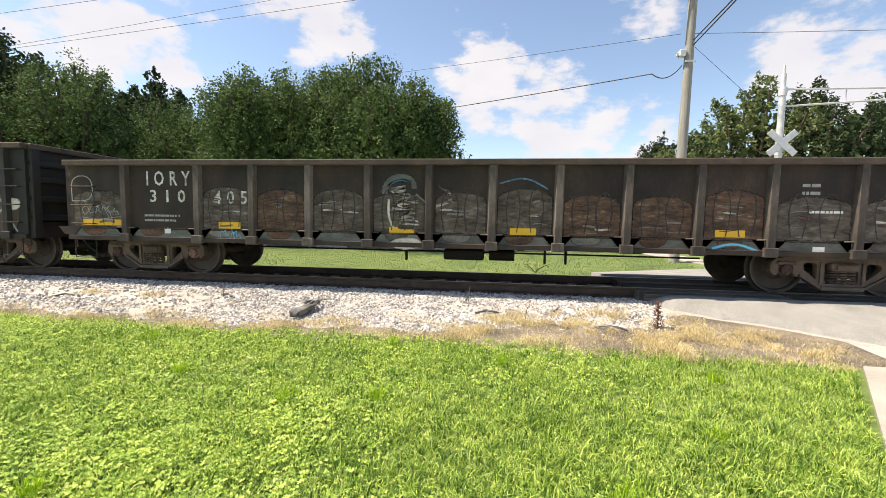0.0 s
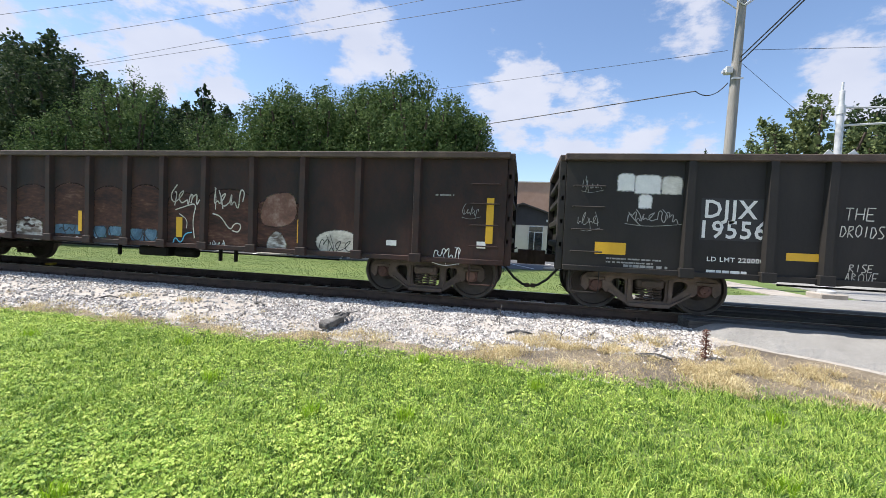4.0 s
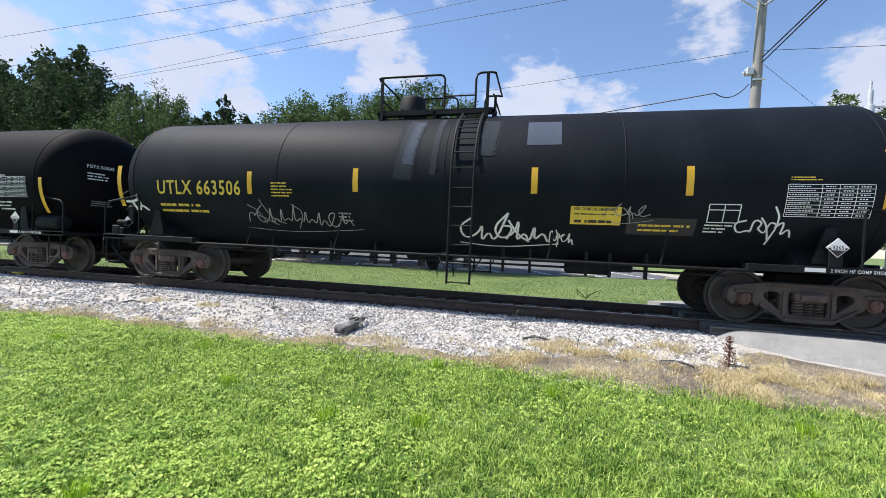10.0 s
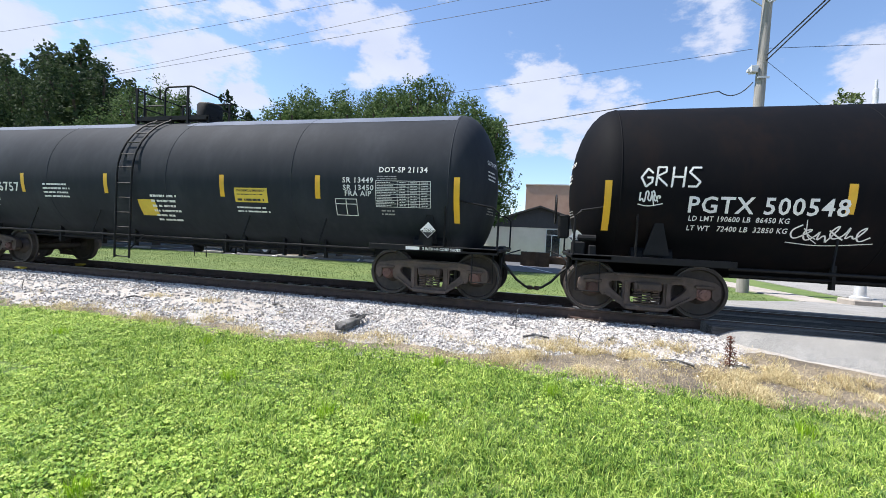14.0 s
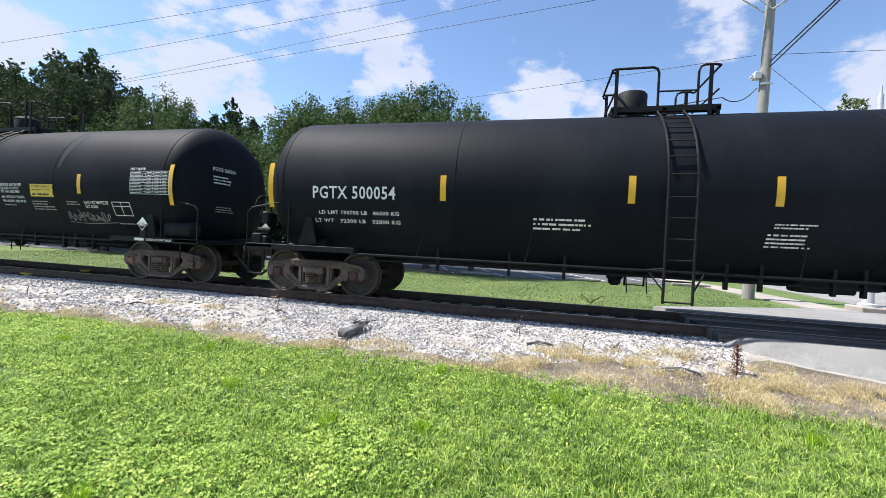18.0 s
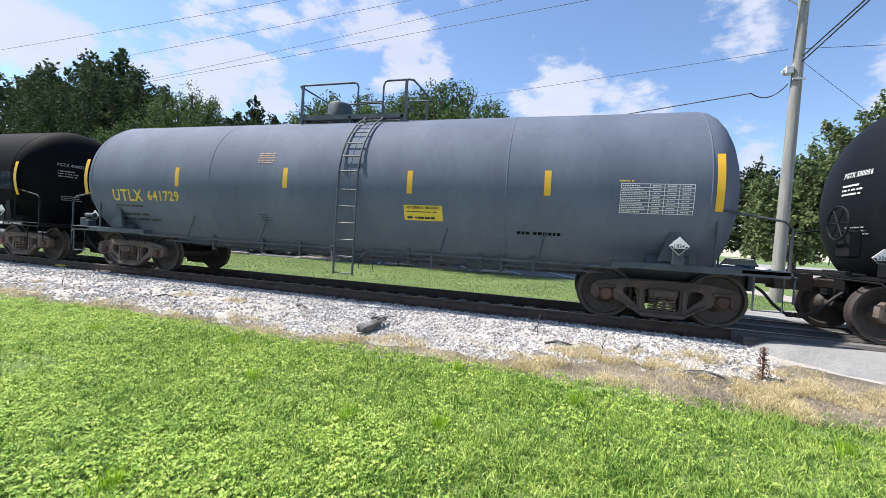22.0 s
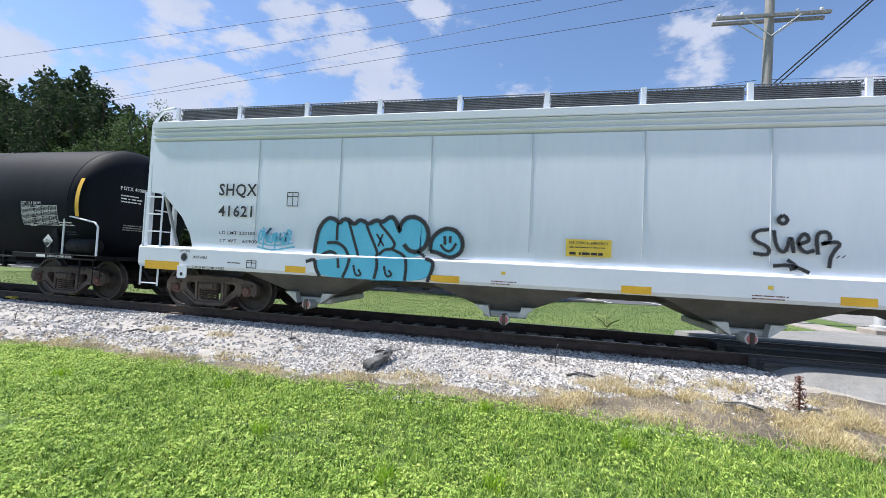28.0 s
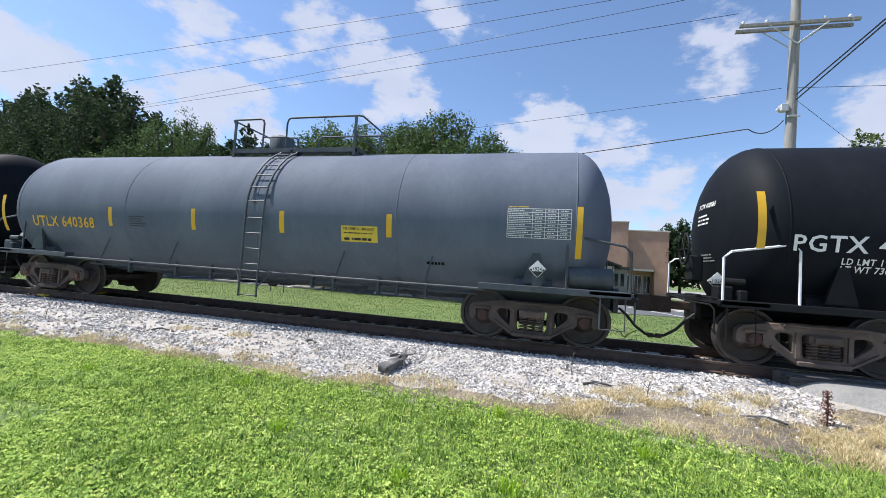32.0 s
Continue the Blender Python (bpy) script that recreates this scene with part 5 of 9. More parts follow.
def coupler(car, end, s, mat):
    """Draft sill end, coupler shank and knuckle, hanging air hose. s is -1 or 1."""
    bm = box(B(), min(s * (end - 2.1), s * (end - 0.62)), max(s * (end - 2.1), s * (end - 0.62)), -0.22, 0.22, 0.68, 1.05, 0.02)
    box(bm, s * (end - 0.68) - 0.05, s * (end - 0.68) + 0.05, -0.32, 0.32, 0.62, 1.08, 0.015)
    part("draft_sill", bm, mat, car)
    bm = box(B(), min(s * (end - 0.65), s * (end - 0.22)), max(s * (end - 0.65), s * (end - 0.22)), -0.08, 0.08, 0.76, 0.92, 0.02)
    prism(bm, [(s * (end - 0.28), -0.17), (s * (end - 0.28), 0.15), (s * (end - 0.05), 0.19), (s * (end + 0.03), 0.13), (s * (end - 0.06), 0.06), (s * (end - 0.10), -0.02), (s * (end - 0.02), -0.06), (s * (end + 0.01), -0.14), (s * (end - 0.08), -0.20)][::s], 0.70, 0.99, "xy")
    bmesh.ops.recalc_face_normals(bm, faces=bm.faces)
    part("coupler", bm, M["coupler"], car, "rusty knuckle coupler")
    pts = [(s * (end - 0.62), -0.33, 0.72), (s * (end - 0.5), -0.35, 0.62), (s * (end - 0.33), -0.33, 0.42), (s * (end - 0.15), -0.3, 0.29), (s * (end + 0.01), -0.26, 0.26)]
    h = part("air_hose", tube(B(), pts, 0.026, 7), M["rubber"], car, "black hanging air hose", smooth=60)
    part("hose_fitting", box(B(), s * (end - 0.06) - 0.05, s * (end - 0.06) + 0.05, -0.31, -0.22, 0.23, 0.31, 0.01), M["coupler"], h)
    part("uncoupling_lever", tube(B(), [(s * (end - 0.55), -1.42, 0.55), (s * (end - 0.55), -1.42, 0.88), (s * (end - 0.5), -1.38, 0.95), (s * (end - 0.5), -0.2, 0.95), (s * (end - 0.3), -0.05, 1.02)], 0.014, 6), mat, car, "bent uncoupling rod")


class Side:
    """A painted face: maps (x, z) on a flat side or round a tank to a place a little off it."""
    def __init__(self, y=None, R=None, zc=None):
        self.y, self.R, self.zc = y, R, zc

    def at(self, x, z, off):
        if self.R is None:
            return (x, self.y - off, z)
        a = (z - self.zc) / self.R
        r = self.R + off
        return (x, -r * math.cos(a), self.zc + r * math.sin(a))

    def arc(self, z):
        """The arc position of a height."""
        return z if self.R is None else self.zc + self.R * math.asin(max(-0.99, min(0.99, (z - self.zc) / self.R)))


class Head:
    """The bulging end of a tank: maps (u, z), u across the end as one reads it, to a place a little off it."""
    def __init__(self, end, s, R, zc):
        self.end, self.s, self.R, self.zc = end, s, R, zc

    def at(self, u, z, off):
        r = min(self.R * 0.99, math.hypot(u, z - self.zc))
        return (self.s * (self.end - 0.72 + 0.72 * math.sqrt(1 - (r / self.R) ** 2) + off), self.s * u, z)

    def arc(self, z):
        return z


def patch(side, x0, x1, z0, z1, off=0.004, skew=0.0, nz=None):
    bm = B()
    n = nz or (1 if side.R is None else max(2, int((z1 - z0) / 0.06)))
    rows = []
    for i in range(n + 1):
        z = z0 + (z1 - z0) * i / n
        dx = skew * (i / n - 0.5)
        rows.append([bm.verts.new(side.at(x, z, off)) for x in (x0 + dx, x1 + dx)])
    for a, b in zip(rows, rows[1:]):
        bm.faces.new((a[0], a[1], b[1], b[0]))
    return bm


FONT_CACHE = {}


def glyphs(text, size, bold=0.0, spacing=1.0):
    key = (text, size, bold, spacing)
    if key not in FONT_CACHE:
        cu = bpy.data.curves.new("lettering", "FONT")
        cu.body, cu.size, cu.offset, cu.space_character, cu.resolution_u = text, size, bold, spacing, 2
        ob = bpy.data.objects.new("lettering", cu)
        scene.collection.objects.link(ob)
        me = ob.to_mesh()
        vs = [tuple(v.co[:2]) for v in me.vertices]
        fs = [tuple(p.vertices) for p in me.polygons]
        ob.to_mesh_clear()
        bpy.data.objects.remove(ob)
        bpy.data.curves.remove(cu)
        FONT_CACHE[key] = (vs, fs)
    return FONT_CACHE[key]


def lettering(side, text, x, z, size, width=None, off=0.006, bold=0.024, spacing=1.1):
    """Text whose lower left corner stands at x, z; cap height is size; stretched to the width if one is given."""
    vs, fs = glyphs(text, size / 0.69, bold * size, spacing)
    xs = [v[0] for v in vs]
    x0, w = min(xs), max(xs) - min(xs)
    k = (width / w) if width else 1.0
    z = side.arc(z)
    bm = B()
    bv = [bm.verts.new(side.at(x + (v[0] - x0) * k, z + v[1], off + (0.004 if side.R else 0))) for v in vs]
    for f in fs:
        try:
            bm.faces.new([bv[i] for i in f])
        except ValueError:
            pass
    return bm


def bars(side, x, z, w, h, rows, off=0.005, seed=1, cover=0.85):
    """Lines too small to read: one bar for each word."""
    r = random.Random(seed)
    bm = B()
    z = side.arc(z)
    for i in range(rows):
        zz = z + h - (i + 1) * h / rows
        hh = h / rows * 0.42
        u = 0.0
        lim = w * r.uniform(cover - 0.2, 1.0)
        while u < lim:
            lw = min(lim - u, hh * r.uniform(0.7, 1.3) * (1 if rows < 2 and h > 0.12 else r.choice((1, 2, 3))))
            if lw > hh * 0.6:
                v = [bm.verts.new(side.at(x + a, b, off)) for a, b in ((u, zz), (u + lw, zz), (u + lw, zz + hh), (u, zz + hh))]
                bm.faces.new(v)
            u += lw + hh * (0.35 if r.random() < 0.75 else 1.1)
    return bm


def stroke(side, pts, width, off=0.007, closed=False, bm=None):
    """A spray-can line: a ribbon along points (x, z)."""
    bm = bm or B()
    P = [Vector(p) for p in pts]
    # round the line off
    for _ in range(2):
        Q = []
        m = len(P)
        for i in range(m - (0 if closed else 1)):
            a, b = P[i], P[(i + 1) % m]
            Q += [a.lerp(b, 0.25), a.lerp(b, 0.75)]
        P = Q if closed else [P[0]] + Q + [P[-1]]
    m = len(P)
    soft = bm.verts.layers.float.get("soft") or bm.verts.layers.float.new("soft")
    rows = []
    for i in range(m):
        a = P[i - 1] if (i or closed) else P[i]
        b = P[(i + 1) % m] if (i < m - 1 or closed) else P[i]
        d = (b - a)
        d = d.normalized() if d.length > 1e-6 else Vector((1, 0))
        nrm = Vector((-d.y, d.x)) * width / 2
        row = []
        for k, f in ((1.5, 0.0), (0.6, 1.0), (-0.6, 1.0), (-1.5, 0.0)):
            v = bm.verts.new(side.at(*(P[i] + nrm * k), off))
            v[soft] = f
            row.append(v)
        rows.append(row)
    for i in range(m if closed else m - 1):
        a, b = rows[i], rows[(i + 1) % m]
        for k in range(3):
            bm.faces.new((a[k], a[k + 1], b[k + 1], b[k]))
    return bm


def blob(side, pts, off=0.005):
    """A filled spray-painted shape with a rounded outline."""
    P = [Vector(p) for p in pts]
    for _ in range(2):
        P = [q for i in range(len(P)) for q in (P[i].lerp(P[(i + 1) % len(P)], 0.25), P[i].lerp(P[(i + 1) % len(P)], 0.75))]
    bm = B()
    soft = bm.verts.layers.float.new("soft")
    if side.R is None:
        # the outer rim fades out like overspray
        mid = sum(P, Vector((0, 0))) / len(P)
        rim = []
        for p in P:
            v = bm.verts.new(side.at(*(p + (p - mid).normalized() * 0.035), off))
            rim.append(v)
        core = []
        for p in P:
            v = bm.verts.new(side.at(*(p - (p - mid).normalized() * 0.012), off))
            v[soft] = 1.0
            core.append(v)
        for i in range(len(P)):
            j = (i + 1) % len(P)
            bm.faces.new((core[i], core[j], rim[j], rim[i]))
        bmesh.ops.triangulate(bm, faces=[bm.faces.new(core)])
        return bm
    # round a tank: thin level strips that follow the curve
    lo, hi = min(p.y for p in P), max(p.y for p in P)
    n = max(3, int((hi - lo) / 0.05))
    last = None
    for i in range(n + 1):
        z = lo + 0.001 + (hi - lo - 0.002) * i / n
        cut = [a.x + (b.x - a.x) * (z - a.y) / (b.y - a.y) for a, b in zip(P, P[1:] + P[:1]) if (a.y - z) * (b.y - z) < 0]
        if len(cut) < 2:
            continue
        row = [bm.verts.new(side.at(x, z, off)) for x in (min(cut), max(cut))]
        for v in row:
            v[soft] = 1.0
        if last:
            bm.faces.new((last[0], last[1], row[1], row[0]))
        last = row
    return bm


def scrawl(side, x, z, w, h, seed, width=0.022, n=None, off=0.007):
    """A tag that spells nothing: overlapping sprayed loops, hooks and zigzags with a long flourish."""
    r = random.Random(seed)
    bm = B()
    width = width * 0.72
    n = n or max(4, min(9, round(w / max(0.05, h) * 2.2)))
    pts, u = [], 0.0
    for i in range(n):
        # one running line that climbs, hooks back and dives
        lean = r.uniform(0.05, 0.3) * w / n
        lo, hi = r.uniform(0.0, 0.25), r.uniform(0.6, 1.0)
        kind = r.randrange(3)
        if kind == 0:
            pts += [(u, lo), (u + lean, hi), (u + w / n * 0.7, hi * 0.85), (u + w / n * 0.45, 0.4)]
        elif kind == 1:
            pts += [(u + w / n * 0.6, hi), (u - w / n * 0.25, 0.55), (u + w / n * 0.1, lo), (u + w / n * 0.9, 0.35)]
        else:
            pts += [(u + lean, hi), (u, lo), (u + w / n * 0.5, 0.45), (u + w / n * 0.75, lo)]
        u += w / n
    k = 3 * n // 2
    for i, line in enumerate((pts[:k * 4 // 3], pts[k * 4 // 3 - 1:])):
        if len(line) > 2:
            stroke(side, [(x + a, z + h * b) for a, b in line], width, off + 0.0006 * i, False, bm)
    for i in range(max(2, n // 2)):
        a = r.uniform(0, 0.8) * w
        stroke(side, [(x + a, z + h * r.uniform(0.5, 1.1)), (x + a + w * r.uniform(0.03, 0.15), z + h * r.uniform(0.3, 0.7)), (x + a + w * r.uniform(0.0, 0.25), z + h * r.uniform(-0.15, 0.2))], width * r.uniform(0.6, 1.0), off + 0.002 + 0.0004 * i, False, bm)
    if r.random() < 0.7:
        stroke(side, [(x - w * 0.05, z - h * 0.02), (x + w * 0.4, z - h * 0.18), (x + w * 1.05, z + h * 0.05)], width * 0.7, off, False, bm)
    return bm


LETTERS = dict(A="00 24 40,12 32", E="44 04 02 00 40,02 32", H="04 00,44 40,02 42", K="04 00,44 02 40", L="04 00 40", O="24 03 01 20 41 43 24", S="44 14 03 22 41 30 00", T="04 44,24 20", D="00 04 24 42 20 00", R="00 04 34 33 02 40", I="24 20", V="04 20 44", B="00 04 33 02 31 00", G="43 24 02 20 41 42 22")
LETTERS["."] = "21 32"


def hand(side, text, x, z, h, w, width):
    """Words sprayed by hand: each letter a few joined lines, a little uneven."""
    r = random.Random(len(text) * 7)
    bm = B()
    step = w / len(text)
    for i, ch in enumerate(text):
        u, dz, k = x + i * step, r.uniform(-0.06, 0.06) * h, r.uniform(0.85, 1.1)
        for j, line in enumerate(LETTERS[ch].split(",")):
            stroke(side, [(u + int(p[0]) / 4 * step * 0.72 + 0.02 * int(p[1]) * h, z + dz + int(p[1]) / 4 * h * k) for p in line.split() for _ in (0, 1)], width, 0.0075 + 0.0006 * (i % 3) + 0.0004 * j, False, bm)
    return bm


def grid_table(side, x, z, w, h, off=0.006, rows=8, seed=3):
    """The ruled test-date panel: frame, rules and small words."""
    z = side.arc(z)
    bm = B()
    t = 0.009

    def rect(x0, x1, z0, z1):
        n = max(1, int((z1 - z0) / 0.08))
        for i in range(n):
            a, b = z0 + (z1 - z0) * i / n, z0 + (z1 - z0) * (i + 1) / n
            bm.faces.new([bm.verts.new(side.at(p, q, off)) for p, q in ((x0, a), (x1, a), (x1, b), (x0, b))])
    for u in (0, 0.4, 0.6, 0.8, 1.0):
        rect(x + u * w - t / 2, x + u * w + t / 2, z, z + h)
    for i in range(rows + 1):
        rect(x, x + w, z + h * i / rows - t / 2, z + h * i / rows + t / 2)
    r = random.Random(seed)
    for i in range(rows):
        for u0, u1 in ((0.02, r.uniform(0.25, 0.38)), (0.44, 0.56), (0.64, 0.76), (0.84, 0.95)):
            u = u0
            while u < u1 - 0.01:
                d = r.uniform(0.012, 0.035)
                rect(x + u * w, x + min(u + d, u1) * w, z + h * (i + 0.36) / rows, z + h * (i + 0.64) / rows)
                u += d + 0.009
    return bm


def placard(parent, x, z, y, number, mats):
    """A hazard diamond on a plate stand."""
    d = 0.135
    bm = prism(B(), [(x - d * 1.08, z), (x, z - d * 1.08), (x + d * 1.08, z), (x, z + d * 1.08)], y - 0.012, y)
    p = part("placard", bm, M["white"], parent, "white and black diamond hazard placard with a number")
    flat = Side(y=y - 0.012)
    bm = B()
    bm.faces.new([bm.verts.new(flat.at(a, b, 0.003)) for a, b in ((x - d, z - 0.002), (x, z - d), (x + d, z - 0.002))])
    part("lower_half", bm, M["ink"], p, "black lower half")
    part("number_panel", patch(flat, x - 0.085, x + 0.085, z - 0.038, z + 0.042, 0.005), M["white"], p)
    part("number", lettering(flat, number, x - 0.072, z - 0.026, 0.055, 0.144, 0.007), M["ink"], p)


def hoop(bm, pts, r=0.02):
    return tube(bm, pts, r, 6)


def tank_car(c, L, mat, trim, spec):
    """A tank car. spec: marks and fittings of this one."""
    R, zc = spec.get("R", 1.50), spec.get("zc", 2.33)
    car = thing("tank_car", spec["label"], "tank car", group="freight train")
    CARS.append((car, c))
    e = L / 2
    tl, tr = (e - 0.75 + q for q in spec.get("ends", (0, 0)))
    te = min(tl, tr)
    trucks = spec.get("trucks", (2.04 - e, e - 2.04))
    running_gear(car, trucks)
    # rounded heads, straight shell between them
    head = [(0.72 * math.sin(t) - 0.72, max(0.03, R * math.cos(t))) for t in [math.pi / 2 * k / 9 for k in range(10)]]
    prof = [(-x - tl, r) for x, r in head[::-1]] + [(x + tr, r) for x, r in head]
    tank = part("tank", revolve(B(), prof, "x", 96, (0, 0, zc)), mat, car, spec.get("tank_label", ""), smooth=50)
    side = Side(R=R, zc=zc)
    for sx in spec.get("seams", (-tl + 0.72, -3.2, 0.3, 3.4, tr - 0.72)):
        bm = B()
        revolve(bm, [(sx - 0.012, R + 0.0), (sx - 0.008, R + 0.006), (sx + 0.008, R + 0.006), (sx + 0.012, R + 0.0)], "x", 72, (0, 0, zc), caps=False)
        part("seam", bm, mat, tank, smooth=60)
    # saddles and platforms over the trucks
    for s in (-1, 1):
        bx = trucks[(s + 1) // 2]
        bm = prism(B(), [(-1.25, 1.02), (1.25, 1.02), (1.22, 1.14), (1.0, 1.30), (-1.0, 1.30), (-1.22, 1.14)], bx - 0.32, bx + 0.32, "yz")
        part("bolster_saddle", bm, trim, car, "saddle under the tank")
        bm = prism(B(), [(bx - 0.18, 1.08), (bx + 0.22, 1.08), (bx + 0.10, 1.62), (bx - 0.02, 1.62)], -1.42, -1.36)
        part("saddle_gusset", bm, trim, car)
        x0, x1 = sorted((s * (e - 3.1), s * (e - 0.62)))
        for y in (-1.38, 1.38):
            sill = part("side_sill", box(B(), x0, x1, y - 0.1, y + 0.1, 0.93, 1.04, 0.008), trim, car, "short side sill over the truck")
            if y < 0 and s > 0 and mat in (M["tank_black"], M["tank_rust"], M["tank_char"]):
                flat = Side(y=-1.48)
                part("sign_panel", patch(flat, x0 + 0.75, x0 + 1.02, 0.955, 1.015, 0.004), M["white"], sill, "white panel")
                part("lettering", lettering(flat, "2 INCH HF COMP SHOES", x0 + 1.08, 0.96, 0.05, 0.72), M["white"], sill, "white stencilled lettering")
        x0, x1 = sorted((s * (e - 1.25), s * (e - 0.60)))
        bm = box(B(), x0, x1, -1.48, 1.48, 0.97, 1.02)
        part("end_platform", bm, trim, car, "steel end platform")
        coupler(car, e, s, trim)
        # corner handrails
        for y in (-1.46, 1.46):
            pts = [(s * (e - 1.62), y, 1.02), (s * (e - 1.62), y, 1.82), (s * (e - 1.55), y, 1.92), (s * (e - 0.74), y, 1.78), (s * (e - 0.64), y, 1.68), (s * (e - 0.64), y, 0.98)]
            part("handrail", hoop(B(), pts, 0.02), M[spec["rail_mat"]] if "rail_mat" in spec else trim, car, spec.get("rail_label", "bent corner handrail"), smooth=60)
        # step under the corner
        bm = tube(B(), [(s * (e - 0.70), -1.46, 0.95), (s * (e - 0.70), -1.46, 0.42), (s * (e - 1.08), -1.46, 0.42), (s * (e - 1.08), -1.46, 0.95)], 0.016, 6)
        part("sill_step", bm, trim, car)
        placard(car, bx + 0.07, spec.get("placard", 1.33), -R - 0.03, spec.get("un", "1824"), None) if s > 0 else placard(car, s * (e - 0.72), 1.32, -1.0, spec.get("un", "1824"), None)
        if s > 0:
            part("placard_bracket", box(B(), bx - 0.01, bx + 0.15, -R - 0.02, -R + 0.02, 1.04, 1.42), trim, car)
    if spec.get("reservoir"):
        rs = spec["reservoir"]
        bm = revolve(B(), [(e - 1.62, 0.05), (e - 1.6, 0.16), (e - 1.56, 0.185), (e - 0.92, 0.185), (e - 0.88, 0.16), (e - 0.86, 0.05)], "x", 20, (0, -1.27, 1.23))
        r = part("air_reservoir", bm, trim, car, "painted cylindrical air reservoir", smooth=40)
        part("strap", revolve(B(), [(e - 1.26, 0.19), (e - 1.22, 0.19)], "x", 20, (0, -1.27, 1.23)), trim, r)
    # brake wheel and housing on the left end
    bx = -(e - 0.52)
    bm = box(B(), bx - 0.12, bx + 0.08, -0.75, -0.45, 1.3, 1.75, 0.03)
    part("brake_housing", bm, trim, car, "hand brake housing")
    ring = [(bx - 0.18, -0.6 + 0.27 * math.cos(k * math.pi / 10), 1.85 + 0.27 * math.sin(k * math.pi / 10)) for k in range(20)]
    bm = tube(B(), ring, 0.018, 6, True)
    for k in range(3):
        a = k * math.pi / 3
        tube(bm, [(bx - 0.18, -0.6 - 0.27 * math.cos(a), 1.85 - 0.27 * math.sin(a)), (bx - 0.18, -0.6 + 0.27 * math.cos(a), 1.85 + 0.27 * math.sin(a))], 0.012, 5)
    part("brake_wheel", bm, trim, car, "hand brake wheel")
    bm = box(B(), bx + 0.1, bx + 0.32, -1.3, -1.05, 1.02, 1.25, 0.02)
    revolve(bm, [(0, 0.06), (0.3, 0.06)], "x", 10, (bx + 0.2, -1.2, 1.32))
    box(bm, bx + 0.38, bx + 0.5, -1.35, -1.15, 1.02, 1.2, 0.02)
    part("brake_valve", bm, trim, car, "cluster of brake valves")
    # side pipe rails with brackets
    for y in (-1.44, 1.44):
        part("side_rail", tube(B(), [(-(e - 3.0), y, 0.925), (e - 3.0, y, 0.925)], 0.026, 8), trim, car, "long low side rail", smooth=60)
    part("brake_pipe", tube(B(), [(-(e - 3.2), -0.95, 0.80), (e - 3.2, -0.95, 0.80)], 0.022, 6), trim, car, "brake pipe under the tank")
    for x in spec.get("hangers", (-3.6, -2.2, 1.4, 1.9, 2.9, 3.9, -1.2, 3.3)):
        part("pipe_hanger", box(B(), x - 0.025, x + 0.025, -0.99, -0.9, 0.66, 1.1), trim, car)
    for x in (-3.9, -1.9, 2.2, 4.0):
        part("rail_bracket", tube(B(), [(x, -1.44, 0.925), (x + 0.12, -1.33, 1.62 - 0.1)], 0.017, 5), trim, car)
    # bottom outlet
    ox = spec.get("outlet", -0.2)
    bm = revolve(B(), [(0.55, 0.07), (0.6, 0.12), (0.66, 0.12), (0.7, 0.16), (0.82, 0.16), (0.86, 0.3), (0.92, 0.3)], "z", 16, (ox, -0.1, 0))
    box(bm, ox - 0.5, ox + 0.5, -0.5, 0.4, 0.78, 0.9, 0.05)
    part("bottom_outlet", bm, trim, car, "bottom outlet valve and skid", smooth=40)
    bm = box(B(), 2.55, 3.35, -0.75, -0.35, 0.68, 0.95, 0.03)
    revolve(bm, [(3.35, 0.10), (3.75, 0.10)], "x", 12, (0, -0.55, 0.84))
    part("brake_cylinder", bm, trim, car, "brake cylinder under the tank")
    for dx in (0.15, 0.5):
        part("chain", tube(B(), [(ox + dx, -0.4, 0.8), (ox + dx + 0.03, -0.4, 0.45)], 0.012, 5), trim, car)
    # ladder over the side to the top platform
    lx = spec.get("ladder", 0.0)
    lw = 0.21
    zt = zc + R
    for y_s in (-1, 1):
        lad = None
        for s in (-1, 1):
            pts = [(lx + s * lw, y_s * (R + 0.07), 0.42), (lx + s * lw, y_s * (R + 0.065), 1.4), (lx + s * lw, y_s * (R + 0.06), zc)]
            pts += [(lx + s * lw, y_s * (R + 0.06) * math.cos(a), zc + (R + 0.06) * math.sin(a)) for a in [math.radians(q) for q in (10, 20, 30, 40, 50, 58, 64)]]
            pts += [(lx + s * lw, y_s * 0.64, zt - 0.02)]
            bm = tube(B(), pts, 0.022, 6)
            if lad is None:
                lad = part("ladder", bm, trim, car, "steel side ladder", smooth=60)
            else:
                part("ladder_rail", bm, trim, lad, smooth=60)
        for k in range(6):
            z = 0.45 + k * (zc - 0.45) / 5.5
            part("rung", tube(B(), [(lx - lw, y_s * (R + 0.065), z), (lx + lw, y_s * (R + 0.065), z)], 0.014, 5), trim, lad)
        for q in (7, 18, 29, 40, 51, 61):
            a = math.radians(q)
            p = (y_s * (R + 0.06) * math.cos(a), zc + (R + 0.06) * math.sin(a))
            part("rung", tube(B(), [(lx - lw, *p), (lx + lw, *p)], 0.014, 5), trim, lad)
        for s in (-1, 1):
            part("ladder_foot", tube(B(), [(lx + s * lw, y_s * (R + 0.07), 0.98), (lx + s * (lw + 0.22), y_s * 1.46, 0.94)], 0.016, 5), trim, lad)
            part("ladder_foot", tube(B(), [(lx + s * lw, y_s * (R + 0.07), 0.62), (lx + s * (lw + 0.2), y_s * 1.46, 0.92)], 0.014, 5), trim, lad)
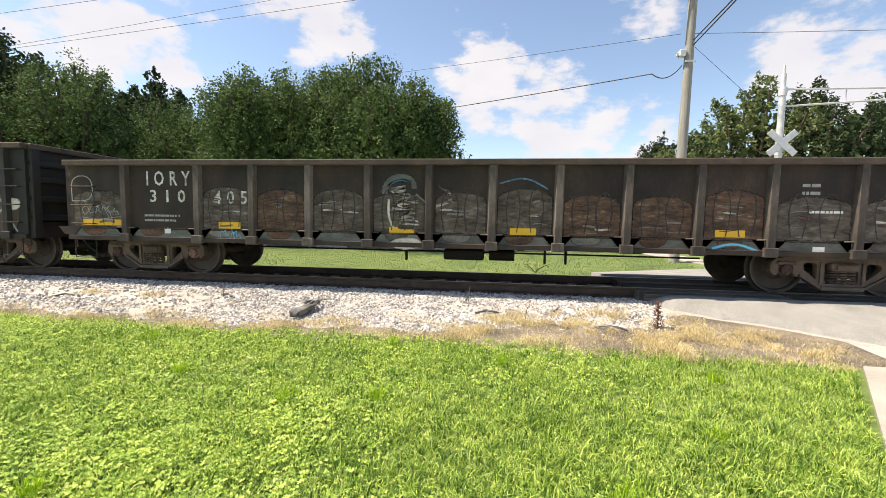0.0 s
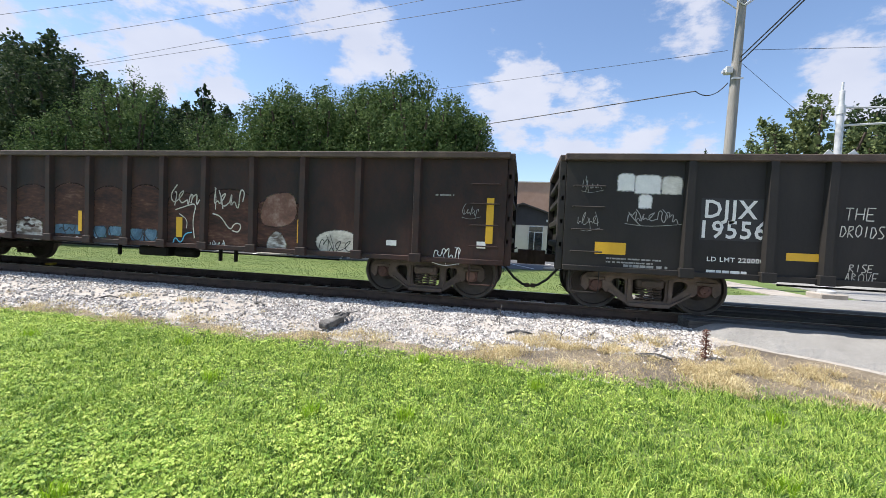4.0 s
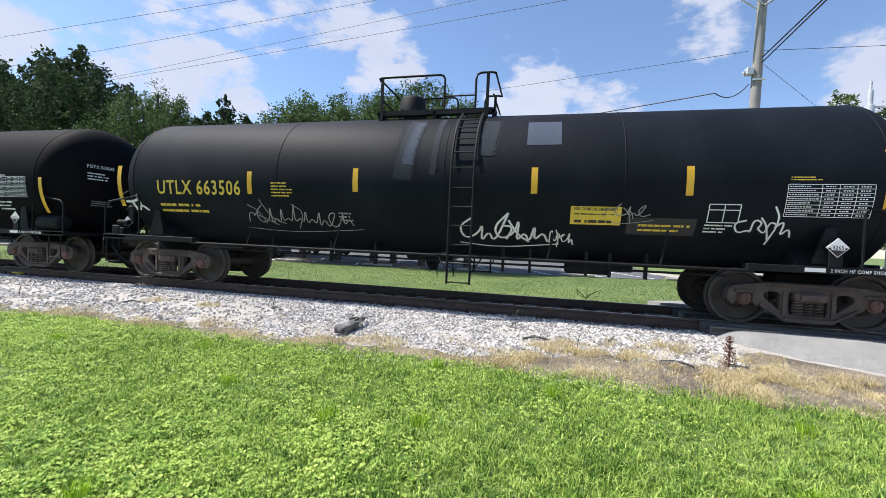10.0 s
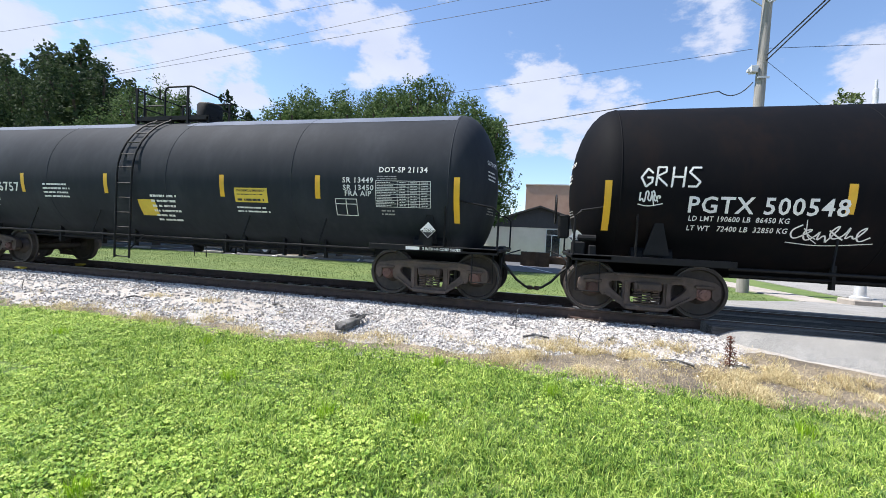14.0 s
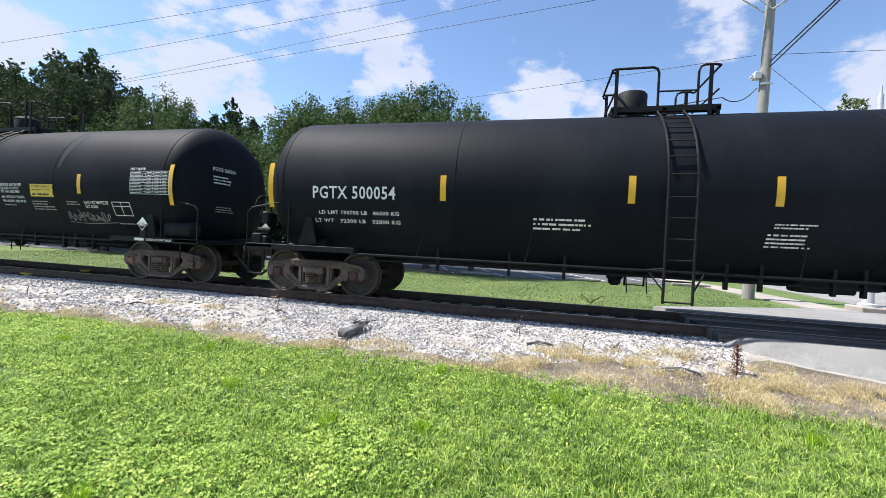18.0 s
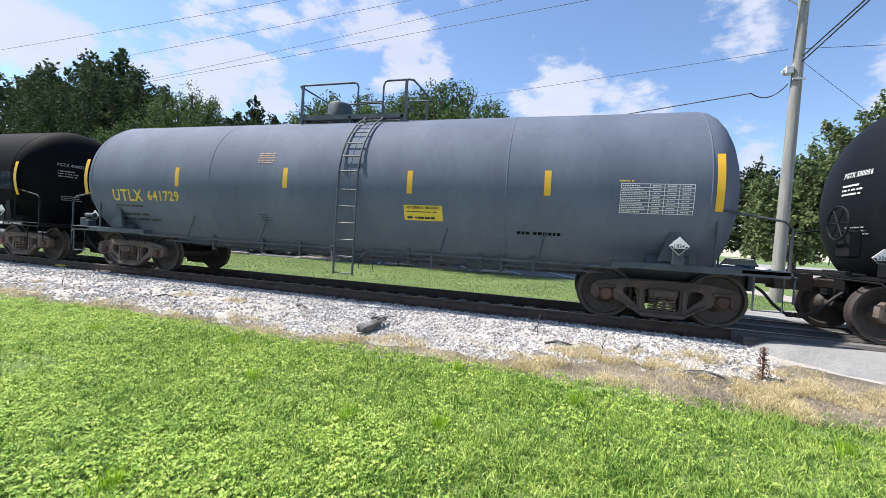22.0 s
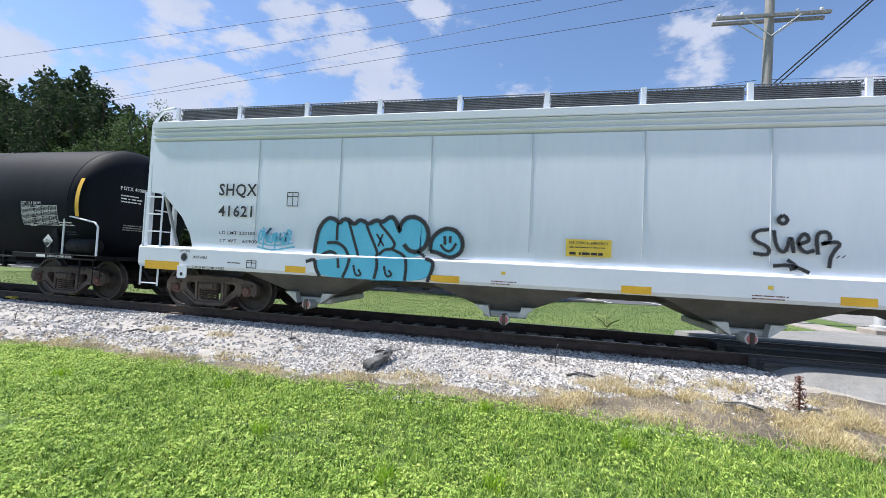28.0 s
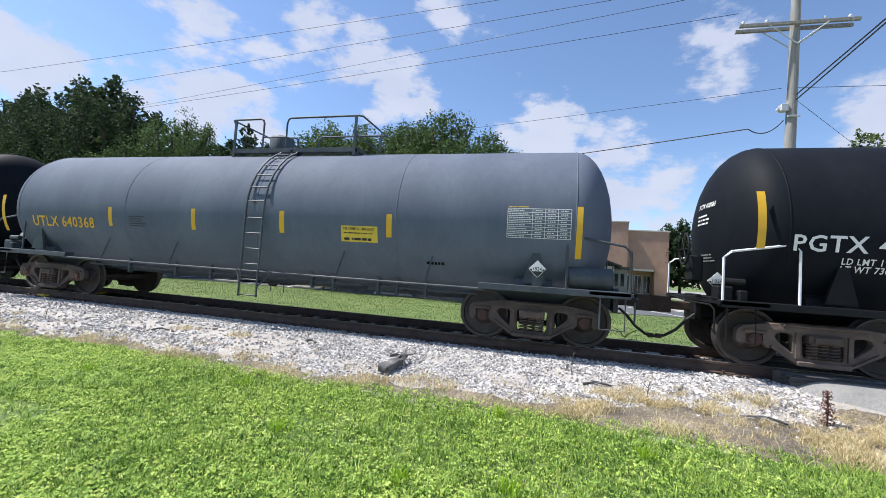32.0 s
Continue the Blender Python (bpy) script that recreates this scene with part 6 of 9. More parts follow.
    pl, pr = lx + spec.get("deck", (-0.75, 1.0))[0], lx + spec.get("deck", (-0.75, 1.0))[1]
    bm = B()
    for x in (pl + 0.04, (pl + pr) / 2, pr - 0.04):
        box(bm, x - 0.03, x + 0.03, -0.68, 0.68, zt - 0.05, zt + 0.0)
        for y in (-0.64, 0.64):
            box(bm, x - 0.03, x + 0.03, y - 0.02, y + 0.02, zc + math.sqrt(R * R - 0.62 ** 2) - 0.04, zt)
    deck = part("top_platform", bm, trim, car, "grated platform on top of the tank")
    for y in (-0.62, -0.5, -0.38, 0.38, 0.5, 0.62):
        part("deck_strip", box(B(), pl, pr, y - 0.05, y + 0.05, zt + 0.003, zt + 0.035), trim, deck)
    for y in (-0.665, 0.665):
        part("deck_edge", box(B(), pl, pr, y - 0.015, y + 0.015, zt - 0.06, zt + 0.04), trim, deck)
    mx = lx + spec.get("dome", 0.35)
    bm = revolve(B(), [(zt - 0.04, 0.27), (zt + 0.10, 0.27), (zt + 0.11, 0.29), (zt + 0.46, 0.29), (zt + 0.50, 0.26), (zt + 0.53, 0.16), (zt + 0.54, 0.05)], "z", 24, (mx, 0, 0))
    dome = part("manway", bm, trim, car, "round manway dome with a lid", smooth=40)
    for k in range(6):
        a = k * math.pi / 3
        part("eye_bolt", revolve(B(), [(zt + 0.04, 0.022), (zt + 0.2, 0.022)], "z", 6, (mx + 0.31 * math.cos(a), 0.31 * math.sin(a), 0)), trim, dome)
    vx = lx + spec.get("valve", -0.9)
    part("safety_valve", revolve(B(), [(zt - 0.03, 0.05), (zt + 0.05, 0.05), (zt + 0.06, 0.075), (zt + 0.13, 0.075), (zt + 0.15, 0.03)], "z", 12, (vx, 0, 0)), trim, car, "small safety valve")
    # guard hoops at both ends of the platform
    zh = zt + 0.74
    a0, a1, b0, b1, _ = spec.get("rails", (pl + 0.03, lx - 0.52, lx + 0.10, lx + 0.28, pr + 0.45))
    for y_s in (-1, 1):
        y = y_s * 0.66
        zs = zc + math.sqrt(R * R - 0.66 ** 2)
        # the hoop starts in a small crook before its flat post
        a = [(a0 + 0.02, y, zh - 0.09), (a0 - 0.06, y, zh - 0.06), (a0 - 0.08, y, zh - 0.02), (a0 - 0.03, y, zh), (a1 - 0.10, y, zh), (a1 - 0.03, y, zh - 0.03), (a1, y, zh - 0.10), (a1, y, zt)]
        g = part("guard_rail", hoop(B(), a, 0.022), trim, car, "bent guard rail", smooth=60)
        part("post", box(B(), a0 - 0.03, a0 + 0.03, y - 0.03, y - 0.005, zs, zh - 0.01), trim, g)
        b = [(b1 + 0.15, y, zh - 0.02), (b1 + 0.06, y, zh), (b0 + 0.10, y, zh), (b0 + 0.03, y, zh - 0.03), (b0, y, zh - 0.12), (b0, y, zt)]
        g = part("guard_rail", hoop(B(), b, 0.022), trim, car, "bent guard rail", smooth=60)
        part("post", box(B(), b1 - 0.03, b1 + 0.03, y - 0.03, y - 0.005, zs, zh - 0.01), trim, g)
        part("brace", tube(B(), [(a1, y, zt + 0.3), (b0, y, zt + 0.3)], 0.016, 5), trim, g)
        if "sleeve" in spec:
            part("sleeve", tube(B(), [(b0, y, zt + 0.18), (b0, y, zh - 0.12), (b0 + 0.02, y, zh - 0.04), (b0 + 0.08, y, zh), (b0 + 0.2, y, zh)], 0.03, 6), M[spec["sleeve"]], g, "white painted grab section", smooth=60)
    # level rails join the near and the far hoops
    for x in (a0 - 0.07, b1 + 0.15):
        part("cross_rail", tube(B(), [(x, -0.66, zh - 0.02), (x, 0.66, zh - 0.02)], 0.02, 6), trim, car)
    for x in (pl + 0.05, pr - 0.05):
        part("cross_rail", tube(B(), [(x, -0.66, zt + 0.3), (x, 0.66, zt + 0.3)], 0.018, 6), trim, car)
    # marks
    for x, z0, z1 in spec.get("stripes", ()):
        part("reflector_stripe", patch(side, x - 0.055, x + 0.055, side.arc(z0), side.arc(z1), 0.004), M["yellow"], tank, "yellow reflective stripe")
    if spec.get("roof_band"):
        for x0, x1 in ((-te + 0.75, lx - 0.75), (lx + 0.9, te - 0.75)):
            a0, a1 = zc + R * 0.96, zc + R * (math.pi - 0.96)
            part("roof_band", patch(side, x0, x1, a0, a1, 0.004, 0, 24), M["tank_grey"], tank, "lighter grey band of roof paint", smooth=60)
    marks(tank, side, spec.get("marks", ()))
    # the car's number and capacity again on both ends
    if "head" in spec:
        txt, col = spec["head"]
        for s, end in ((-1, tl), (1, tr)):
            face = Head(end, s, R, zc)
            u = -0.05 if s < 0 else -0.8
            part("lettering", lettering(face, txt, u, zc + 0.42, 0.085, 0.6, 0.012), M[col], tank, "stencilled lettering")
            tagged(part("small_print", bars(face, u, zc + 0.12, 0.46, 0.22, 3, 0.012, 9), M[col], tank), "lines of small print", kind="stuff")
            tagged(part("small_print", bars(face, u + 0.1, zc - 0.55, 0.5, 0.16, 3, 0.012, 11), M["dim_white"], tank), "lines of small print", kind="stuff")
    return car


def marks(parent, side, items):
    """Painted marks from a table: kind, then its numbers."""
    for it in items:
        k = it[0]
        if k == "text":
            _, txt, x, z, h, w, col = it
            part("lettering", lettering(side, txt, x, z, h, w), M[col], parent, "stencilled lettering")
        elif k == "bars":
            _, x, z, w, h, n, col = it
            tagged(part("small_print", bars(side, x, z, w, h, n, seed=int(abs(x) * 100) + n), M[col], parent), "lines of small print", kind="stuff")
        elif k == "table":
            _, x, z, w, h, col = it
            part("test_table", grid_table(side, x, z, w, h), M[col], parent, "ruled white test-date table")
        elif k == "plate":
            _, x, z, w, h, col = it[:6]
            part("sign_panel", patch(side, x, x + w, side.arc(z), side.arc(z) + h, it[6] if len(it) > 6 else 0.004), M[col], parent, "painted panel")
        elif k == "emergency":
            _, x, z, w, h = it
            p = part("emergency_sign", patch(side, x, x + w, side.arc(z), side.arc(z) + h, 0.005), M["yellow_text"], parent, "yellow emergency sign with black print")
            za = side.arc(z)
            part("lettering", lettering(side, "FOR CHEMICAL EMERGENCY", x + w * 0.07, z + h * 0.72, h * 0.15, w * 0.86, 0.008), M["ink"], p)
            for q, hh, sd in ((0.5, 0.16, 5), (0.1, 0.36, 6)):
                tagged(part("small_print", bars(side, x + w * 0.08, z + h * q, w * 0.84, h * hh, 1, 0.008, sd, 1.0), M["ink"], p), "black print", kind="stuff")
        elif k == "tag":
            _, x, z, w, h, seed, col, wd = it
            part("graffiti", scrawl(side, x, side.arc(z), w, h, seed, wd), spray(col), parent, "sprayed scrawl")
        elif k == "stroke":
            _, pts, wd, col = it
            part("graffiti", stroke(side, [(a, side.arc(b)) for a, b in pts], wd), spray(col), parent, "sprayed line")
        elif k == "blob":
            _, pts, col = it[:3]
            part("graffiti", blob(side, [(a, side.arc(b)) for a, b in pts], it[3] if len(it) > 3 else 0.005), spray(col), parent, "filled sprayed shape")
        elif k == "hand":
            _, txt, x, z, h, w, col, wd = it
            part("graffiti", hand(side, txt, x, side.arc(z), h, w, wd), spray(col), parent, "hand-sprayed letters")
        elif k == "frame":
            _, x, z, w, h, col = it
            za = side.arc(z)
            bm = B()
            for pts in (((x, za), (x + w, za)), ((x + w, za), (x + w, za + h)), ((x + w, za + h), (x, za + h)), ((x, za + h), (x, za)), ((x + w / 2, za), (x + w / 2, za + h)), ((x, za + h * 0.7), (x + w, za + h * 0.7))):
                stroke(side, pts, 0.014, 0.006, False, bm)
            tagged(part("stencil_box", bm, spray(col), parent), "ruled stencil box", kind="stuff")


def slab_points(a, b, z0, z1, top=0.0):
    """A nearly square outline; top raises the middle of its upper edge."""
    m, q = (a + b) / 2, (b - a) / 4
    return [(a, z0), (a, z0), (a, (z0 + z1) / 2), (a, z1 - 0.03), (a + 0.04, z1), (m - q, z1 + top * 0.8), (m, z1 + top), (m + q, z1 + top * 0.8), (b - 0.04, z1), (b, z1 - 0.03), (b, (z0 + z1) / 2), (b, z0), (b, z0), (m, z0)]


def faded_panels(wall, face, xs, zt):
    """Old letters panel by panel, scoured down to streaks, with thin dark arches and a pale wash along the foot."""
    r = random.Random(77)
    for i, (x0, x1) in enumerate(zip(xs, xs[1:])):
        if x1 - x0 < 0.7:
            continue
        a, b = x0 + 0.12, x1 - 0.12
        m, top = (a + b) / 2 + r.uniform(-0.06, 0.06), 1.52 + r.uniform(-0.05, 0.08)
        fill = "scratch_grey" if i in (0, 2) or r.random() < 0.25 else "scratch_brown"
        if i != 1:
            part("graffiti", blob(face, slab_points(a - 0.01, b + 0.01, 1.0, top + 0.10, 0.10), 0.0025), spray(fill), wall, "scoured spray-painted letter fill")
            # what is left of brighter paint: short level scratches
            for k in range(7):
                u, q, w = r.uniform(a + 0.05, b - 0.3), r.uniform(1.04, top + 0.08), r.uniform(0.12, 0.4)
                w = min(w, b - u)
                part("graffiti", stroke(face, [(u, q), (u + w * 0.4, q + r.uniform(-0.025, 0.035)), (u + w, q + r.uniform(-0.03, 0.03))], r.uniform(0.012, 0.045), 0.004 + 0.0004 * k), spray(r.choice(("haze_pale", "scratch_white", "haze_rust", "scratch_brown", "haze_rust", "haze_pale"))), wall, "level scratch in the old paint")
            for k in range(2):
                c, w = a + (b - a) * (0.28 + 0.44 * k), (b - a) * r.uniform(0.13, 0.2)
                part("graffiti", stroke(face, [(c - w * 0.6, 1.03), (c - w, 1.45), (c - w * 0.5, top + 0.25), (c + w * 0.5, top + 0.26), (c + w, 1.45), (c + w * 0.5, 1.03)], r.uniform(0.012, 0.022), 0.0085 + 0.001 * k), spray("ink"), wall, "thin dark sprayed arch")
        part("graffiti", blob(face, slab_points(x0 + 0.10, x1 - 0.10, 0.79, 0.95), 0.003), spray("foot_wash"), wall, "pale wash along the foot")
        if r.random() < 0.75:
            u = x0 + 0.2 + r.uniform(0, 0.15)
            v = min(x1 - 0.15, u + r.uniform(0.35, 0.55))
            part("graffiti", blob(face, [(u, 0.95), (u, 0.95), (u + 0.03, 0.86), ((u + v) / 2, 0.81), (v - 0.03, 0.86), (v, 0.95), (v, 0.95)], 0.0045), spray(r.choice(("haze_pale", "haze", "haze_pale", "haze_rust"))), wall, "half-round of worn paint")
        # dark wedge at each post foot, drawn as the shadow under the ledge
        for u in (x0, x1):
            part("gusset", prism(B(), [(u - 0.26, 0.985), (u + 0.26, 0.985), (u + 0.12, 0.82), (u - 0.12, 0.82)], -1.522, -1.50), M["gon_a"], wall, "dark ledge shadow shape at a post foot")
    part("ledge", box(B(), xs[0], xs[-1], -1.512, -1.50, 0.972, 0.985), M["gon_post"], wall, "thin weld ledge")
    for x in xs[1:-1]:
        part("tie_rod", tube(B(), [(x - 0.2, -1.545, 0.985), (x + 0.2, -1.545, 0.985)], 0.013, 5), M["gon_post"], wall)


def gondola(c, L, mat, spec):
    car = thing("gondola_car", spec["label"], "gondola car", group="freight train")
    CARS.append((car, c))
    e = L / 2
    b = e - spec.get("over", 0.5)
    half = spec["half"]
    running_gear(car, (-half, half))
    zt, z0, zf = spec["top"], 0.72, 1.05
    yo, yi = 1.50, 1.46          # the sheet; posts stand out to 1.58
    for s in (-1, 1):
        bm = box(B(), -b, b, min(s * yi, s * yo), max(s * yi, s * yo), z0 + 0.06, zt)
        wall = part("side_sheet", bm, mat, car, "steel side sheet" if s > 0 else spec.get("side_label", "steel side sheet"))
        part("top_chord", box(B(), -b - 0.04, b + 0.04, min(s * (yi - 0.06), s * 1.60), max(s * (yi - 0.06), s * 1.60), zt, zt + 0.11, 0.012), M["gon_top"], car, "worn square top chord")
        part("bottom_flange", box(B(), -b, b, min(s * yi, s * 1.55), max(s * yi, s * 1.55), z0, z0 + 0.09, 0.008), mat, car, "bottom flange")
        pm = None
        for x in spec["post_list"]:
            if pm is None:
                bm = prism(B(), [(-0.085, 0), (-0.055, -0.085), (0.055, -0.085), (0.085, 0)], z0 + 0.02, zt, "xy")
                box(bm, -0.11, 0.11, -0.10, 0.0, z0 - 0.02, z0 + 0.14, 0.01)
                pm = mesh_of(bm, M[spec.get("post_mat", "gon_post")], None, "side_post")
            part("side_post", pm, None, car, "upright side post", at=pose(x, s * 1.50, 0, 0, rng.uniform(-0.5, 0.5), 0 if s < 0 else 180))
        if s < 0:
            face = Side(y=-1.50)
            if spec.get("faded"):
                faded_panels(wall, face, [-b] + list(spec["post_list"]) + [b], zt)
            marks(wall, face, spec.get("marks", ()))
            proud = Side(y=-1.59)
            for it in spec.get("proud", ()):
                marks(wall, proud, (it,))
        # corner ladder rungs and steps
        for sx in (-1, 1):
            for z in (1.05, 1.42, 1.8, 2.15)[: 4 if zt > 2.4 else 3]:
                part("grab_iron", tube(B(), [(sx * (b - 0.12), s * 1.51, z), (sx * (b - 0.12), s * 1.58, z), (sx * (b - 0.62), s * 1.58, z), (sx * (b - 0.62), s * 1.51, z)], 0.013, 5), mat, car)
            bm = tube(B(), [(sx * (b - 0.12), s * 1.52, 0.76), (sx * (b - 0.12), s * 1.52, 0.36), (sx * (b - 0.60), s * 1.52, 0.36), (sx * (b - 0.60), s * 1.52, 0.76)], 0.016, 5)
            part("sill_step", bm, mat, car, "hanging sill step")
            bm = box(B(), sx * half - 0.5, sx * half + 0.5, min(s * 0.9, s * 1.46), max(s * 0.9, s * 1.46), 0.74, 0.9)
            part("bolster_web", bm, mat, car)
    part("floor", box(B(), -b, b, -1.46, 1.46, zf, zf + 0.08), M["gon_top"], car, "steel floor")
    part("center_sill", box(B(), -b, b, -0.35, 0.35, 0.66, zf, 0.01), mat, car)
    for x in np.linspace(-b + 2.4, b - 2.4, 6):
        part("crossbearer", prism(B(), [(-1.45, 0.80), (-0.4, 0.62), (0.4, 0.62), (1.45, 0.80), (1.45, 1.05), (-1.45, 1.05)], x - 0.06, x + 0.06, "yz"), mat, car)
    for s in (-1, 1):
        x0, x1 = sorted((s * (b - 0.05), s * b))
        end = part("end_sheet", box(B(), x0, x1, -1.46, 1.46, z0, zt), mat, car, "ribbed end sheet")
        for z in (1.15, 1.55, 1.95, 2.3)[: 4 if zt > 2.4 else 3]:
            part("end_rib", box(B(), min(s * b, s * (b + 0.10)), max(s * b, s * (b + 0.10)), -1.46, 1.46, z - 0.07, z + 0.07, 0.03), mat, end)
        for y in (-1.38, 1.38):
            part("end_post", box(B(), min(s * b, s * (b + 0.12)), max(s * b, s * (b + 0.12)), y - 0.08, y + 0.08, z0, zt, 0.01), mat, end)
        part("end_chord", box(B(), min(s * (b - 0.06), s * (b + 0.12)), max(s * (b - 0.06), s * (b + 0.12)), -1.46, 1.46, zt, zt + 0.11, 0.012), M["gon_top"], car)
        coupler(car, e, s, mat)
        for k, txt in enumerate(spec.get("end_text", ()) if s < 0 else ()):
            face = Head(b + 0.10 - 0.0, -1, 90.0, 1.7)
            part("lettering", lettering(face, txt, -0.2, 1.92 - 0.38 * k, 0.13, 0.6 + 0.1 * k, 0.008), M["dim_white"], end, "stencilled lettering")
    # brake gear low amidships
    bm = box(B(), -0.4, 0.4, -0.9, -0.5, 0.45, 0.66, 0.03)
    revolve(bm, [(0.5, 0.11), (1.0, 0.11)], "x", 12, (0, -0.7, 0.55))
    part("brake_cylinder", bm, M["black_steel"], car, "brake cylinder and valve under the floor")
    part("brake_rod", tube(B(), [(-4.5, -0.6, 0.6), (4.5, -0.6, 0.58)], 0.018, 5), M["black_steel"], car)
    for x in (1.6, 2.0, -1.2):
        part("rod_hanger", box(B(), x - 0.02, x + 0.02, -0.7, -0.62, 0.4, 0.7), M["black_steel"], car)
    return car


def hopper(c, L, spec):
    car = thing("covered_hopper_car", spec["label"], "hopper car", group="freight train")
    CARS.append((car, c))
    e = L / 2
    b = e - 0.78
    running_gear(car, (-8.42, 8.5))
    W, S, D = M["hop_white"], M["hop_sill"], M["hop_dark"]
    zs, ze, zr = 1.32, 3.52, 4.0
    # body section: nearly straight sides that lean in a little, eave ribs, arched roof
    # the lower corners are cut away over the trucks: sides end in a curve there
    def ywid(z):
        return float(np.interp(z, [zs, 1.9, 2.8, ze], [1.50, 1.545, 1.555, 1.535]))
    for s in (-1, 1):
        bm = B()
        zg = [zs, 1.6, 1.95, 2.42, 2.45, 2.9, ze]
        rows = []
        for z in zg:
            xe = float(np.interp(z, [zs, 1.6, 1.95, 2.42, 2.45, ze], [b - 1.12, b - 1.05, b - 0.85, b - 0.35, b - 0.05, b]))
            rows.append([[bm.verts.new((x, s * (ywid(z) - o), z)) for x in (-xe, -xe * 0.5, 0, xe * 0.5, xe)] for o in (0, 0.02)])
        for p, q in zip(rows, rows[1:]):
            for o in (0, 1):
                for i in range(4):
                    bm.faces.new((p[o][i], p[o][i + 1], q[o][i + 1], q[o][i]))
            for i in (0, 4):
                bm.faces.new((p[0][i], p[1][i], q[1][i], q[0][i]))
        bmesh.ops.recalc_face_normals(bm, faces=bm.faces)
        sheet = part("side_sheet", bm, W, car, "smooth light grey side sheet", smooth=30)
        for x in np.linspace(-b + 2.6, b - 2.6, 9):
            part("weld_seam", box(B(), x - 0.007, x + 0.007, min(s * 1.545, s * 1.558), max(s * 1.545, s * 1.558), 1.5, ze), M["seam"], sheet, "grimy weld seam")
        sheet_n = sheet if s < 0 else None
        if s < 0:
            marks(sheet, Side(y=-1.575), spec["marks"])
        # eave: three stacked ribs
        for za, zb, yo in ((ze, ze + 0.085, 1.565), (ze + 0.09, ze + 0.185, 1.575), (ze + 0.19, ze + 0.265, 1.585)):
            poly = [(s * 1.38, za), (s * (yo - 0.075), za), (s * yo, zb - 0.016), (s * yo, zb), (s * 1.38, zb)]
            part("eave_rib", prism(B(), poly[::s], -b, b, "yz"), W, car, "undercut eave rib")
        part("roof_edge", box(B(), -b, b, min(s * 1.42, s * 1.60), max(s * 1.42, s * 1.60), ze + 0.275, ze + 0.42, 0.012), S, car, "white roof edge")
        # side sill: a sloping upper flange and a deep lower web
        poly = [(s * 1.38, 0.92), (s * 1.56, 0.90), (s * 1.60, 0.96), (s * 1.60, 1.29), (s * 1.565, 1.34), (s * 1.40, 1.34)]
        sill = part("side_sill", prism(B(), poly[::s], -e + 0.66, e - 0.66, "yz"), S, car, "deep white side sill")
        if s < 0:
            marks(sill, Side(y=-1.60), spec["sill_marks"])
    part("end_fill", box(B(), -b, b, -1.42, 1.42, ze - 0.05, ze + 0.3), W, car)
    bm = prism(B(), [(-1.56, ze + 0.40), (-0.8, zr + 0.10), (0.8, zr + 0.10), (1.56, ze + 0.40), (1.5, ze + 0.3), (-1.5, ze + 0.3)], -b - 0.03, b + 0.03, "yz")
    bmesh.ops.recalc_face_normals(bm, faces=bm.faces)
    part("roof", bm, S, car, "low arched roof sheet")
    # dark slope sheets at the ends and between the bays
    for s in (-1, 1):
        bm = prism(B(), [(s * (b - 0.02), ze), (s * (b - 0.02), 2.5), (s * (b - 2.6), 1.1), (s * (b - 2.7), 1.1), (s * (b - 2.7), ze)][::s], -1.44, 1.44)
        # its grey carries shade as well as grime
        part("slope_sheet", bm, M["hop_end"], car, "end slope sheet")
        part("shear_plate", prism(B(), [(s * (b - 0.12), 0.98), (s * (b - 0.12), 2.42), (s * (b - 0.5), 2.30), (s * (b - 2.6), 1.16), (s * (b - 2.6), 0.98)][::s], 0.55, 0.6), W, car, "end shear plate under the slope sheet")
        for y in (-1.46, 1.46):
            part("corner_post", box(B(), s * (b + 0.07) - 0.05, s * (b + 0.07) + 0.05, y - 0.05, y + 0.05, 0.95, ze + 0.4, 0.01), W, car, "upright corner post")
            lad = None
            for z in np.arange(0.55, 3.9, 0.36):
                bm = tube(B(), [(s * (b - 0.36), y * 1.08, z), (s * (b + 0.06), y * 1.08, z)], 0.014, 5)
                if z > 2.4 and y < 0:
                    continue
                part("rung", bm, W, car)
            part("ladder_rail", tube(B(), [(s * (b - 0.38), y * 1.08, 0.5), (s * (b - 0.38), y * 1.08, 2.45)], 0.018, 6), W, car)
            part("ladder_rail", tube(B(), [(s * (b + 0.06), y * 1.08, 0.5), (s * (b + 0.06), y * 1.08, 2.45)], 0.018, 6), W, car)
            part("roof_handrail", tube(B(), [(s * (b + 0.07), y, ze + 0.1), (s * (b + 0.07), y, ze + 0.5), (s * (b - 0.12), y, zr + 0.22), (s * (b - 0.4), y, zr + 0.26)], 0.035, 6), W, car, "bent roof handrail")
        for z in np.arange(1.2, 3.8, 0.45):
            part("end_rung", tube(B(), [(s * (b + 0.10), -1.3, z), (s * (b + 0.10), -0.85, z)], 0.014, 5), W, car)
        for z in (2.62, 3.05, 3.42):
            part("end_stiffener", box(B(), min(s * (b - 0.02), s * (b + 0.05)), max(s * (b - 0.02), s * (b + 0.05)), -1.4, 1.4, z - 0.04, z + 0.04, 0.01), M["hop_end"], car, "grimy end stiffener with shade in its grey")
        for y in (-1.15, 1.15):
            part("end_brace", tube(B(), [(s * (b + 0.02), y, 2.45), (s * (b - 0.5), y, 1.0)], 0.035, 6), M["hop_end"], car, "raking end brace")
        for y in (-0.85, 0.9):
            part("end_post", box(B(), s * (b + 0.07) - 0.04, s * (b + 0.07) + 0.04, y - 0.04, y + 0.04, 0.95, ze, 0.01), W, car)
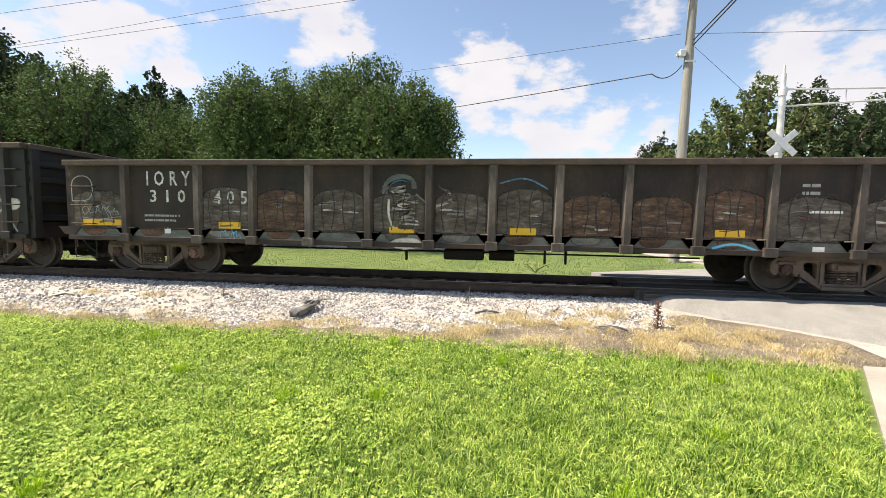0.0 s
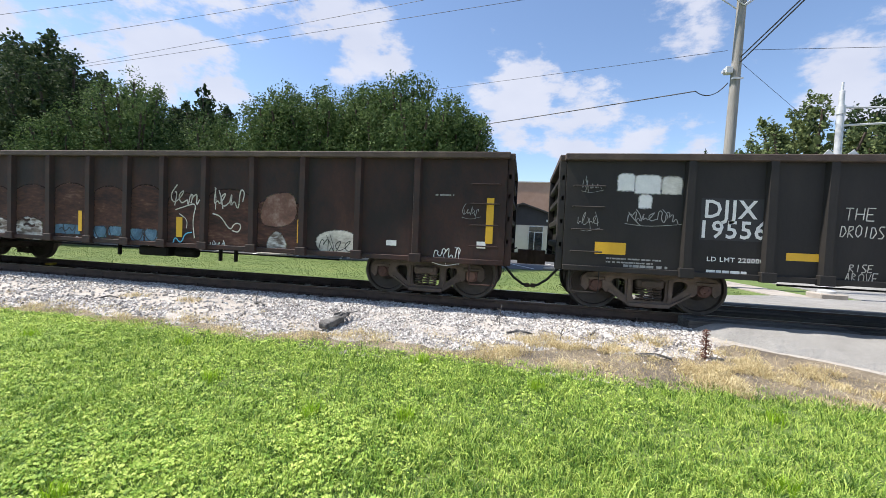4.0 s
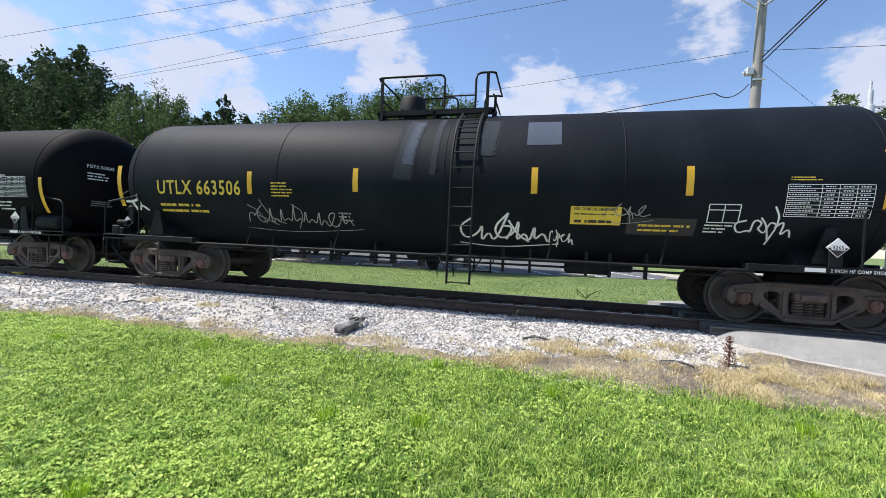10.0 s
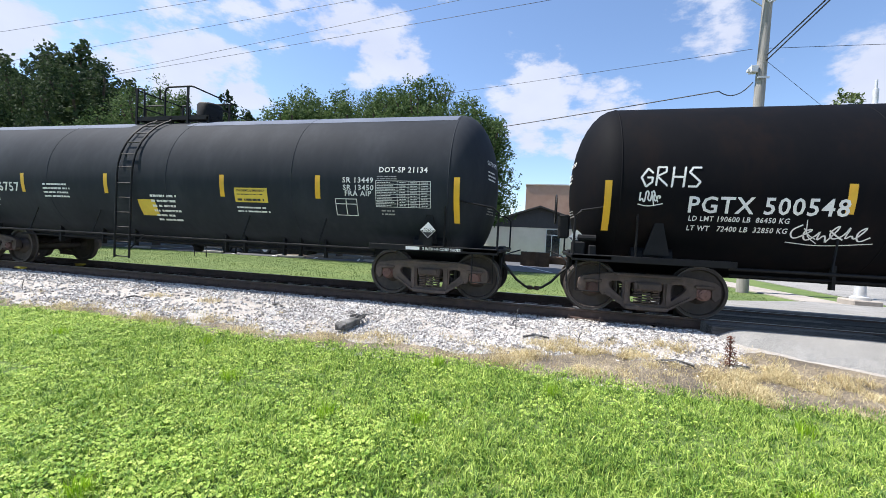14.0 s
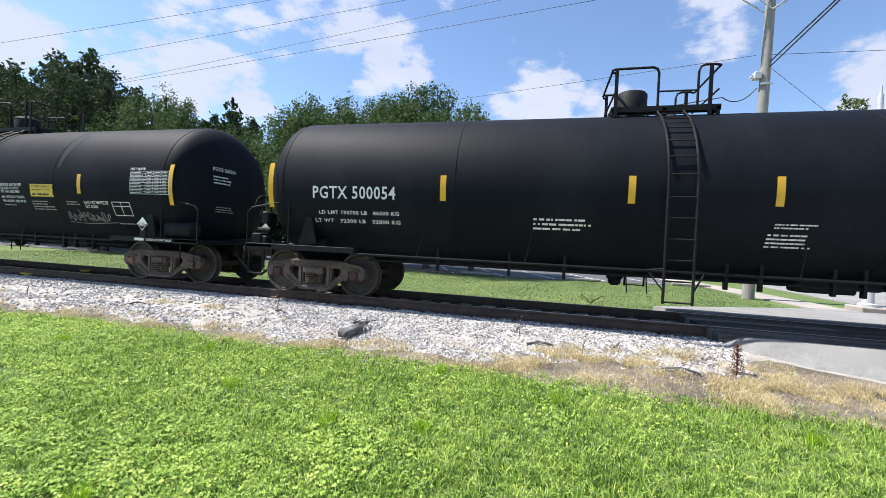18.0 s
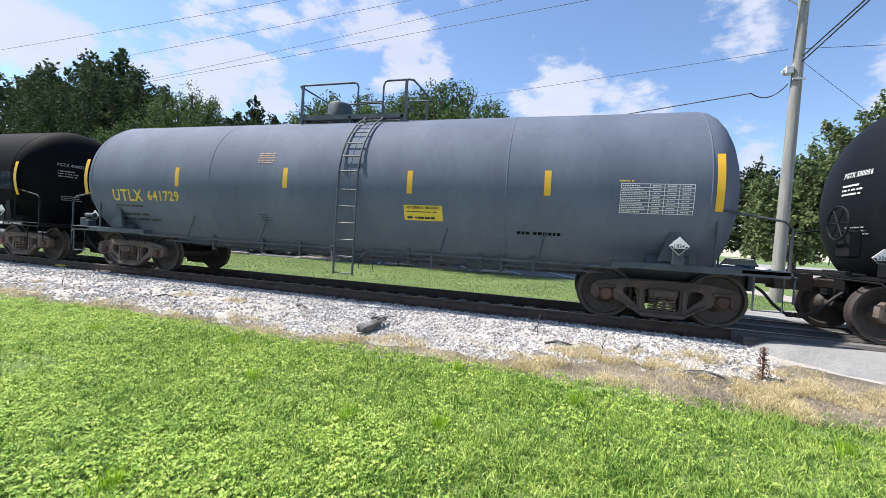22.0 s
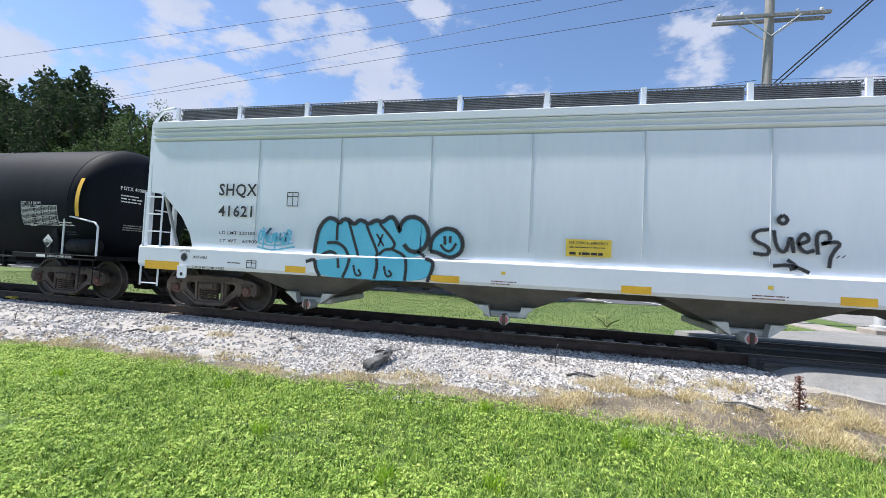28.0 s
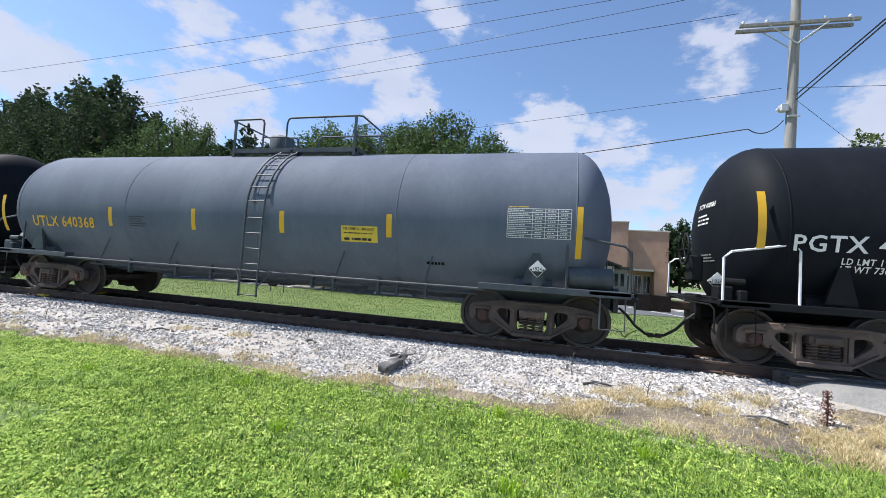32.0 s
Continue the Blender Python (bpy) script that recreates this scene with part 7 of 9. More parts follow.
        part("end_platform", box(B(), min(s * (b - 0.9), s * (b + 0.18)), max(s * (b - 0.9), s * (b + 0.18)), -1.5, 1.5, 0.94, 1.0), W, car, "end platform")
        if s > 0:
            bm = box(B(), b - 1.1, b - 0.5, -0.9, -0.5, 1.0, 1.45, 0.04)
            revolve(bm, [(b - 1.6, 0.17), (b - 0.9, 0.17)], "x", 14, (0, -0.5, 1.3))
            for x in (-8.62, 8.62):
                pad = part("jack_pad", prism(B(), [(x - 0.11, 0.95), (x + 0.11, 0.95), (x + 0.11, 0.74), (x + 0.08, 0.70), (x - 0.08, 0.70), (x - 0.11, 0.74)], -1.63, -1.603), M["hop_sill"], car, "white jacking pad")
                part("jack_hole", revolve(B(), [(-1.637, 0.02), (-1.6305, 0.038)], "y", 14, (x, 0, 0.78)), M["ink"], pad)
            part("brake_gear", bm, M["hop_dark"], car, "brake reservoir and valves under the slope sheet")
        coupler(car, e, s, M["grey_steel"])
    part("center_sill", box(B(), -b, b, -0.3, 0.3, 0.72, 1.0), D, car)
    # hopper bays
    for x in spec["bays"]:
        top, bot = 1.75, 0.34
        bm = B()
        a = [bm.verts.new(p) for p in ((x - top, -1.42, 1.05), (x + top, -1.42, 1.05), (x + top, 1.42, 1.05), (x - top, 1.42, 1.05))]
        q = [bm.verts.new(p) for p in ((x - bot, -0.75, 0.42), (x + bot, -0.75, 0.42), (x + bot, 0.75, 0.42), (x - bot, 0.75, 0.42))]
        for i in range(4):
            bm.faces.new((a[i], a[(i + 1) % 4], q[(i + 1) % 4], q[i]))
        bm.faces.new(q)
        bm.faces.new(a[::-1])
        bmesh.ops.recalc_face_normals(bm, faces=bm.faces)
        bay = part("hopper_bay", bm, M["hop_dark"], car, "sloping hopper bay with grimy sheets")
        part("outlet_gate", box(B(), x - 0.4, x + 0.4, -0.85, 0.85, 0.30, 0.42, 0.02), M["galv"], bay, "grey outlet gate frame")
        for dx in (-0.42, 0.42):
            part("gate_bracket", prism(B(), [(x + dx - 0.12, 0.52), (x + dx + 0.12, 0.52), (x + dx * 0.6, 0.3)], -1.02, -0.86), M["galv"], bay)
        cap = part("outlet_cap", revolve(B(), [(-1.10, 0.06), (-1.09, 0.095), (-1.02, 0.10), (-0.8, 0.10)], "y", 18, (x, 0, 0.29)), M["galv"], bay, "round outlet cap", smooth=40)
        part("cap_face", revolve(B(), [(-1.106, 0.05), (-1.1005, 0.075)], "y", 16, (x, 0, 0.29)), M["orange"], cap, "faded red cap face")
        part("cap_clamp", box(B(), x - 0.03, x + 0.03, -1.13, -1.07, 0.19, 0.39), M["truck"], cap)
    part("belly", box(B(), -b + 2.7, b - 2.7, -1.40, 1.40, 1.04, 1.4), D, car)
    # roof walk: grating on posts
    n = 13
    xs = np.linspace(-b + 0.35, b - 0.35, n)
    for y in (-1.1,):
        for x in xs:
            part("walk_post", box(B(), x - 0.04, x + 0.04, y - 0.25, y - 0.21, ze + 0.38, zr + 0.32), M["hop_sill"], car, "roof walk bracket")
        for x0, x1 in zip(xs, xs[1:]):
            bm = B()
            for k in range(5):
                yy = y - 0.2 + k * 0.09
                tube(bm, [(x0 + 0.05, yy, zr + 0.30 - 0.0 * k), (x1 - 0.05, yy, zr + 0.30)], 0.012, 4)
            m = int((x1 - x0) / 0.08)
            for k in range(m):
                xx = x0 + 0.05 + (x1 - x0 - 0.1) * k / (m - 1)
                box(bm, xx - 0.004, xx + 0.004, y - 0.2, y + 0.16, zr + 0.27, zr + 0.30)
            for k in range(9):
                zz = zr + 0.03 + k * 0.03
                tube(bm, [(x0 + 0.06, y - 0.19, zz), (x1 - 0.06, y - 0.19, zz)], 0.009, 4)
            part("walk_grating", bm, M["walk"], car, "dark open steel roof walk grating")
            # dark sheet added behind the bars for the shade under the walk
            part("toe_plate", box(B(), x0 + 0.06, x1 - 0.06, y - 0.165, y - 0.155, zr + 0.02, zr + 0.27), M["walk"], car)
    part("hatch_coaming", box(B(), -b + 1, b - 1, -0.45, 0.45, zr + 0.05, zr + 0.2, 0.03), W, car, "long roof hatch")
    return car


gondola(-4.94, 17.22, M['gon_a'], dict(label='rusty dark brown gondola car covered in faded graffiti', top=2.22, half=6.6, post_list=[-6.79, -5.21, -4.07, -2.92, -1.75, -0.59, 0.54, 1.7, 2.85, 4.01, 5.13, 6.43, 7.73], post_mat='gon_post', faded=True, end_text=('IORY','310405'),
    marks=[
        ('text', 'I O R Y', -6.33, 1.84, 0.27, 0.95, 'worn_white'),
        ('text', '3 1 0', -6.26, 1.51, 0.23, 0.77, 'worn_white'),
        ('text', '4 0 5', -4.88, 1.49, 0.24, 0.70, 'worn_white'),
        ('bars', -6.40, 1.12, 0.89, 0.19, 2, 'dim_white'),
        ('plate', -5.97, 0.88, 0.14, 0.11, 'white'),
        ('plate', -7.83, 1.02, 0.91, 0.12, 'yellow'),
        ('plate', -4.79, 1.00, 0.46, 0.13, 'yellow'),
        ('tag', -7.79, 1.19, 0.84, 0.33, 41, 'dim_white', 0.02),
        ('stroke', [(-8.04, 1.51), (-8.05, 2.01), (-7.57, 2.02), (-7.56, 1.52), (-8.04, 1.51)], 0.02, 'dim_white'),
        ('tag', -4.76, 0.79, 0.46, 0.24, 42, 'cyan', 0.015),
        ('plate', -1.35, 0.97, 0.47, 0.12, 'yellow'),
        ('plate', 0.87, 0.99, 0.46, 0.12, 'yellow'),
        ('plate', 4.29, 1.02, 0.47, 0.12, 'yellow'),
        ('stroke', [(-1.36, 1.78), (-0.95, 1.84), (-1.34, 1.66), (-0.86, 1.70), (-1.32, 1.52), (-0.8, 1.56)], 0.07, 'scratch_white'),
        ('stroke', [(-1.3, 1.42), (-0.78, 1.42), (-1.3, 1.3), (-0.76, 1.26), (-1.26, 1.16), (-0.8, 1.12)], 0.07, 'scratch_white'),
        ('stroke', [(-1.36, 1.60), (-1.37, 1.30), (-1.28, 1.08)], 0.04, 'silver'),
        ('stroke', [(-1.44, 1.70), (-1.40, 1.92), (-1.15, 2.04), (-0.90, 1.95), (-0.88, 1.8)], 0.11, 'foot_wash'),
        ('stroke', [(-1.38, 1.86), (-1.15, 1.98), (-0.95, 1.92)], 0.035, 'cyan'),
        ('stroke', [(-1.34, 1.75), (-0.9, 1.62), (-1.3, 1.5), (-0.82, 1.4), (-1.28, 1.28), (-0.8, 1.2)], 0.022, 'silver'),
        ('stroke', [(-0.44, 1.85), (-0.2, 1.72), (-0.22, 1.55), (-0.48, 1.5)], 0.05, 'scratch_white'),
        ('stroke', [(-0.85, 1.7), (-0.6, 1.5), (-0.62, 1.2)], 0.04, 'haze_pale'),
        ('blob', [(-1.34, 0.85), (-0.80, 0.91), (-0.72, 0.70), (-1.28, 0.69)], 'silver'),
        ('stroke', [(0.67, 1.90), (1.11, 2.03), (1.51, 1.81)], 0.03, 'blue'),
        ('bars', 5.71, 1.44, 0.56, 0.092, 1, 'white'),
        ('plate', 5.80, 0.79, 0.18, 0.10, 'white'),
        ('bars', 5.58, 1.74, 0.29, 0.25, 2, 'dim_white'),
        ('stroke', [(4.26, 0.83), (4.61, 0.93), (4.97, 0.80)], 0.04, 'cyan'),
    ], proud=[]))
gondola(-22.31, 17.47, M['gon_b'], dict(label='black gondola car with large silver and red graffiti', top=2.58, half=6.71, post_list=[-6.31, -5.14, -4.37, -3.43, -2.46, -1.5, -0.54, 0.59, 1.59, 2.55, 3.53, 4.51, 5.29, 6.54, 7.79], post_mat='gon_b', faded=False,
    marks=[
        ('plate', -6.13, 1.33, 0.94, 0.67, 'ink', 0.003),
        ('text', 'DJJX', -6.07, 1.69, 0.28, 0.75, 'white'),
        ('text', '19556', -6.10, 1.37, 0.27, 0.92, 'white'),
        ('text', 'LD LMT 220000', -6.00, 0.99, 0.072, 0.81, 'white'),
        ('bars', -6.00, 0.81, 0.81, 0.097, 1, 'white'),
        ('plate', -7.72, 1.02, 0.49, 0.20, 'yellow'),
        ('plate', -4.89, 1.06, 0.49, 0.12, 'yellow'),
        ('plate', -3.12, 1.09, 0.44, 0.11, 'yellow', 0.008),
        ('plate', -1.20, 1.10, 0.47, 0.12, 'yellow', 0.008),
        ('plate', 0.89, 1.06, 0.46, 0.11, 'yellow', 0.008),
        ('plate', 2.79, 1.09, 0.45, 0.13, 'yellow', 0.008),
        ('plate', 4.59, 0.89, 0.48, 0.12, 'yellow', 0.008),
        ('blob', slab_points(-7.40, -7.16, 2.10, 2.36), 'white'),
        ('blob', slab_points(-7.13, -6.76, 2.06, 2.34), 'white', 0.0056),
        ('blob', slab_points(-6.72, -6.44, 2.06, 2.32), 'silver', 0.0062),
        ('blob', slab_points(-7.06, -6.88, 1.82, 2.02), 'white'),
        ('tag', -7.23, 1.55, 0.80, 0.25, 51, 'dim_white', 0.018),
        ('hand', 'THE', -4.16, 1.72, 0.18, 0.42, 'silver', 0.014),
        ('hand', 'DROIDS', -4.2, 1.46, 0.18, 0.58, 'silver', 0.014),
        ('hand', 'RISE', -4.05, 0.94, 0.12, 0.32, 'silver', 0.012),
        ('hand', 'ABOVE', -4.1, 0.77, 0.14, 0.44, 'silver', 0.012),
        ('bars', -7.25, 0.82, 0.91, 0.10, 1, 'dim_white'),
        ('plate', -0.24, 1.84, 0.61, 0.51, 'white'),
        ('blob', [(0.044, 2.33), (0.054, 2.34), (0.36, 2.10), (0.36, 2.09), (0.08, 1.86), (0.07, 1.85), (-0.24, 2.08), (-0.24, 2.09)], 'sign_blue', 0.007),
        ('bars', -0.12, 2.00, 0.38, 0.16, 1, 'white'),
        ('plate', 0.075, 1.40, 0.30, 0.40, 'white', 0.003),
        ('blob', [(0.20, 1.75), (0.37, 1.59), (0.22, 1.40), (0.065, 1.58)], 'sign_blue', 0.006),
        ('blob', [(-3.45, 1.22), (-2.39, 1.28), (-1.96, 1.28), (-1.45, 1.30), (-1.11, 1.18), (-0.71, 1.30), (-0.45, 1.24), (0.27, 0.87), (0.31, 0.70), (-0.54, 0.75), (-1.43, 0.75), (-2.45, 0.74), (-3.43, 0.74)], 'silver', 0.003),
        ('blob', [(-3.47, 1.22), (-3.46, 1.49), (-3.28, 1.66), (-2.92, 1.73), (-2.93, 1.94), (-2.69, 1.96), (-2.41, 1.67), (-2.39, 1.26), (-2.88, 1.28)], 'spray_red', 0.005),
        ('blob', [(-2.35, 1.67), (-2.17, 1.72), (-1.94, 1.70), (-1.96, 1.28), (-2.33, 1.23)], 'spray_red', 0.005),
        ('blob', [(-1.38, 1.85), (-1.18, 1.92), (-0.99, 1.79), (-0.85, 1.23), (-1.11, 1.14), (-1.24, 1.60)], 'spray_red', 0.005),
        ('blob', [(-0.34, 1.35), (-0.27, 1.77), (-0.094, 1.83), (-0.11, 1.47), (-0.06, 1.19), (-0.23, 1.17)], 'spray_red', 0.005),
        ('blob', [(-2.68, 1.94), (-2.50, 1.96), (-2.45, 1.67), (-2.52, 1.30), (-2.64, 1.66)], 'blue', 0.006),
        ('blob', [(-1.11, 1.91), (-0.87, 1.95), (-0.70, 1.44), (-0.64, 1.31), (-0.85, 1.24), (-0.94, 1.61)], 'blue', 0.006),
        ('blob', [(-0.088, 1.71), (0.11, 1.82), (0.13, 1.48), (0.36, 1.08), (0.48, 0.74), (0.23, 0.86), (-0.06, 1.19)], 'blue', 0.006),
        ('blob', [(-3.13, 1.31), (-3.01, 1.43), (-2.88, 1.32), (-2.87, 0.98), (-3.04, 0.90), (-3.15, 1.04)], 'blue', 0.007),
        ('blob', [(-1.68, 1.26), (-1.57, 1.39), (-1.45, 1.27), (-1.48, 0.98), (-1.63, 0.95)], 'blue', 0.007),
        ('stroke', [(-3.48, 1.18), (-3.46, 1.49), (-3.28, 1.67), (-2.93, 1.73), (-2.94, 1.95), (-2.48, 1.98), (-2.42, 1.69)], 0.03, 'white'),
        ('stroke', [(-2.35, 1.67), (-2.15, 1.72), (-1.94, 1.70), (-1.95, 1.32), (-2.10, 1.09), (-1.97, 0.80)], 0.025, 'white'),
        ('stroke', [(-1.70, 1.62), (-1.44, 1.74), (-1.15, 1.32), (-1.08, 1.00), (-1.12, 0.75)], 0.025, 'white'),
        ('stroke', [(-1.38, 1.83), (-1.33, 1.92), (-0.86, 1.96), (-0.68, 1.41), (-0.46, 1.30)], 0.03, 'white'),
        ('stroke', [(0.098, 1.48), (0.18, 1.27), (0.40, 1.06)], 0.025, 'white'),
        ('stroke', [(0.57, 1.63), (0.69, 1.77), (0.52, 1.22)], 0.04, 'dim_white'),
        ('stroke', [(-3.45, 1.22), (-3.43, 0.74)], 0.03, 'white'),
        ('blob', [(0.67, 0.69), (0.71, 1.47), (0.91, 1.81), (1.52, 1.84), (1.68, 1.92), (2.13, 1.91), (2.49, 1.95), (3.00, 1.93), (3.55, 1.85), (3.64, 1.59), (3.79, 1.35), (3.84, 0.90), (3.83, 0.67), (2.69, 0.69), (1.63, 0.73), (0.84, 0.74)], 'silver', 0.003),
        ('stroke', [(0.55, 1.60), (0.78, 1.83), (1.04, 1.89), (1.60, 1.85), (1.72, 1.95), (2.21, 1.94), (2.49, 1.98), (2.69, 1.93), (3.15, 1.96), (3.53, 1.89), (3.65, 1.65), (3.61, 1.46), (3.79, 1.35), (3.83, 1.06), (3.71, 0.89)], 0.05, 'white'),
        ('stroke', [(0.71, 0.69), (0.71, 1.42), (0.94, 1.79), (1.50, 1.83), (1.62, 1.50), (1.53, 1.28), (1.16, 1.34), (1.08, 1.17), (1.48, 1.05), (1.64, 1.20)], 0.045, 'ink'),
        ('stroke', [(0.83, 1.02), (1.01, 0.89), (0.98, 0.71)], 0.03, 'ink'),
        ('stroke', [(1.71, 1.51), (1.82, 1.67), (2.09, 1.65), (2.04, 1.39), (2.07, 1.04), (2.37, 0.84)], 0.045, 'ink'),
        ('stroke', [(1.71, 1.73), (1.89, 1.91), (2.08, 1.80), (1.95, 1.67), (1.74, 1.64)], 0.04, 'ink'),
        ('stroke', [(1.66, 1.20), (1.82, 1.03), (1.87, 0.86), (1.72, 0.69)], 0.035, 'ink'),
        ('stroke', [(2.13, 1.27), (2.23, 1.70), (2.50, 1.82), (2.56, 1.50), (2.43, 1.11), (2.67, 0.99), (2.84, 1.13)], 0.045, 'ink'),
        ('stroke', [(2.68, 1.46), (2.86, 1.77), (3.04, 1.88), (3.38, 1.87), (3.42, 1.29), (3.24, 1.15), (2.90, 1.18)], 0.045, 'ink'),
        ('stroke', [(2.87, 1.51), (3.33, 1.51), (3.33, 1.60), (3.06, 1.63)], 0.05, 'ink'),
        ('stroke', [(3.41, 1.41), (3.74, 1.43), (3.80, 1.19), (3.62, 0.86), (3.82, 0.88), (3.85, 0.68)], 0.045, 'ink'),
        ('stroke', [(2.91, 0.69), (3.13, 1.08), (3.29, 1.03), (3.12, 0.68)], 0.035, 'ink'),
        ('hand', 'DROIDS', 3.65, 1.66, 0.2, 0.70, 'white', 0.018),
        ('stroke', [(3.86, 1.56), (3.95, 1.74), (4.09, 1.55)], 0.025, 'white'),
        ('stroke', [(3.98, 1.68), (4.04, 1.28)], 0.02, 'dim_white'),
        ('blob', [(4.64, 0.71), (4.61, 1.55), (4.78, 1.66), (5.14, 1.65), (5.33, 1.68), (5.90, 1.68), (5.97, 1.42), (6.02, 0.80), (5.21, 0.76)], 'gon_top', 0.003),
        ('stroke', [(4.66, 0.80), (4.63, 1.51), (4.78, 1.60), (5.11, 1.57)], 0.06, 'silver'),
        ('stroke', [(4.85, 0.89), (4.95, 1.52)], 0.04, 'silver'),
        ('stroke', [(5.37, 0.85), (5.36, 1.58), (5.46, 1.68), (5.90, 1.66)], 0.07, 'silver'),
        ('stroke', [(5.56, 0.86), (5.61, 1.02)], 0.05, 'silver'),
        ('frame', 5.52, 1.15, 0.45, 0.31, 'white'),
        ('bars', 4.65, 1.09, 0.35, 0.19, 2, 'white'),
        ('bars', -7.53, 0.88, 0.90, 0.12, 2, 'dim_white'),
        ('tag', -7.98, 2.08, 0.33, 0.23, 56, 'dim_white', 0.012),
        ('tag', -8.02, 1.44, 0.35, 0.32, 57, 'dim_white', 0.012),
        ('plate', 7.01, 1.07, 0.44, 0.15, 'yellow', 0.008),
        ('blob', [(6.96, 1.59), (7.73, 1.65), (8.05, 1.50), (8.02, 0.84), (7.13, 0.84)], 'gon_top'),
        ('blob', [(4.58, 0.69), (4.57, 1.26), (4.81, 1.54), (5.11, 1.46), (5.19, 0.69)], 'haze_pale', 0.0035),
        ('blob', [(5.39, 0.70), (5.39, 1.56), (5.96, 1.64), (6.07, 0.72)], 'haze', 0.004),
        ('blob', [(6.09, 0.74), (6.00, 1.77), (6.26, 2.05), (6.60, 1.97), (6.76, 1.53), (6.84, 0.75)], 'haze', 0.0045),
        ('blob', [(6.85, 0.75), (6.84, 1.34), (7.45, 1.52), (7.88, 1.42), (7.98, 0.80)], 'haze', 0.004),
        ('stroke', [(5.41, 0.77), (5.41, 1.37), (5.61, 1.61), (5.92, 1.60)], 0.05, 'dim_white'),
        ('stroke', [(6.13, 0.87), (6.02, 1.77), (6.19, 2.03), (6.41, 2.09), (6.62, 1.97), (6.75, 1.57), (6.82, 0.91)], 0.07, 'silver'),
        ('stroke', [(6.33, 1.00), (6.29, 1.59), (6.40, 1.80), (6.54, 1.56), (6.55, 0.94)], 0.03, 'dim_white'),
        ('stroke', [(6.77, 1.39), (7.13, 1.38), (7.52, 1.52), (7.91, 1.50)], 0.07, 'dim_white'),
        ('stroke', [(7.52, 0.77), (7.53, 1.27), (7.68, 1.32), (7.83, 1.08), (7.98, 0.85)], 0.04, 'dim_white'),
        ('blob', [(7.62, 1.46), (7.83, 1.54), (8.08, 1.53), (8.06, 1.33), (7.70, 1.30)], 'silver', 0.008),
        ('stroke', [(4.61, 1.26), (4.82, 1.50), (5.07, 1.44), (5.14, 0.90)], 0.035, 'dim_white'),
        ('hand', 'HK.LOST', 6.80, 1.61, 0.22, 0.80, 'white', 0.022),
        ('hand', 'SEAK', 4.63, 1.62, 0.22, 0.52, 'white', 0.022),
    ], proud=[]))
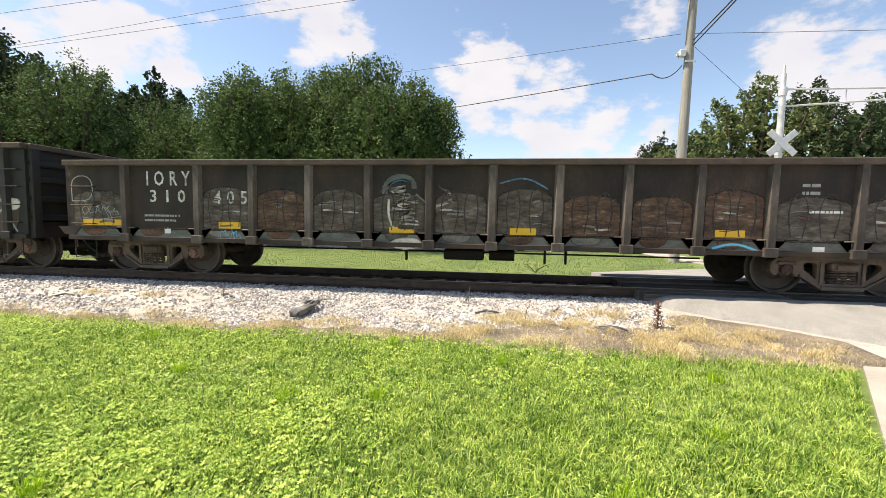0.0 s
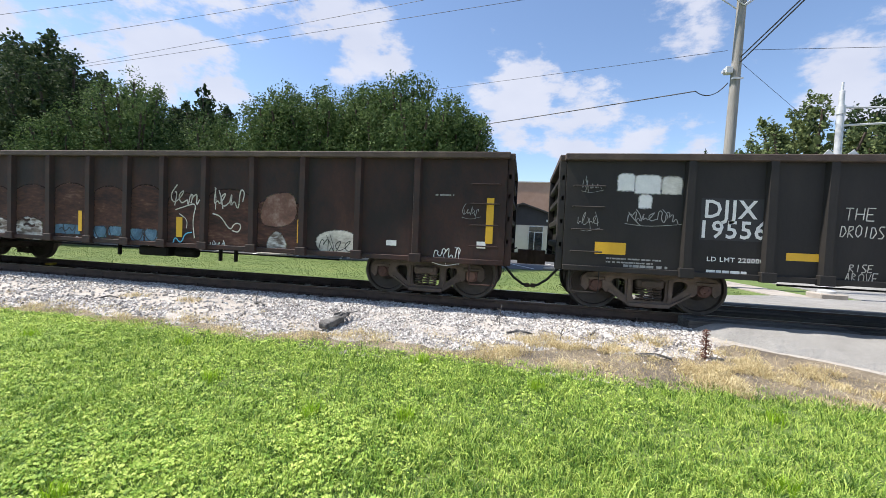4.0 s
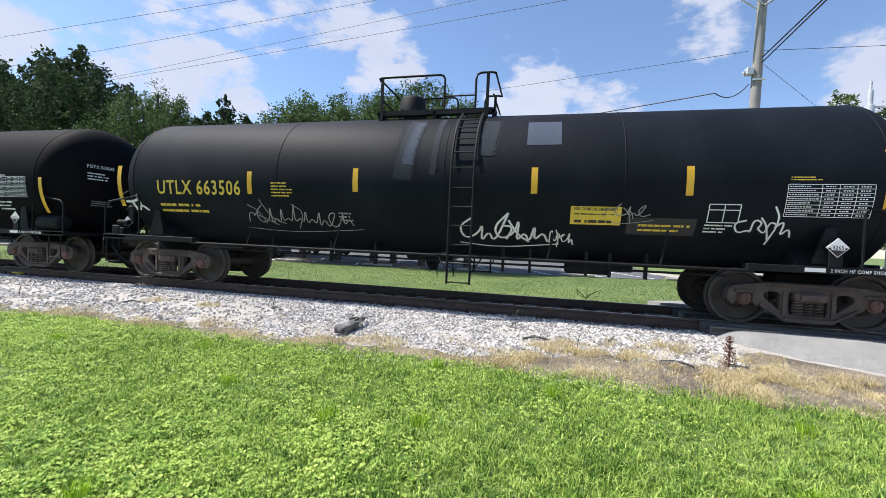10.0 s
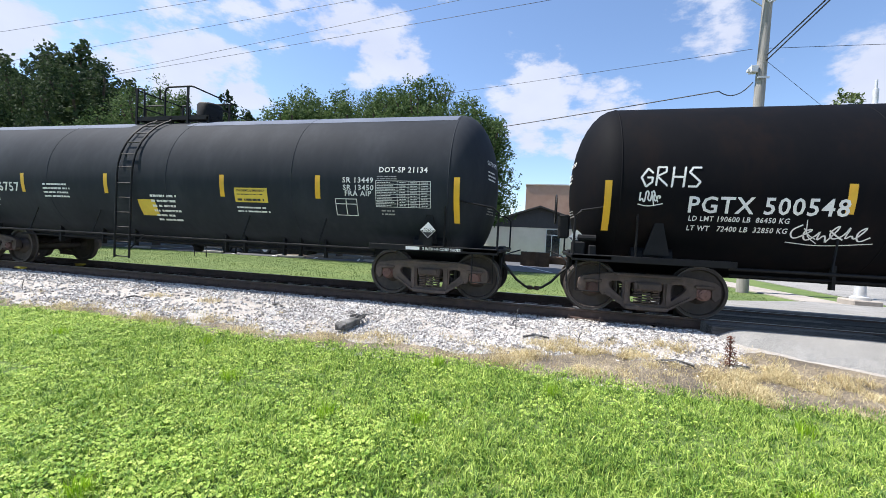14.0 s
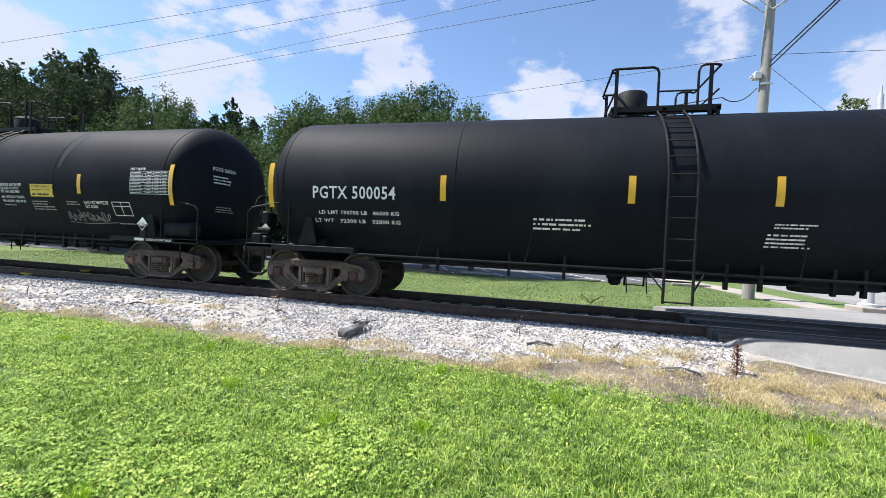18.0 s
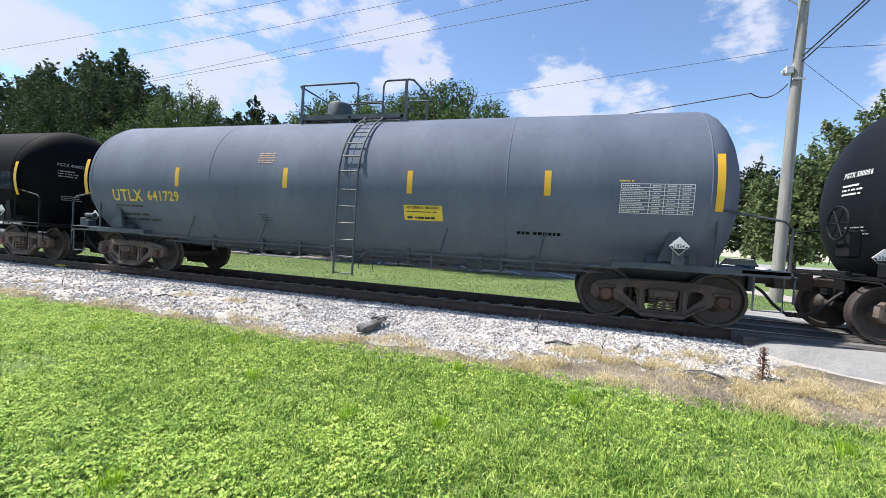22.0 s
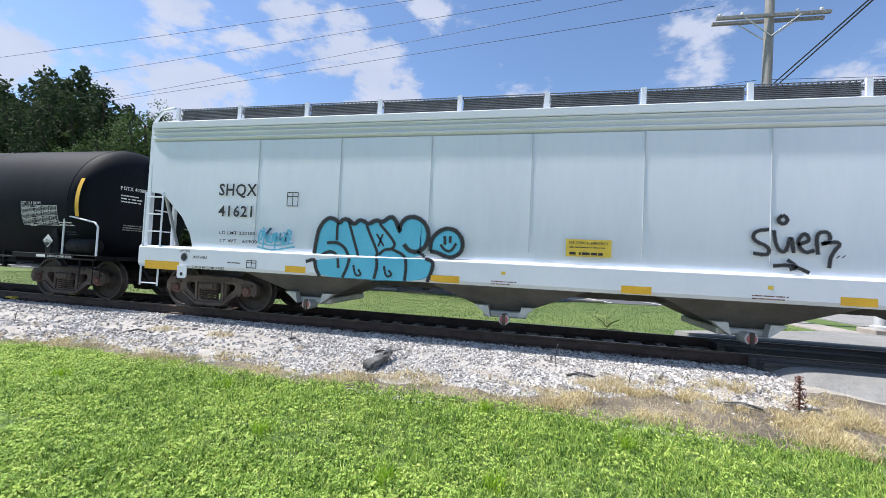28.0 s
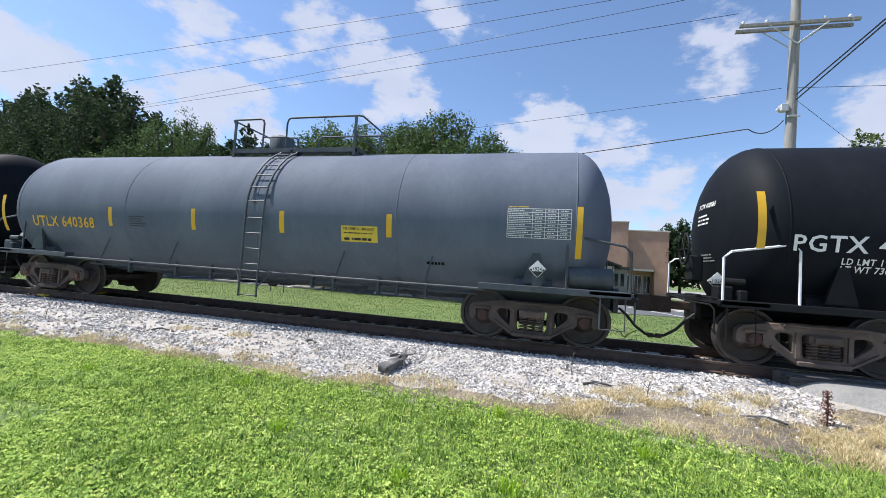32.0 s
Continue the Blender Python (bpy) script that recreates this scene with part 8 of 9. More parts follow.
gondola(-39.6, 17.1, M['gon_c'], dict(label='dark red-brown gondola car with yellow markers and faded graffiti', top=2.6, half=6.55, post_list=[-6.6, -5.41, -4.32, -3.21, -2.09, -1.0, -0.02, 0.92, 1.91, 3.05, 4.14, 5.29, 6.45], post_mat='gon_c', faded=False,
    marks=[
        ('blob', [(-6.19, 2.34), (-5.50, 2.37), (-5.48, 1.99), (-6.16, 1.96)], 'pink'),
        ('blob', [(-5.30, 2.31), (-4.69, 2.30), (-4.69, 1.96), (-5.28, 1.97)], 'pink'),
        ('text', 'IO', -6.06, 2.02, 0.22, 0.42, 'white'),
        ('text', 'RY', -5.25, 2.02, 0.25, 0.55, 'white'),
        ('text', '323', -6.33, 1.45, 0.33, 0.74, 'white'),
        ('text', '057', -5.24, 1.46, 0.32, 0.76, 'white'),
        ('plate', -7.81, 0.95, 0.12, 0.92, 'yellow'),
        ('plate', -7.68, 0.95, 0.16, 0.085, 'white'),
        ('plate', -4.15, 1.03, 0.11, 0.37, 'yellow', 0.008),
        ('plate', -1.33, 0.95, 0.098, 0.45, 'yellow', 0.008),
        ('plate', -6.92, 0.76, 0.16, 0.12, 'white'),
        *[('blob', slab_points(p + 0.10, q - 0.10, 0.82, z, 0.1), 'rust_streak', 0.0025) for p, q, z in ((-5.41, -4.32, 1.42), (-4.32, -3.21, 1.8), (-3.21, -2.09, 1.85), (-2.09, -1.0, 1.9), (-1.0, -0.02, 1.85), (-0.02, 0.92, 1.9), (0.92, 1.91, 1.75), (1.91, 3.05, 1.85), (3.05, 4.14, 1.7))],
        ('blob', slab_points(-5.22, -4.46, 0.74, 1.12, 0.1), 'peel_white'),
        ('blob', slab_points(-4.2, -3.33, 0.72, 1.10, 0.07), 'peel_white'),
        ('blob', slab_points(-3.1, -2.36, 0.72, 1.12, 0.08), 'peel_white'),
        *[('stroke', [(u, z), (u + 0.12, z + 0.05), (u + 0.24, z - 0.03), (u + 0.34, z + 0.02)], 0.05, 'rust_streak') for u, z in ((-5.2, 1.14), (-4.8, 1.16), (-4.15, 1.12), (-3.7, 1.17), (-3.05, 1.14), (-2.7, 1.2), (-3.9, 1.0), (-2.9, 1.02))],
        ('blob', slab_points(-1.97, -1.3, 0.88, 1.08), 'blue'),
        ('blob', slab_points(-0.9, -0.58, 0.84, 1.07), 'blue'),
        ('blob', slab_points(-0.5, -0.11, 0.90, 1.08), 'blue'),
        ('blob', slab_points(0.06, 0.40, 0.80, 1.05), 'blue'),
        ('blob', slab_points(0.46, 0.75, 0.82, 1.05), 'blue'),
        *[('stroke', [(u, 1.10), (u + 0.02, 0.95), (u + 0.12, 0.82), (u + 0.26, 0.80), (u + 0.34, 0.95), (u + 0.33, 1.08)], 0.018, 'ink') for u in (-1.75, -0.9, -0.5, 0.05, 0.42)],
        ('stroke', [(-0.88, 0.76), (-0.84, 0.85), (-0.76, 0.74)], 0.016, 'white'),
        ('stroke', [(-0.66, 0.72), (-0.58, 0.78), (-0.48, 0.73)], 0.016, 'white'),
        ('stroke', [(0.3, 0.72), (0.42, 0.80), (0.55, 0.72)], 0.016, 'white'),
        ('stroke', [(-1.44, 0.76), (-1.36, 0.84), (-1.26, 0.76)], 0.016, 'white'),
        ('stroke', [(-1.86, 0.97), (-1.78, 1.03), (-1.72, 0.92), (-1.62, 0.97), (-1.58, 1.04), (-1.5, 0.93), (-1.42, 1.03)], 0.018, 'ink'),
        ('tag', 1.12, 1.55, 0.78, 0.48, 67, 'silver', 0.035),
        ('stroke', [(1.2, 1.5), (1.45, 1.58), (1.72, 1.66), (1.62, 1.3), (1.68, 0.92)], 0.022, 'silver'),
        ('stroke', [(1.3, 1.42), (1.5, 1.3), (1.48, 1.12)], 0.02, 'silver'),
        ('stroke', [(1.15, 0.75), (1.2, 0.95), (1.35, 0.78), (1.45, 1.02), (1.62, 1.04)], 0.025, 'cyan'),
        ('tag', 2.12, 1.5, 0.78, 0.52, 68, 'silver', 0.035),
        ('stroke', [(2.1, 1.45), (2.3, 1.4), (2.52, 1.1), (2.62, 1.28), (2.78, 1.25), (2.72, 1.08), (2.56, 1.12)], 0.022, 'silver'),
        ('tag', 2.05, 0.75, 0.42, 0.16, 69, 'white', 0.02),
        ('blob', [(3.2, 1.2), (3.25, 1.75), (3.5, 1.88), (3.95, 1.92), (4.02, 1.3)], 'spray_red', 0.0035),
        ('blob', [(3.32, 0.74), (3.46, 1.12), (3.68, 1.12), (3.84, 0.76)], 'peel_white', 0.006),
        ('plate', -6.10, 0.94, 0.24, 0.12, 'white'),
        ('bars', -6.16, 1.10, 0.39, 0.24, 2, 'dim_white'),
        ('tag', -7.70, 1.59, 0.76, 0.35, 61, 'white', 0.045),
        ('tag', -7.24, 1.16, 0.53, 0.44, 62, 'dim_white', 0.02),
        ('bars', -6.31, 1.81, 0.47, 0.12, 1, 'dim_white'),
        ('blob', [(4.42, 1.12), (4.92, 1.23), (5.27, 1.14), (5.26, 0.75), (4.48, 0.76)], 'silver'),
        ('tag', 4.48, 0.74, 0.78, 0.39, 70, 'ink', 0.02),
        ('plate', 1.23, 0.93, 0.15, 0.42, 'yellow', 0.008),
        ('plate', 4.02, 0.93, 0.13, 0.46, 'yellow', 0.008),
        ('plate', 7.71, 1.10, 0.13, 0.81, 'yellow', 0.008),
        ('plate', 7.56, 1.01, 0.16, 0.12, 'white'),
        ('tag', 6.78, 0.72, 0.54, 0.38, 71, 'white', 0.02),
        ('plate', 5.86, 0.98, 0.20, 0.10, 'white'),
        ('bars', 6.77, 1.93, 0.50, 0.068, 1, 'dim_white'),
        ('tag', 7.29, 1.56, 0.31, 0.24, 72, 'dim_white', 0.012),
    ], proud=[]))
tank_car(-56.49, 16.68, M['tank_slate'], M['grey_steel'], dict(label='slate grey tank car with yellow stencilled lettering', R=1.585, zc=2.245, trucks=(-6.29, 6.24), ends=(-0.12, 0), un='1824', rails=(-1.33, 0, 0.66, 0.91, 1.81), ladder=0.54, deck=(-1.91, 0.65), dome=-1.34, stripes=[(-6.89, 1.92, 2.80), (-3.88, 2.09, 2.54), (1.55, 2.07, 2.48), (4.27, 2.06, 2.49), (6.87, 1.88, 2.77)], head=('UTLX 663074', 'yellow_text'),
    marks=[
        ('text', 'UTLX', -6.04, 1.96, 0.23, 0.91, 'yellow_text'),
        ('text', '663074', -4.96, 1.95, 0.23, 0.99, 'yellow_text'),
        ('text', 'THE TANK CAR PEOPLE', -6.05, 1.81, 0.074, 0.93, 'yellow_text'),
        ('text', 'LD LMT 190100 LB  86250 KG', -6.06, 1.63, 0.068, 1.35, 'yellow_text'),
        ('text', 'LT WT   72800 LB  33050 KG', -6.05, 1.49, 0.072, 1.38, 'yellow_text'),
        ('table', 5.56, 1.87, 1.09, 0.46, 'white'),
        ('emergency', 2.08, 2.03, 0.77, 0.30),
        ('bars', 3.82, 1.56, 1.19, 0.13, 1, 'dim_white'),
    ]))
tank_car(-73.16, 16.66, M['tank_black'], M['black_steel'], dict(label='black tank car with yellow lettering and white graffiti', R=1.5, zc=2.33, trucks=(-6.29, 6.28), ends=(0, 0.1), un='3265', rails=(-1.3, 0.05, 0.69, 0.93, 1.31), ladder=0.66, deck=(-2.05, 0.44), dome=-1.49, stripes=[(-3.83, 2.00, 2.46), (-1.45, 2.07, 2.52), (1.93, 2.08, 2.53), (4.36, 2.08, 2.55), (6.97, 1.89, 2.79), (-7.25, 1.69, 2.59)], head=('UTLX 663506', 'yellow_text'),
    marks=[
        ('text', 'UTLX 663506', -6.19, 1.98, 0.29, 2.14, 'yellow_text'),
        ('bars', -6.20, 1.60, 1.40, 0.27, 2, 'yellow_text'),
        ('emergency', 2.56, 1.58, 0.82, 0.33),
        ('table', 5.70, 1.79, 1.09, 0.49, 'white'),
        ('bars', 5.73, 2.33, 0.41, 0.075, 2, 'yellow_text'),
        ('frame', 4.67, 1.67, 0.44, 0.30, 'white'),
        ('plate', 3.48, 1.44, 1.05, 0.32, 'ink'),
        ('bars', 3.66, 1.50, 0.84, 0.18, 2, 'yellow_text'),
        ('bars', 4.65, 1.51, 0.41, 0.18, 3, 'white'),
        ('tag', 0.65, 1.20, 1.63, 0.70, 81, 'white', 0.05),
        ('tag', 2.23, 1.21, 0.44, 0.43, 82, 'white', 0.03),
        ('tag', 5.11, 1.41, 0.82, 0.56, 83, 'white', 0.035),
        ('tag', -4.00, 1.33, 2.49, 0.63, 84, 'dim_white', 0.028),
        ('tag', 3.12, 1.66, 0.73, 0.36, 85, 'dim_white', 0.02),
        ('bars', -3.32, 1.96, 0.51, 0.32, 5, 'yellow_text'),
        ('bars', -1.86, 1.51, 0.35, 0.23, 3, 'dim_white'),
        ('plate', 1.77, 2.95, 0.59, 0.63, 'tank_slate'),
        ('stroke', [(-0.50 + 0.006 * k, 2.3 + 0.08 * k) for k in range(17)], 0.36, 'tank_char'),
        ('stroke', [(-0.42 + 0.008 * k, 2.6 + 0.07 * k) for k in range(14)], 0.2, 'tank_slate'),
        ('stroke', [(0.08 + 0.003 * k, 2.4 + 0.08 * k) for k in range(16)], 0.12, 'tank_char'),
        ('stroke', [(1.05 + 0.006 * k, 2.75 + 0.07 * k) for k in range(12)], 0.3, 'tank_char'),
        ('stroke', [(-7.15, 1.80), (-6.95, 1.80), (-6.82, 1.84)], 0.05, 'white'),
        ('stroke', [(-6.98, 1.82), (-6.89, 1.62)], 0.06, 'white'),
        ('stroke', [(-6.82, 1.95), (-6.74, 1.76), (-6.83, 1.62)], 0.05, 'white'),
        ('stroke', [(-6.82, 1.70), (-6.72, 1.72), (-6.57, 1.61)], 0.05, 'white'),
    ]))
tank_car(-89.75, 16.5, M['tank_rust'], M['black_steel'], dict(label='sooty black tank car with white graffiti tags', R=1.565, zc=2.265, trucks=(-6.33, 6.21), ends=(0.14, 0.0), un='3265', rails=(-0.53, 0.18, 0.81, 0.99, 1.94), ladder=0.74, deck=(-1.28, 0.70), dome=-0.89, stripes=[(-7.12, 1.46, 2.28), (-3.78, 1.83, 2.27), (-0.79, 1.84, 2.28), (1.64, 1.85, 2.28), (4.27, 1.85, 2.31), (7.01, 1.48, 2.31)], reservoir=1, head=('PGTX 500548', 'white'),
    marks=[
        ('text', 'PGTX 500548', -5.91, 1.80, 0.25, 2.13, 'white'),
        ('text', 'LD LMT 190600 LB  86450 KG', -5.88, 1.67, 0.082, 1.38, 'white'),
        ('text', 'LT WT   72400 LB  32850 KG', -5.88, 1.52, 0.087, 1.39, 'white'),
        ('emergency', -2.88, 1.84, 0.75, 0.28),
        ('hand', 'GRHS', -6.64, 2.2, 0.33, 0.92, 'white', 0.028),
        ('tag', -6.64, 1.91, 0.34, 0.23, 92, 'white', 0.03),
        ('tag', -4.41, 1.40, 1.01, 0.36, 93, 'white', 0.03),
        ('tag', -2.02, 1.47, 0.87, 0.41, 94, 'white', 0.03),
        ('text', 'VENT TANK WHEN UNLOADING', -0.71, 1.84, 0.048, 0.64, 'white'),
        ('bars', -0.70, 1.51, 0.62, 0.28, 5, 'white'),
        ('bars', 2.06, 1.81, 0.97, 0.22, 4, 'white'),
        ('bars', 2.07, 1.66, 0.92, 0.11, 2, 'white'),
        ('bars', 2.19, 1.56, 0.65, 0.065, 1, 'white'),
        ('tag', 3.09, 1.63, 0.081, 0.088, 95, 'dim_white', 0.02),
        ('bars', 3.62, 1.67, 0.45, 0.097, 2, 'dim_white'),
        ('plate', 4.46, 1.60, 0.14, 0.17, 'white'),
        ('bars', 4.33, 1.50, 0.41, 0.09, 2, 'dim_white'),
        ('frame', 4.80, 1.49, 0.45, 0.33, 'white'),
        ('bars', 5.46, 1.53, 0.51, 0.27, 3, 'white'),
        ('table', 5.46, 1.84, 1.07, 0.49, 'white'),
        ('text', 'DOT 111 A 100 W1', 5.44, 2.33, 0.048, 0.41, 'white'),
    ]))
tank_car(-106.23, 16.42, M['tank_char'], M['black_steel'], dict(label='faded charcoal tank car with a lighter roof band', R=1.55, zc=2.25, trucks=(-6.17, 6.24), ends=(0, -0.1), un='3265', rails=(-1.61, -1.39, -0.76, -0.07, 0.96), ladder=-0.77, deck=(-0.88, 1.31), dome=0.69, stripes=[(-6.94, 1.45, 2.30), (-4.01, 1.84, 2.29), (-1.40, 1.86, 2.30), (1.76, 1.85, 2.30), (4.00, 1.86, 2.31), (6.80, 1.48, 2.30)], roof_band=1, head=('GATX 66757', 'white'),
    marks=[
        ('text', 'GATX 66757', -6.09, 1.86, 0.21, 1.95, 'white'),
        ('bars', -6.17, 1.50, 1.48, 0.29, 2, 'white'),
        ('bars', -3.36, 1.74, 1.00, 0.38, 4, 'white'),
        ('plate', -0.55, 1.40, 0.48, 0.39, 'yellow_text'),
        ('bars', -0.17, 1.30, 0.75, 0.69, 6, 'white'),
        ('emergency', 2.06, 1.75, 0.79, 0.30),
        ('bars', 2.07, 1.55, 0.94, 0.17, 2, 'white'),
        ('text', 'SR 13449', 4.54, 2.18, 0.098, 0.64, 'white'),
        ('text', 'SR 13450', 4.55, 2.04, 0.097, 0.64, 'white'),
        ('text', 'FRA AIP', 4.59, 1.93, 0.098, 0.55, 'white'),
        ('text', 'DOT-SP 21134', 5.29, 2.38, 0.098, 0.95, 'white'),
        ('table', 5.23, 1.74, 1.08, 0.49, 'white'),
        ('frame', 4.38, 1.56, 0.45, 0.33, 'white'),
        ('bars', 5.33, 1.59, 0.37, 0.14, 2, 'dim_white'),
        ('bars', 5.25, 2.25, 0.41, 0.086, 2, 'dim_white'),
    ]))
tank_car(-122.7, 16.53, M['tank_black'], M['black_steel'], dict(label='clean black tank car with bright yellow stripes', R=1.545, zc=2.285, trucks=(-6.25, 6.22), ends=(-0.03, 0.14), un='3265', rails=(-0.43, 0.28, 0.92, 1.11, 1.95), ladder=0.5, deck=(-1.00, 0.79), dome=-0.55, stripes=[(-7.04, 1.80, 2.69), (-3.41, 1.99, 2.45), (-0.23, 2.01, 2.46), (1.84, 2.01, 2.46), (3.67, 2.01, 2.46), (7.10, 1.82, 2.71)], reservoir=1, head=('PGTX 500054', 'white'),
    marks=[
        ('text', 'PGTX 500054', -6.07, 2.00, 0.23, 1.74, 'white'),
        ('text', 'LD LMT 190700 LB   86500 KG', -5.97, 1.70, 0.071, 1.70, 'white'),
        ('text', 'LT WT   72300 LB   32800 KG', -6.08, 1.54, 0.075, 1.82, 'white'),
        ('bars', -1.78, 1.54, 1.01, 0.26, 3, 'white'),
        ('bars', 1.83, 1.68, 0.57, 0.11, 2, 'white'),
        ('bars', 1.77, 1.39, 0.66, 0.28, 4, 'white'),
        ('emergency', 4.16, 1.99, 0.77, 0.30),
        ('bars', 4.27, 1.70, 0.50, 0.084, 2, 'white'),
        ('bars', 5.37, 1.54, 0.46, 0.12, 2, 'dim_white'),
        ('table', 5.93, 1.92, 1.07, 0.48, 'white'),
        ('text', 'DOT 111A100W1', 5.90, 2.40, 0.048, 0.32, 'white'),
        ('bars', 5.92, 1.81, 0.48, 0.096, 2, 'white'),
    ]))
tank_car(-139.17, 16.4, M['tank_black'], M['black_steel'], dict(label='black tank car with white stencils and scrawled graffiti', R=1.58, zc=2.25, trucks=(-6.38, 6.16), ends=(0.04, -0.05), un='3265', rails=(-0.48, 0.24, 0.84, 1.04, 1.27), ladder=0.6, deck=(-1.18, 0.65), dome=-0.82, stripes=[(-7.10, 1.76, 2.65), (-3.84, 1.98, 2.41), (-0.87, 1.98, 2.42), (1.53, 1.98, 2.44), (4.24, 1.98, 2.43), (6.92, 1.77, 2.66)], reservoir=1, head=('PGTX 500056', 'white'),
    marks=[
        ('text', 'PGTX 500056', -6.05, 1.94, 0.26, 2.13, 'white'),
        ('text', 'LD LMT 190500 LB 86400 KG', -6.02, 1.78, 0.11, 1.56, 'white'),
        ('text', 'LT WT   72500 LB 32900 KG NEW 9-99', -6.02, 1.63, 0.12, 2.12, 'white'),
        ('text', '4" FIBERGLASS INSULATION', -1.84, 2.14, 0.053, 0.78, 'white'),
        ('text', 'DO NOT EXCEED 450 F', -1.84, 2.05, 0.053, 0.63, 'white'),
        ('text', 'CONSULT OWNER BEFORE', -1.84, 1.93, 0.054, 0.75, 'white'),
        ('text', 'REPAIRING TANK', -1.72, 1.84, 0.054, 0.50, 'white'),
        ('bars', -1.85, 1.65, 0.58, 0.12, 2, 'dim_white'),
        ('tag', -0.43, 1.39, 0.76, 0.49, 101, 'white', 0.035),
        ('tag', -0.98, 1.49, 0.56, 0.32, 102, 'dim_white', 0.03),
        ('tag', -6.93, 1.63, 0.56, 0.22, 103, 'dim_white', 0.02),
        ('text', 'EXTERIOR HEATER PIPES', 1.63, 2.13, 0.066, 0.73, 'white'),
        ('text', 'NO INLET OR OUTLET', 1.63, 2.05, 0.057, 0.64, 'white'),
        ('text', 'PIPE CAPS REQUIRED', 1.64, 1.97, 0.066, 0.65, 'white'),
        ('text', 'MAX. OPERATING PRESSURE', 1.63, 1.84, 0.058, 0.79, 'white'),
        ('text', 'FOR HEATER COILS 150 PSI', 1.64, 1.74, 0.059, 0.79, 'white'),
        ('bars', 1.64, 1.66, 0.62, 0.06, 1, 'dim_white'),
        ('emergency', 2.65, 1.89, 0.76, 0.30),
        ('bars', 2.63, 1.58, 0.73, 0.26, 4, 'dim_white'),
        ('bars', 3.77, 1.72, 0.53, 0.11, 2, 'dim_white'),
        ('text', 'PAINT: STRATHMORE EE2025', 4.34, 1.75, 0.07, 0.75, 'white'),
        ('text', 'RECT 05-2010', 4.36, 1.66, 0.072, 0.37, 'white'),
        ('tag', 3.67, 1.33, 1.38, 0.31, 104, 'dim_white', 0.025),
        ('frame', 5.19, 1.51, 0.52, 0.32, 'white'),
        ('bars', 5.16, 1.31, 0.65, 0.083, 1, 'dim_white'),
        ('blob', [(3.42, 3.52), (3.78, 3.51), (3.61, 2.58), (3.49, 2.58), (3.51, 3.19)], 'tank_char'),
        ('table', 5.79, 2.00, 1.08, 0.51, 'white'),
        ('text', 'DOT 111A100W1', 5.77, 2.53, 0.055, 0.44, 'white'),
    ]))
tank_car(-155.68, 16.62, M['tank_grey'], M['grey_steel'], dict(label='blue-grey tank car with yellow stencilled lettering', R=1.58, zc=2.25, trucks=(-6.195, 6.08), ends=(0.02, -0.28), un='1824', rails=(-1.53, -0.12, 0.49, 1.03, 1.49), ladder=0.3, deck=(-1.88, 0.69), dome=-1.26, stripes=[(-7.06, 1.86, 2.71), (-4.12, 2.08, 2.51), (-1.20, 2.10, 2.52), (1.58, 2.05, 2.48), (4.10, 2.07, 2.50), (6.67, 1.89, 2.79)], head=('UTLX 641729', 'yellow_text'),
    marks=[
        ('text', 'UTLX', -6.17, 1.72, 0.27, 0.95, 'yellow_text'),
        ('text', '641729', -5.05, 1.75, 0.22, 0.96, 'yellow_text'),
        ('bars', -6.16, 1.58, 1.00, 0.11, 1, 'ink'),
        ('bars', -6.22, 1.27, 1.41, 0.28, 2, 'ink'),
        ('bars', -1.94, 2.62, 0.51, 0.27, 5, 'peach'),
        ('bars', -1.93, 1.41, 0.27, 0.19, 3, 'ink'),
        ('emergency', 1.46, 1.56, 0.77, 0.30),
        ('table', 5.26, 1.83, 1.06, 0.47, 'white'),
        ('bars', 5.23, 2.33, 0.30, 0.056, 1, 'yellow_text'),
        ('bars', 3.61, 1.40, 0.83, 0.14, 1, 'tank_rust'),
    ]))
tank_car(-172.2, 16.4, M['tank_rust'], M['black_steel'], dict(label='matt black tank car with faded lettering and a brown patch', R=1.53, zc=2.26, trucks=(-6.36, 6.14), ends=(0.2, -0.28), un='1824', rails=(-1.77, -1.57, -0.92, -0.25, 0.64), ladder=-0.95, deck=(-0.86, 0.79), dome=0.70, stripes=[(-7.36, 1.80, 2.68), (-3.88, 1.99, 2.45), (-1.86, 1.99, 2.45), (-0.062, 1.98, 2.42), (3.18, 1.96, 2.42), (6.66, 1.77, 2.66)], head=('PGTX 400032', 'dim_white'),
    marks=[
        ('text', 'PGTX 400032', -6.33, 1.99, 0.20, 1.68, 'dim_white'),
        ('bars', -6.54, 1.55, 1.12, 0.25, 2, 'tank_char'),
        ('bars', -3.46, 1.61, 0.75, 0.16, 3, 'tank_char'),
        ('plate', 3.75, 1.95, 0.68, 0.39, 'pole'),
        ('table', 5.45, 1.91, 1.06, 0.48, 'tank_slate'),
        ('tag', 4.46, 1.63, 0.87, 0.30, 111, 'dim_white', 0.016),
        ('bars', -0.28, 1.45, 0.56, 0.33, 4, 'dim_white'),
        ('bars', 1.79, 1.53, 1.08, 0.22, 4, 'tank_slate'),
        ('bars', 3.84, 1.66, 0.48, 0.078, 2, 'tank_slate'),
        ('bars', 4.96, 1.53, 0.45, 0.079, 1, 'tank_slate'),
    ]))
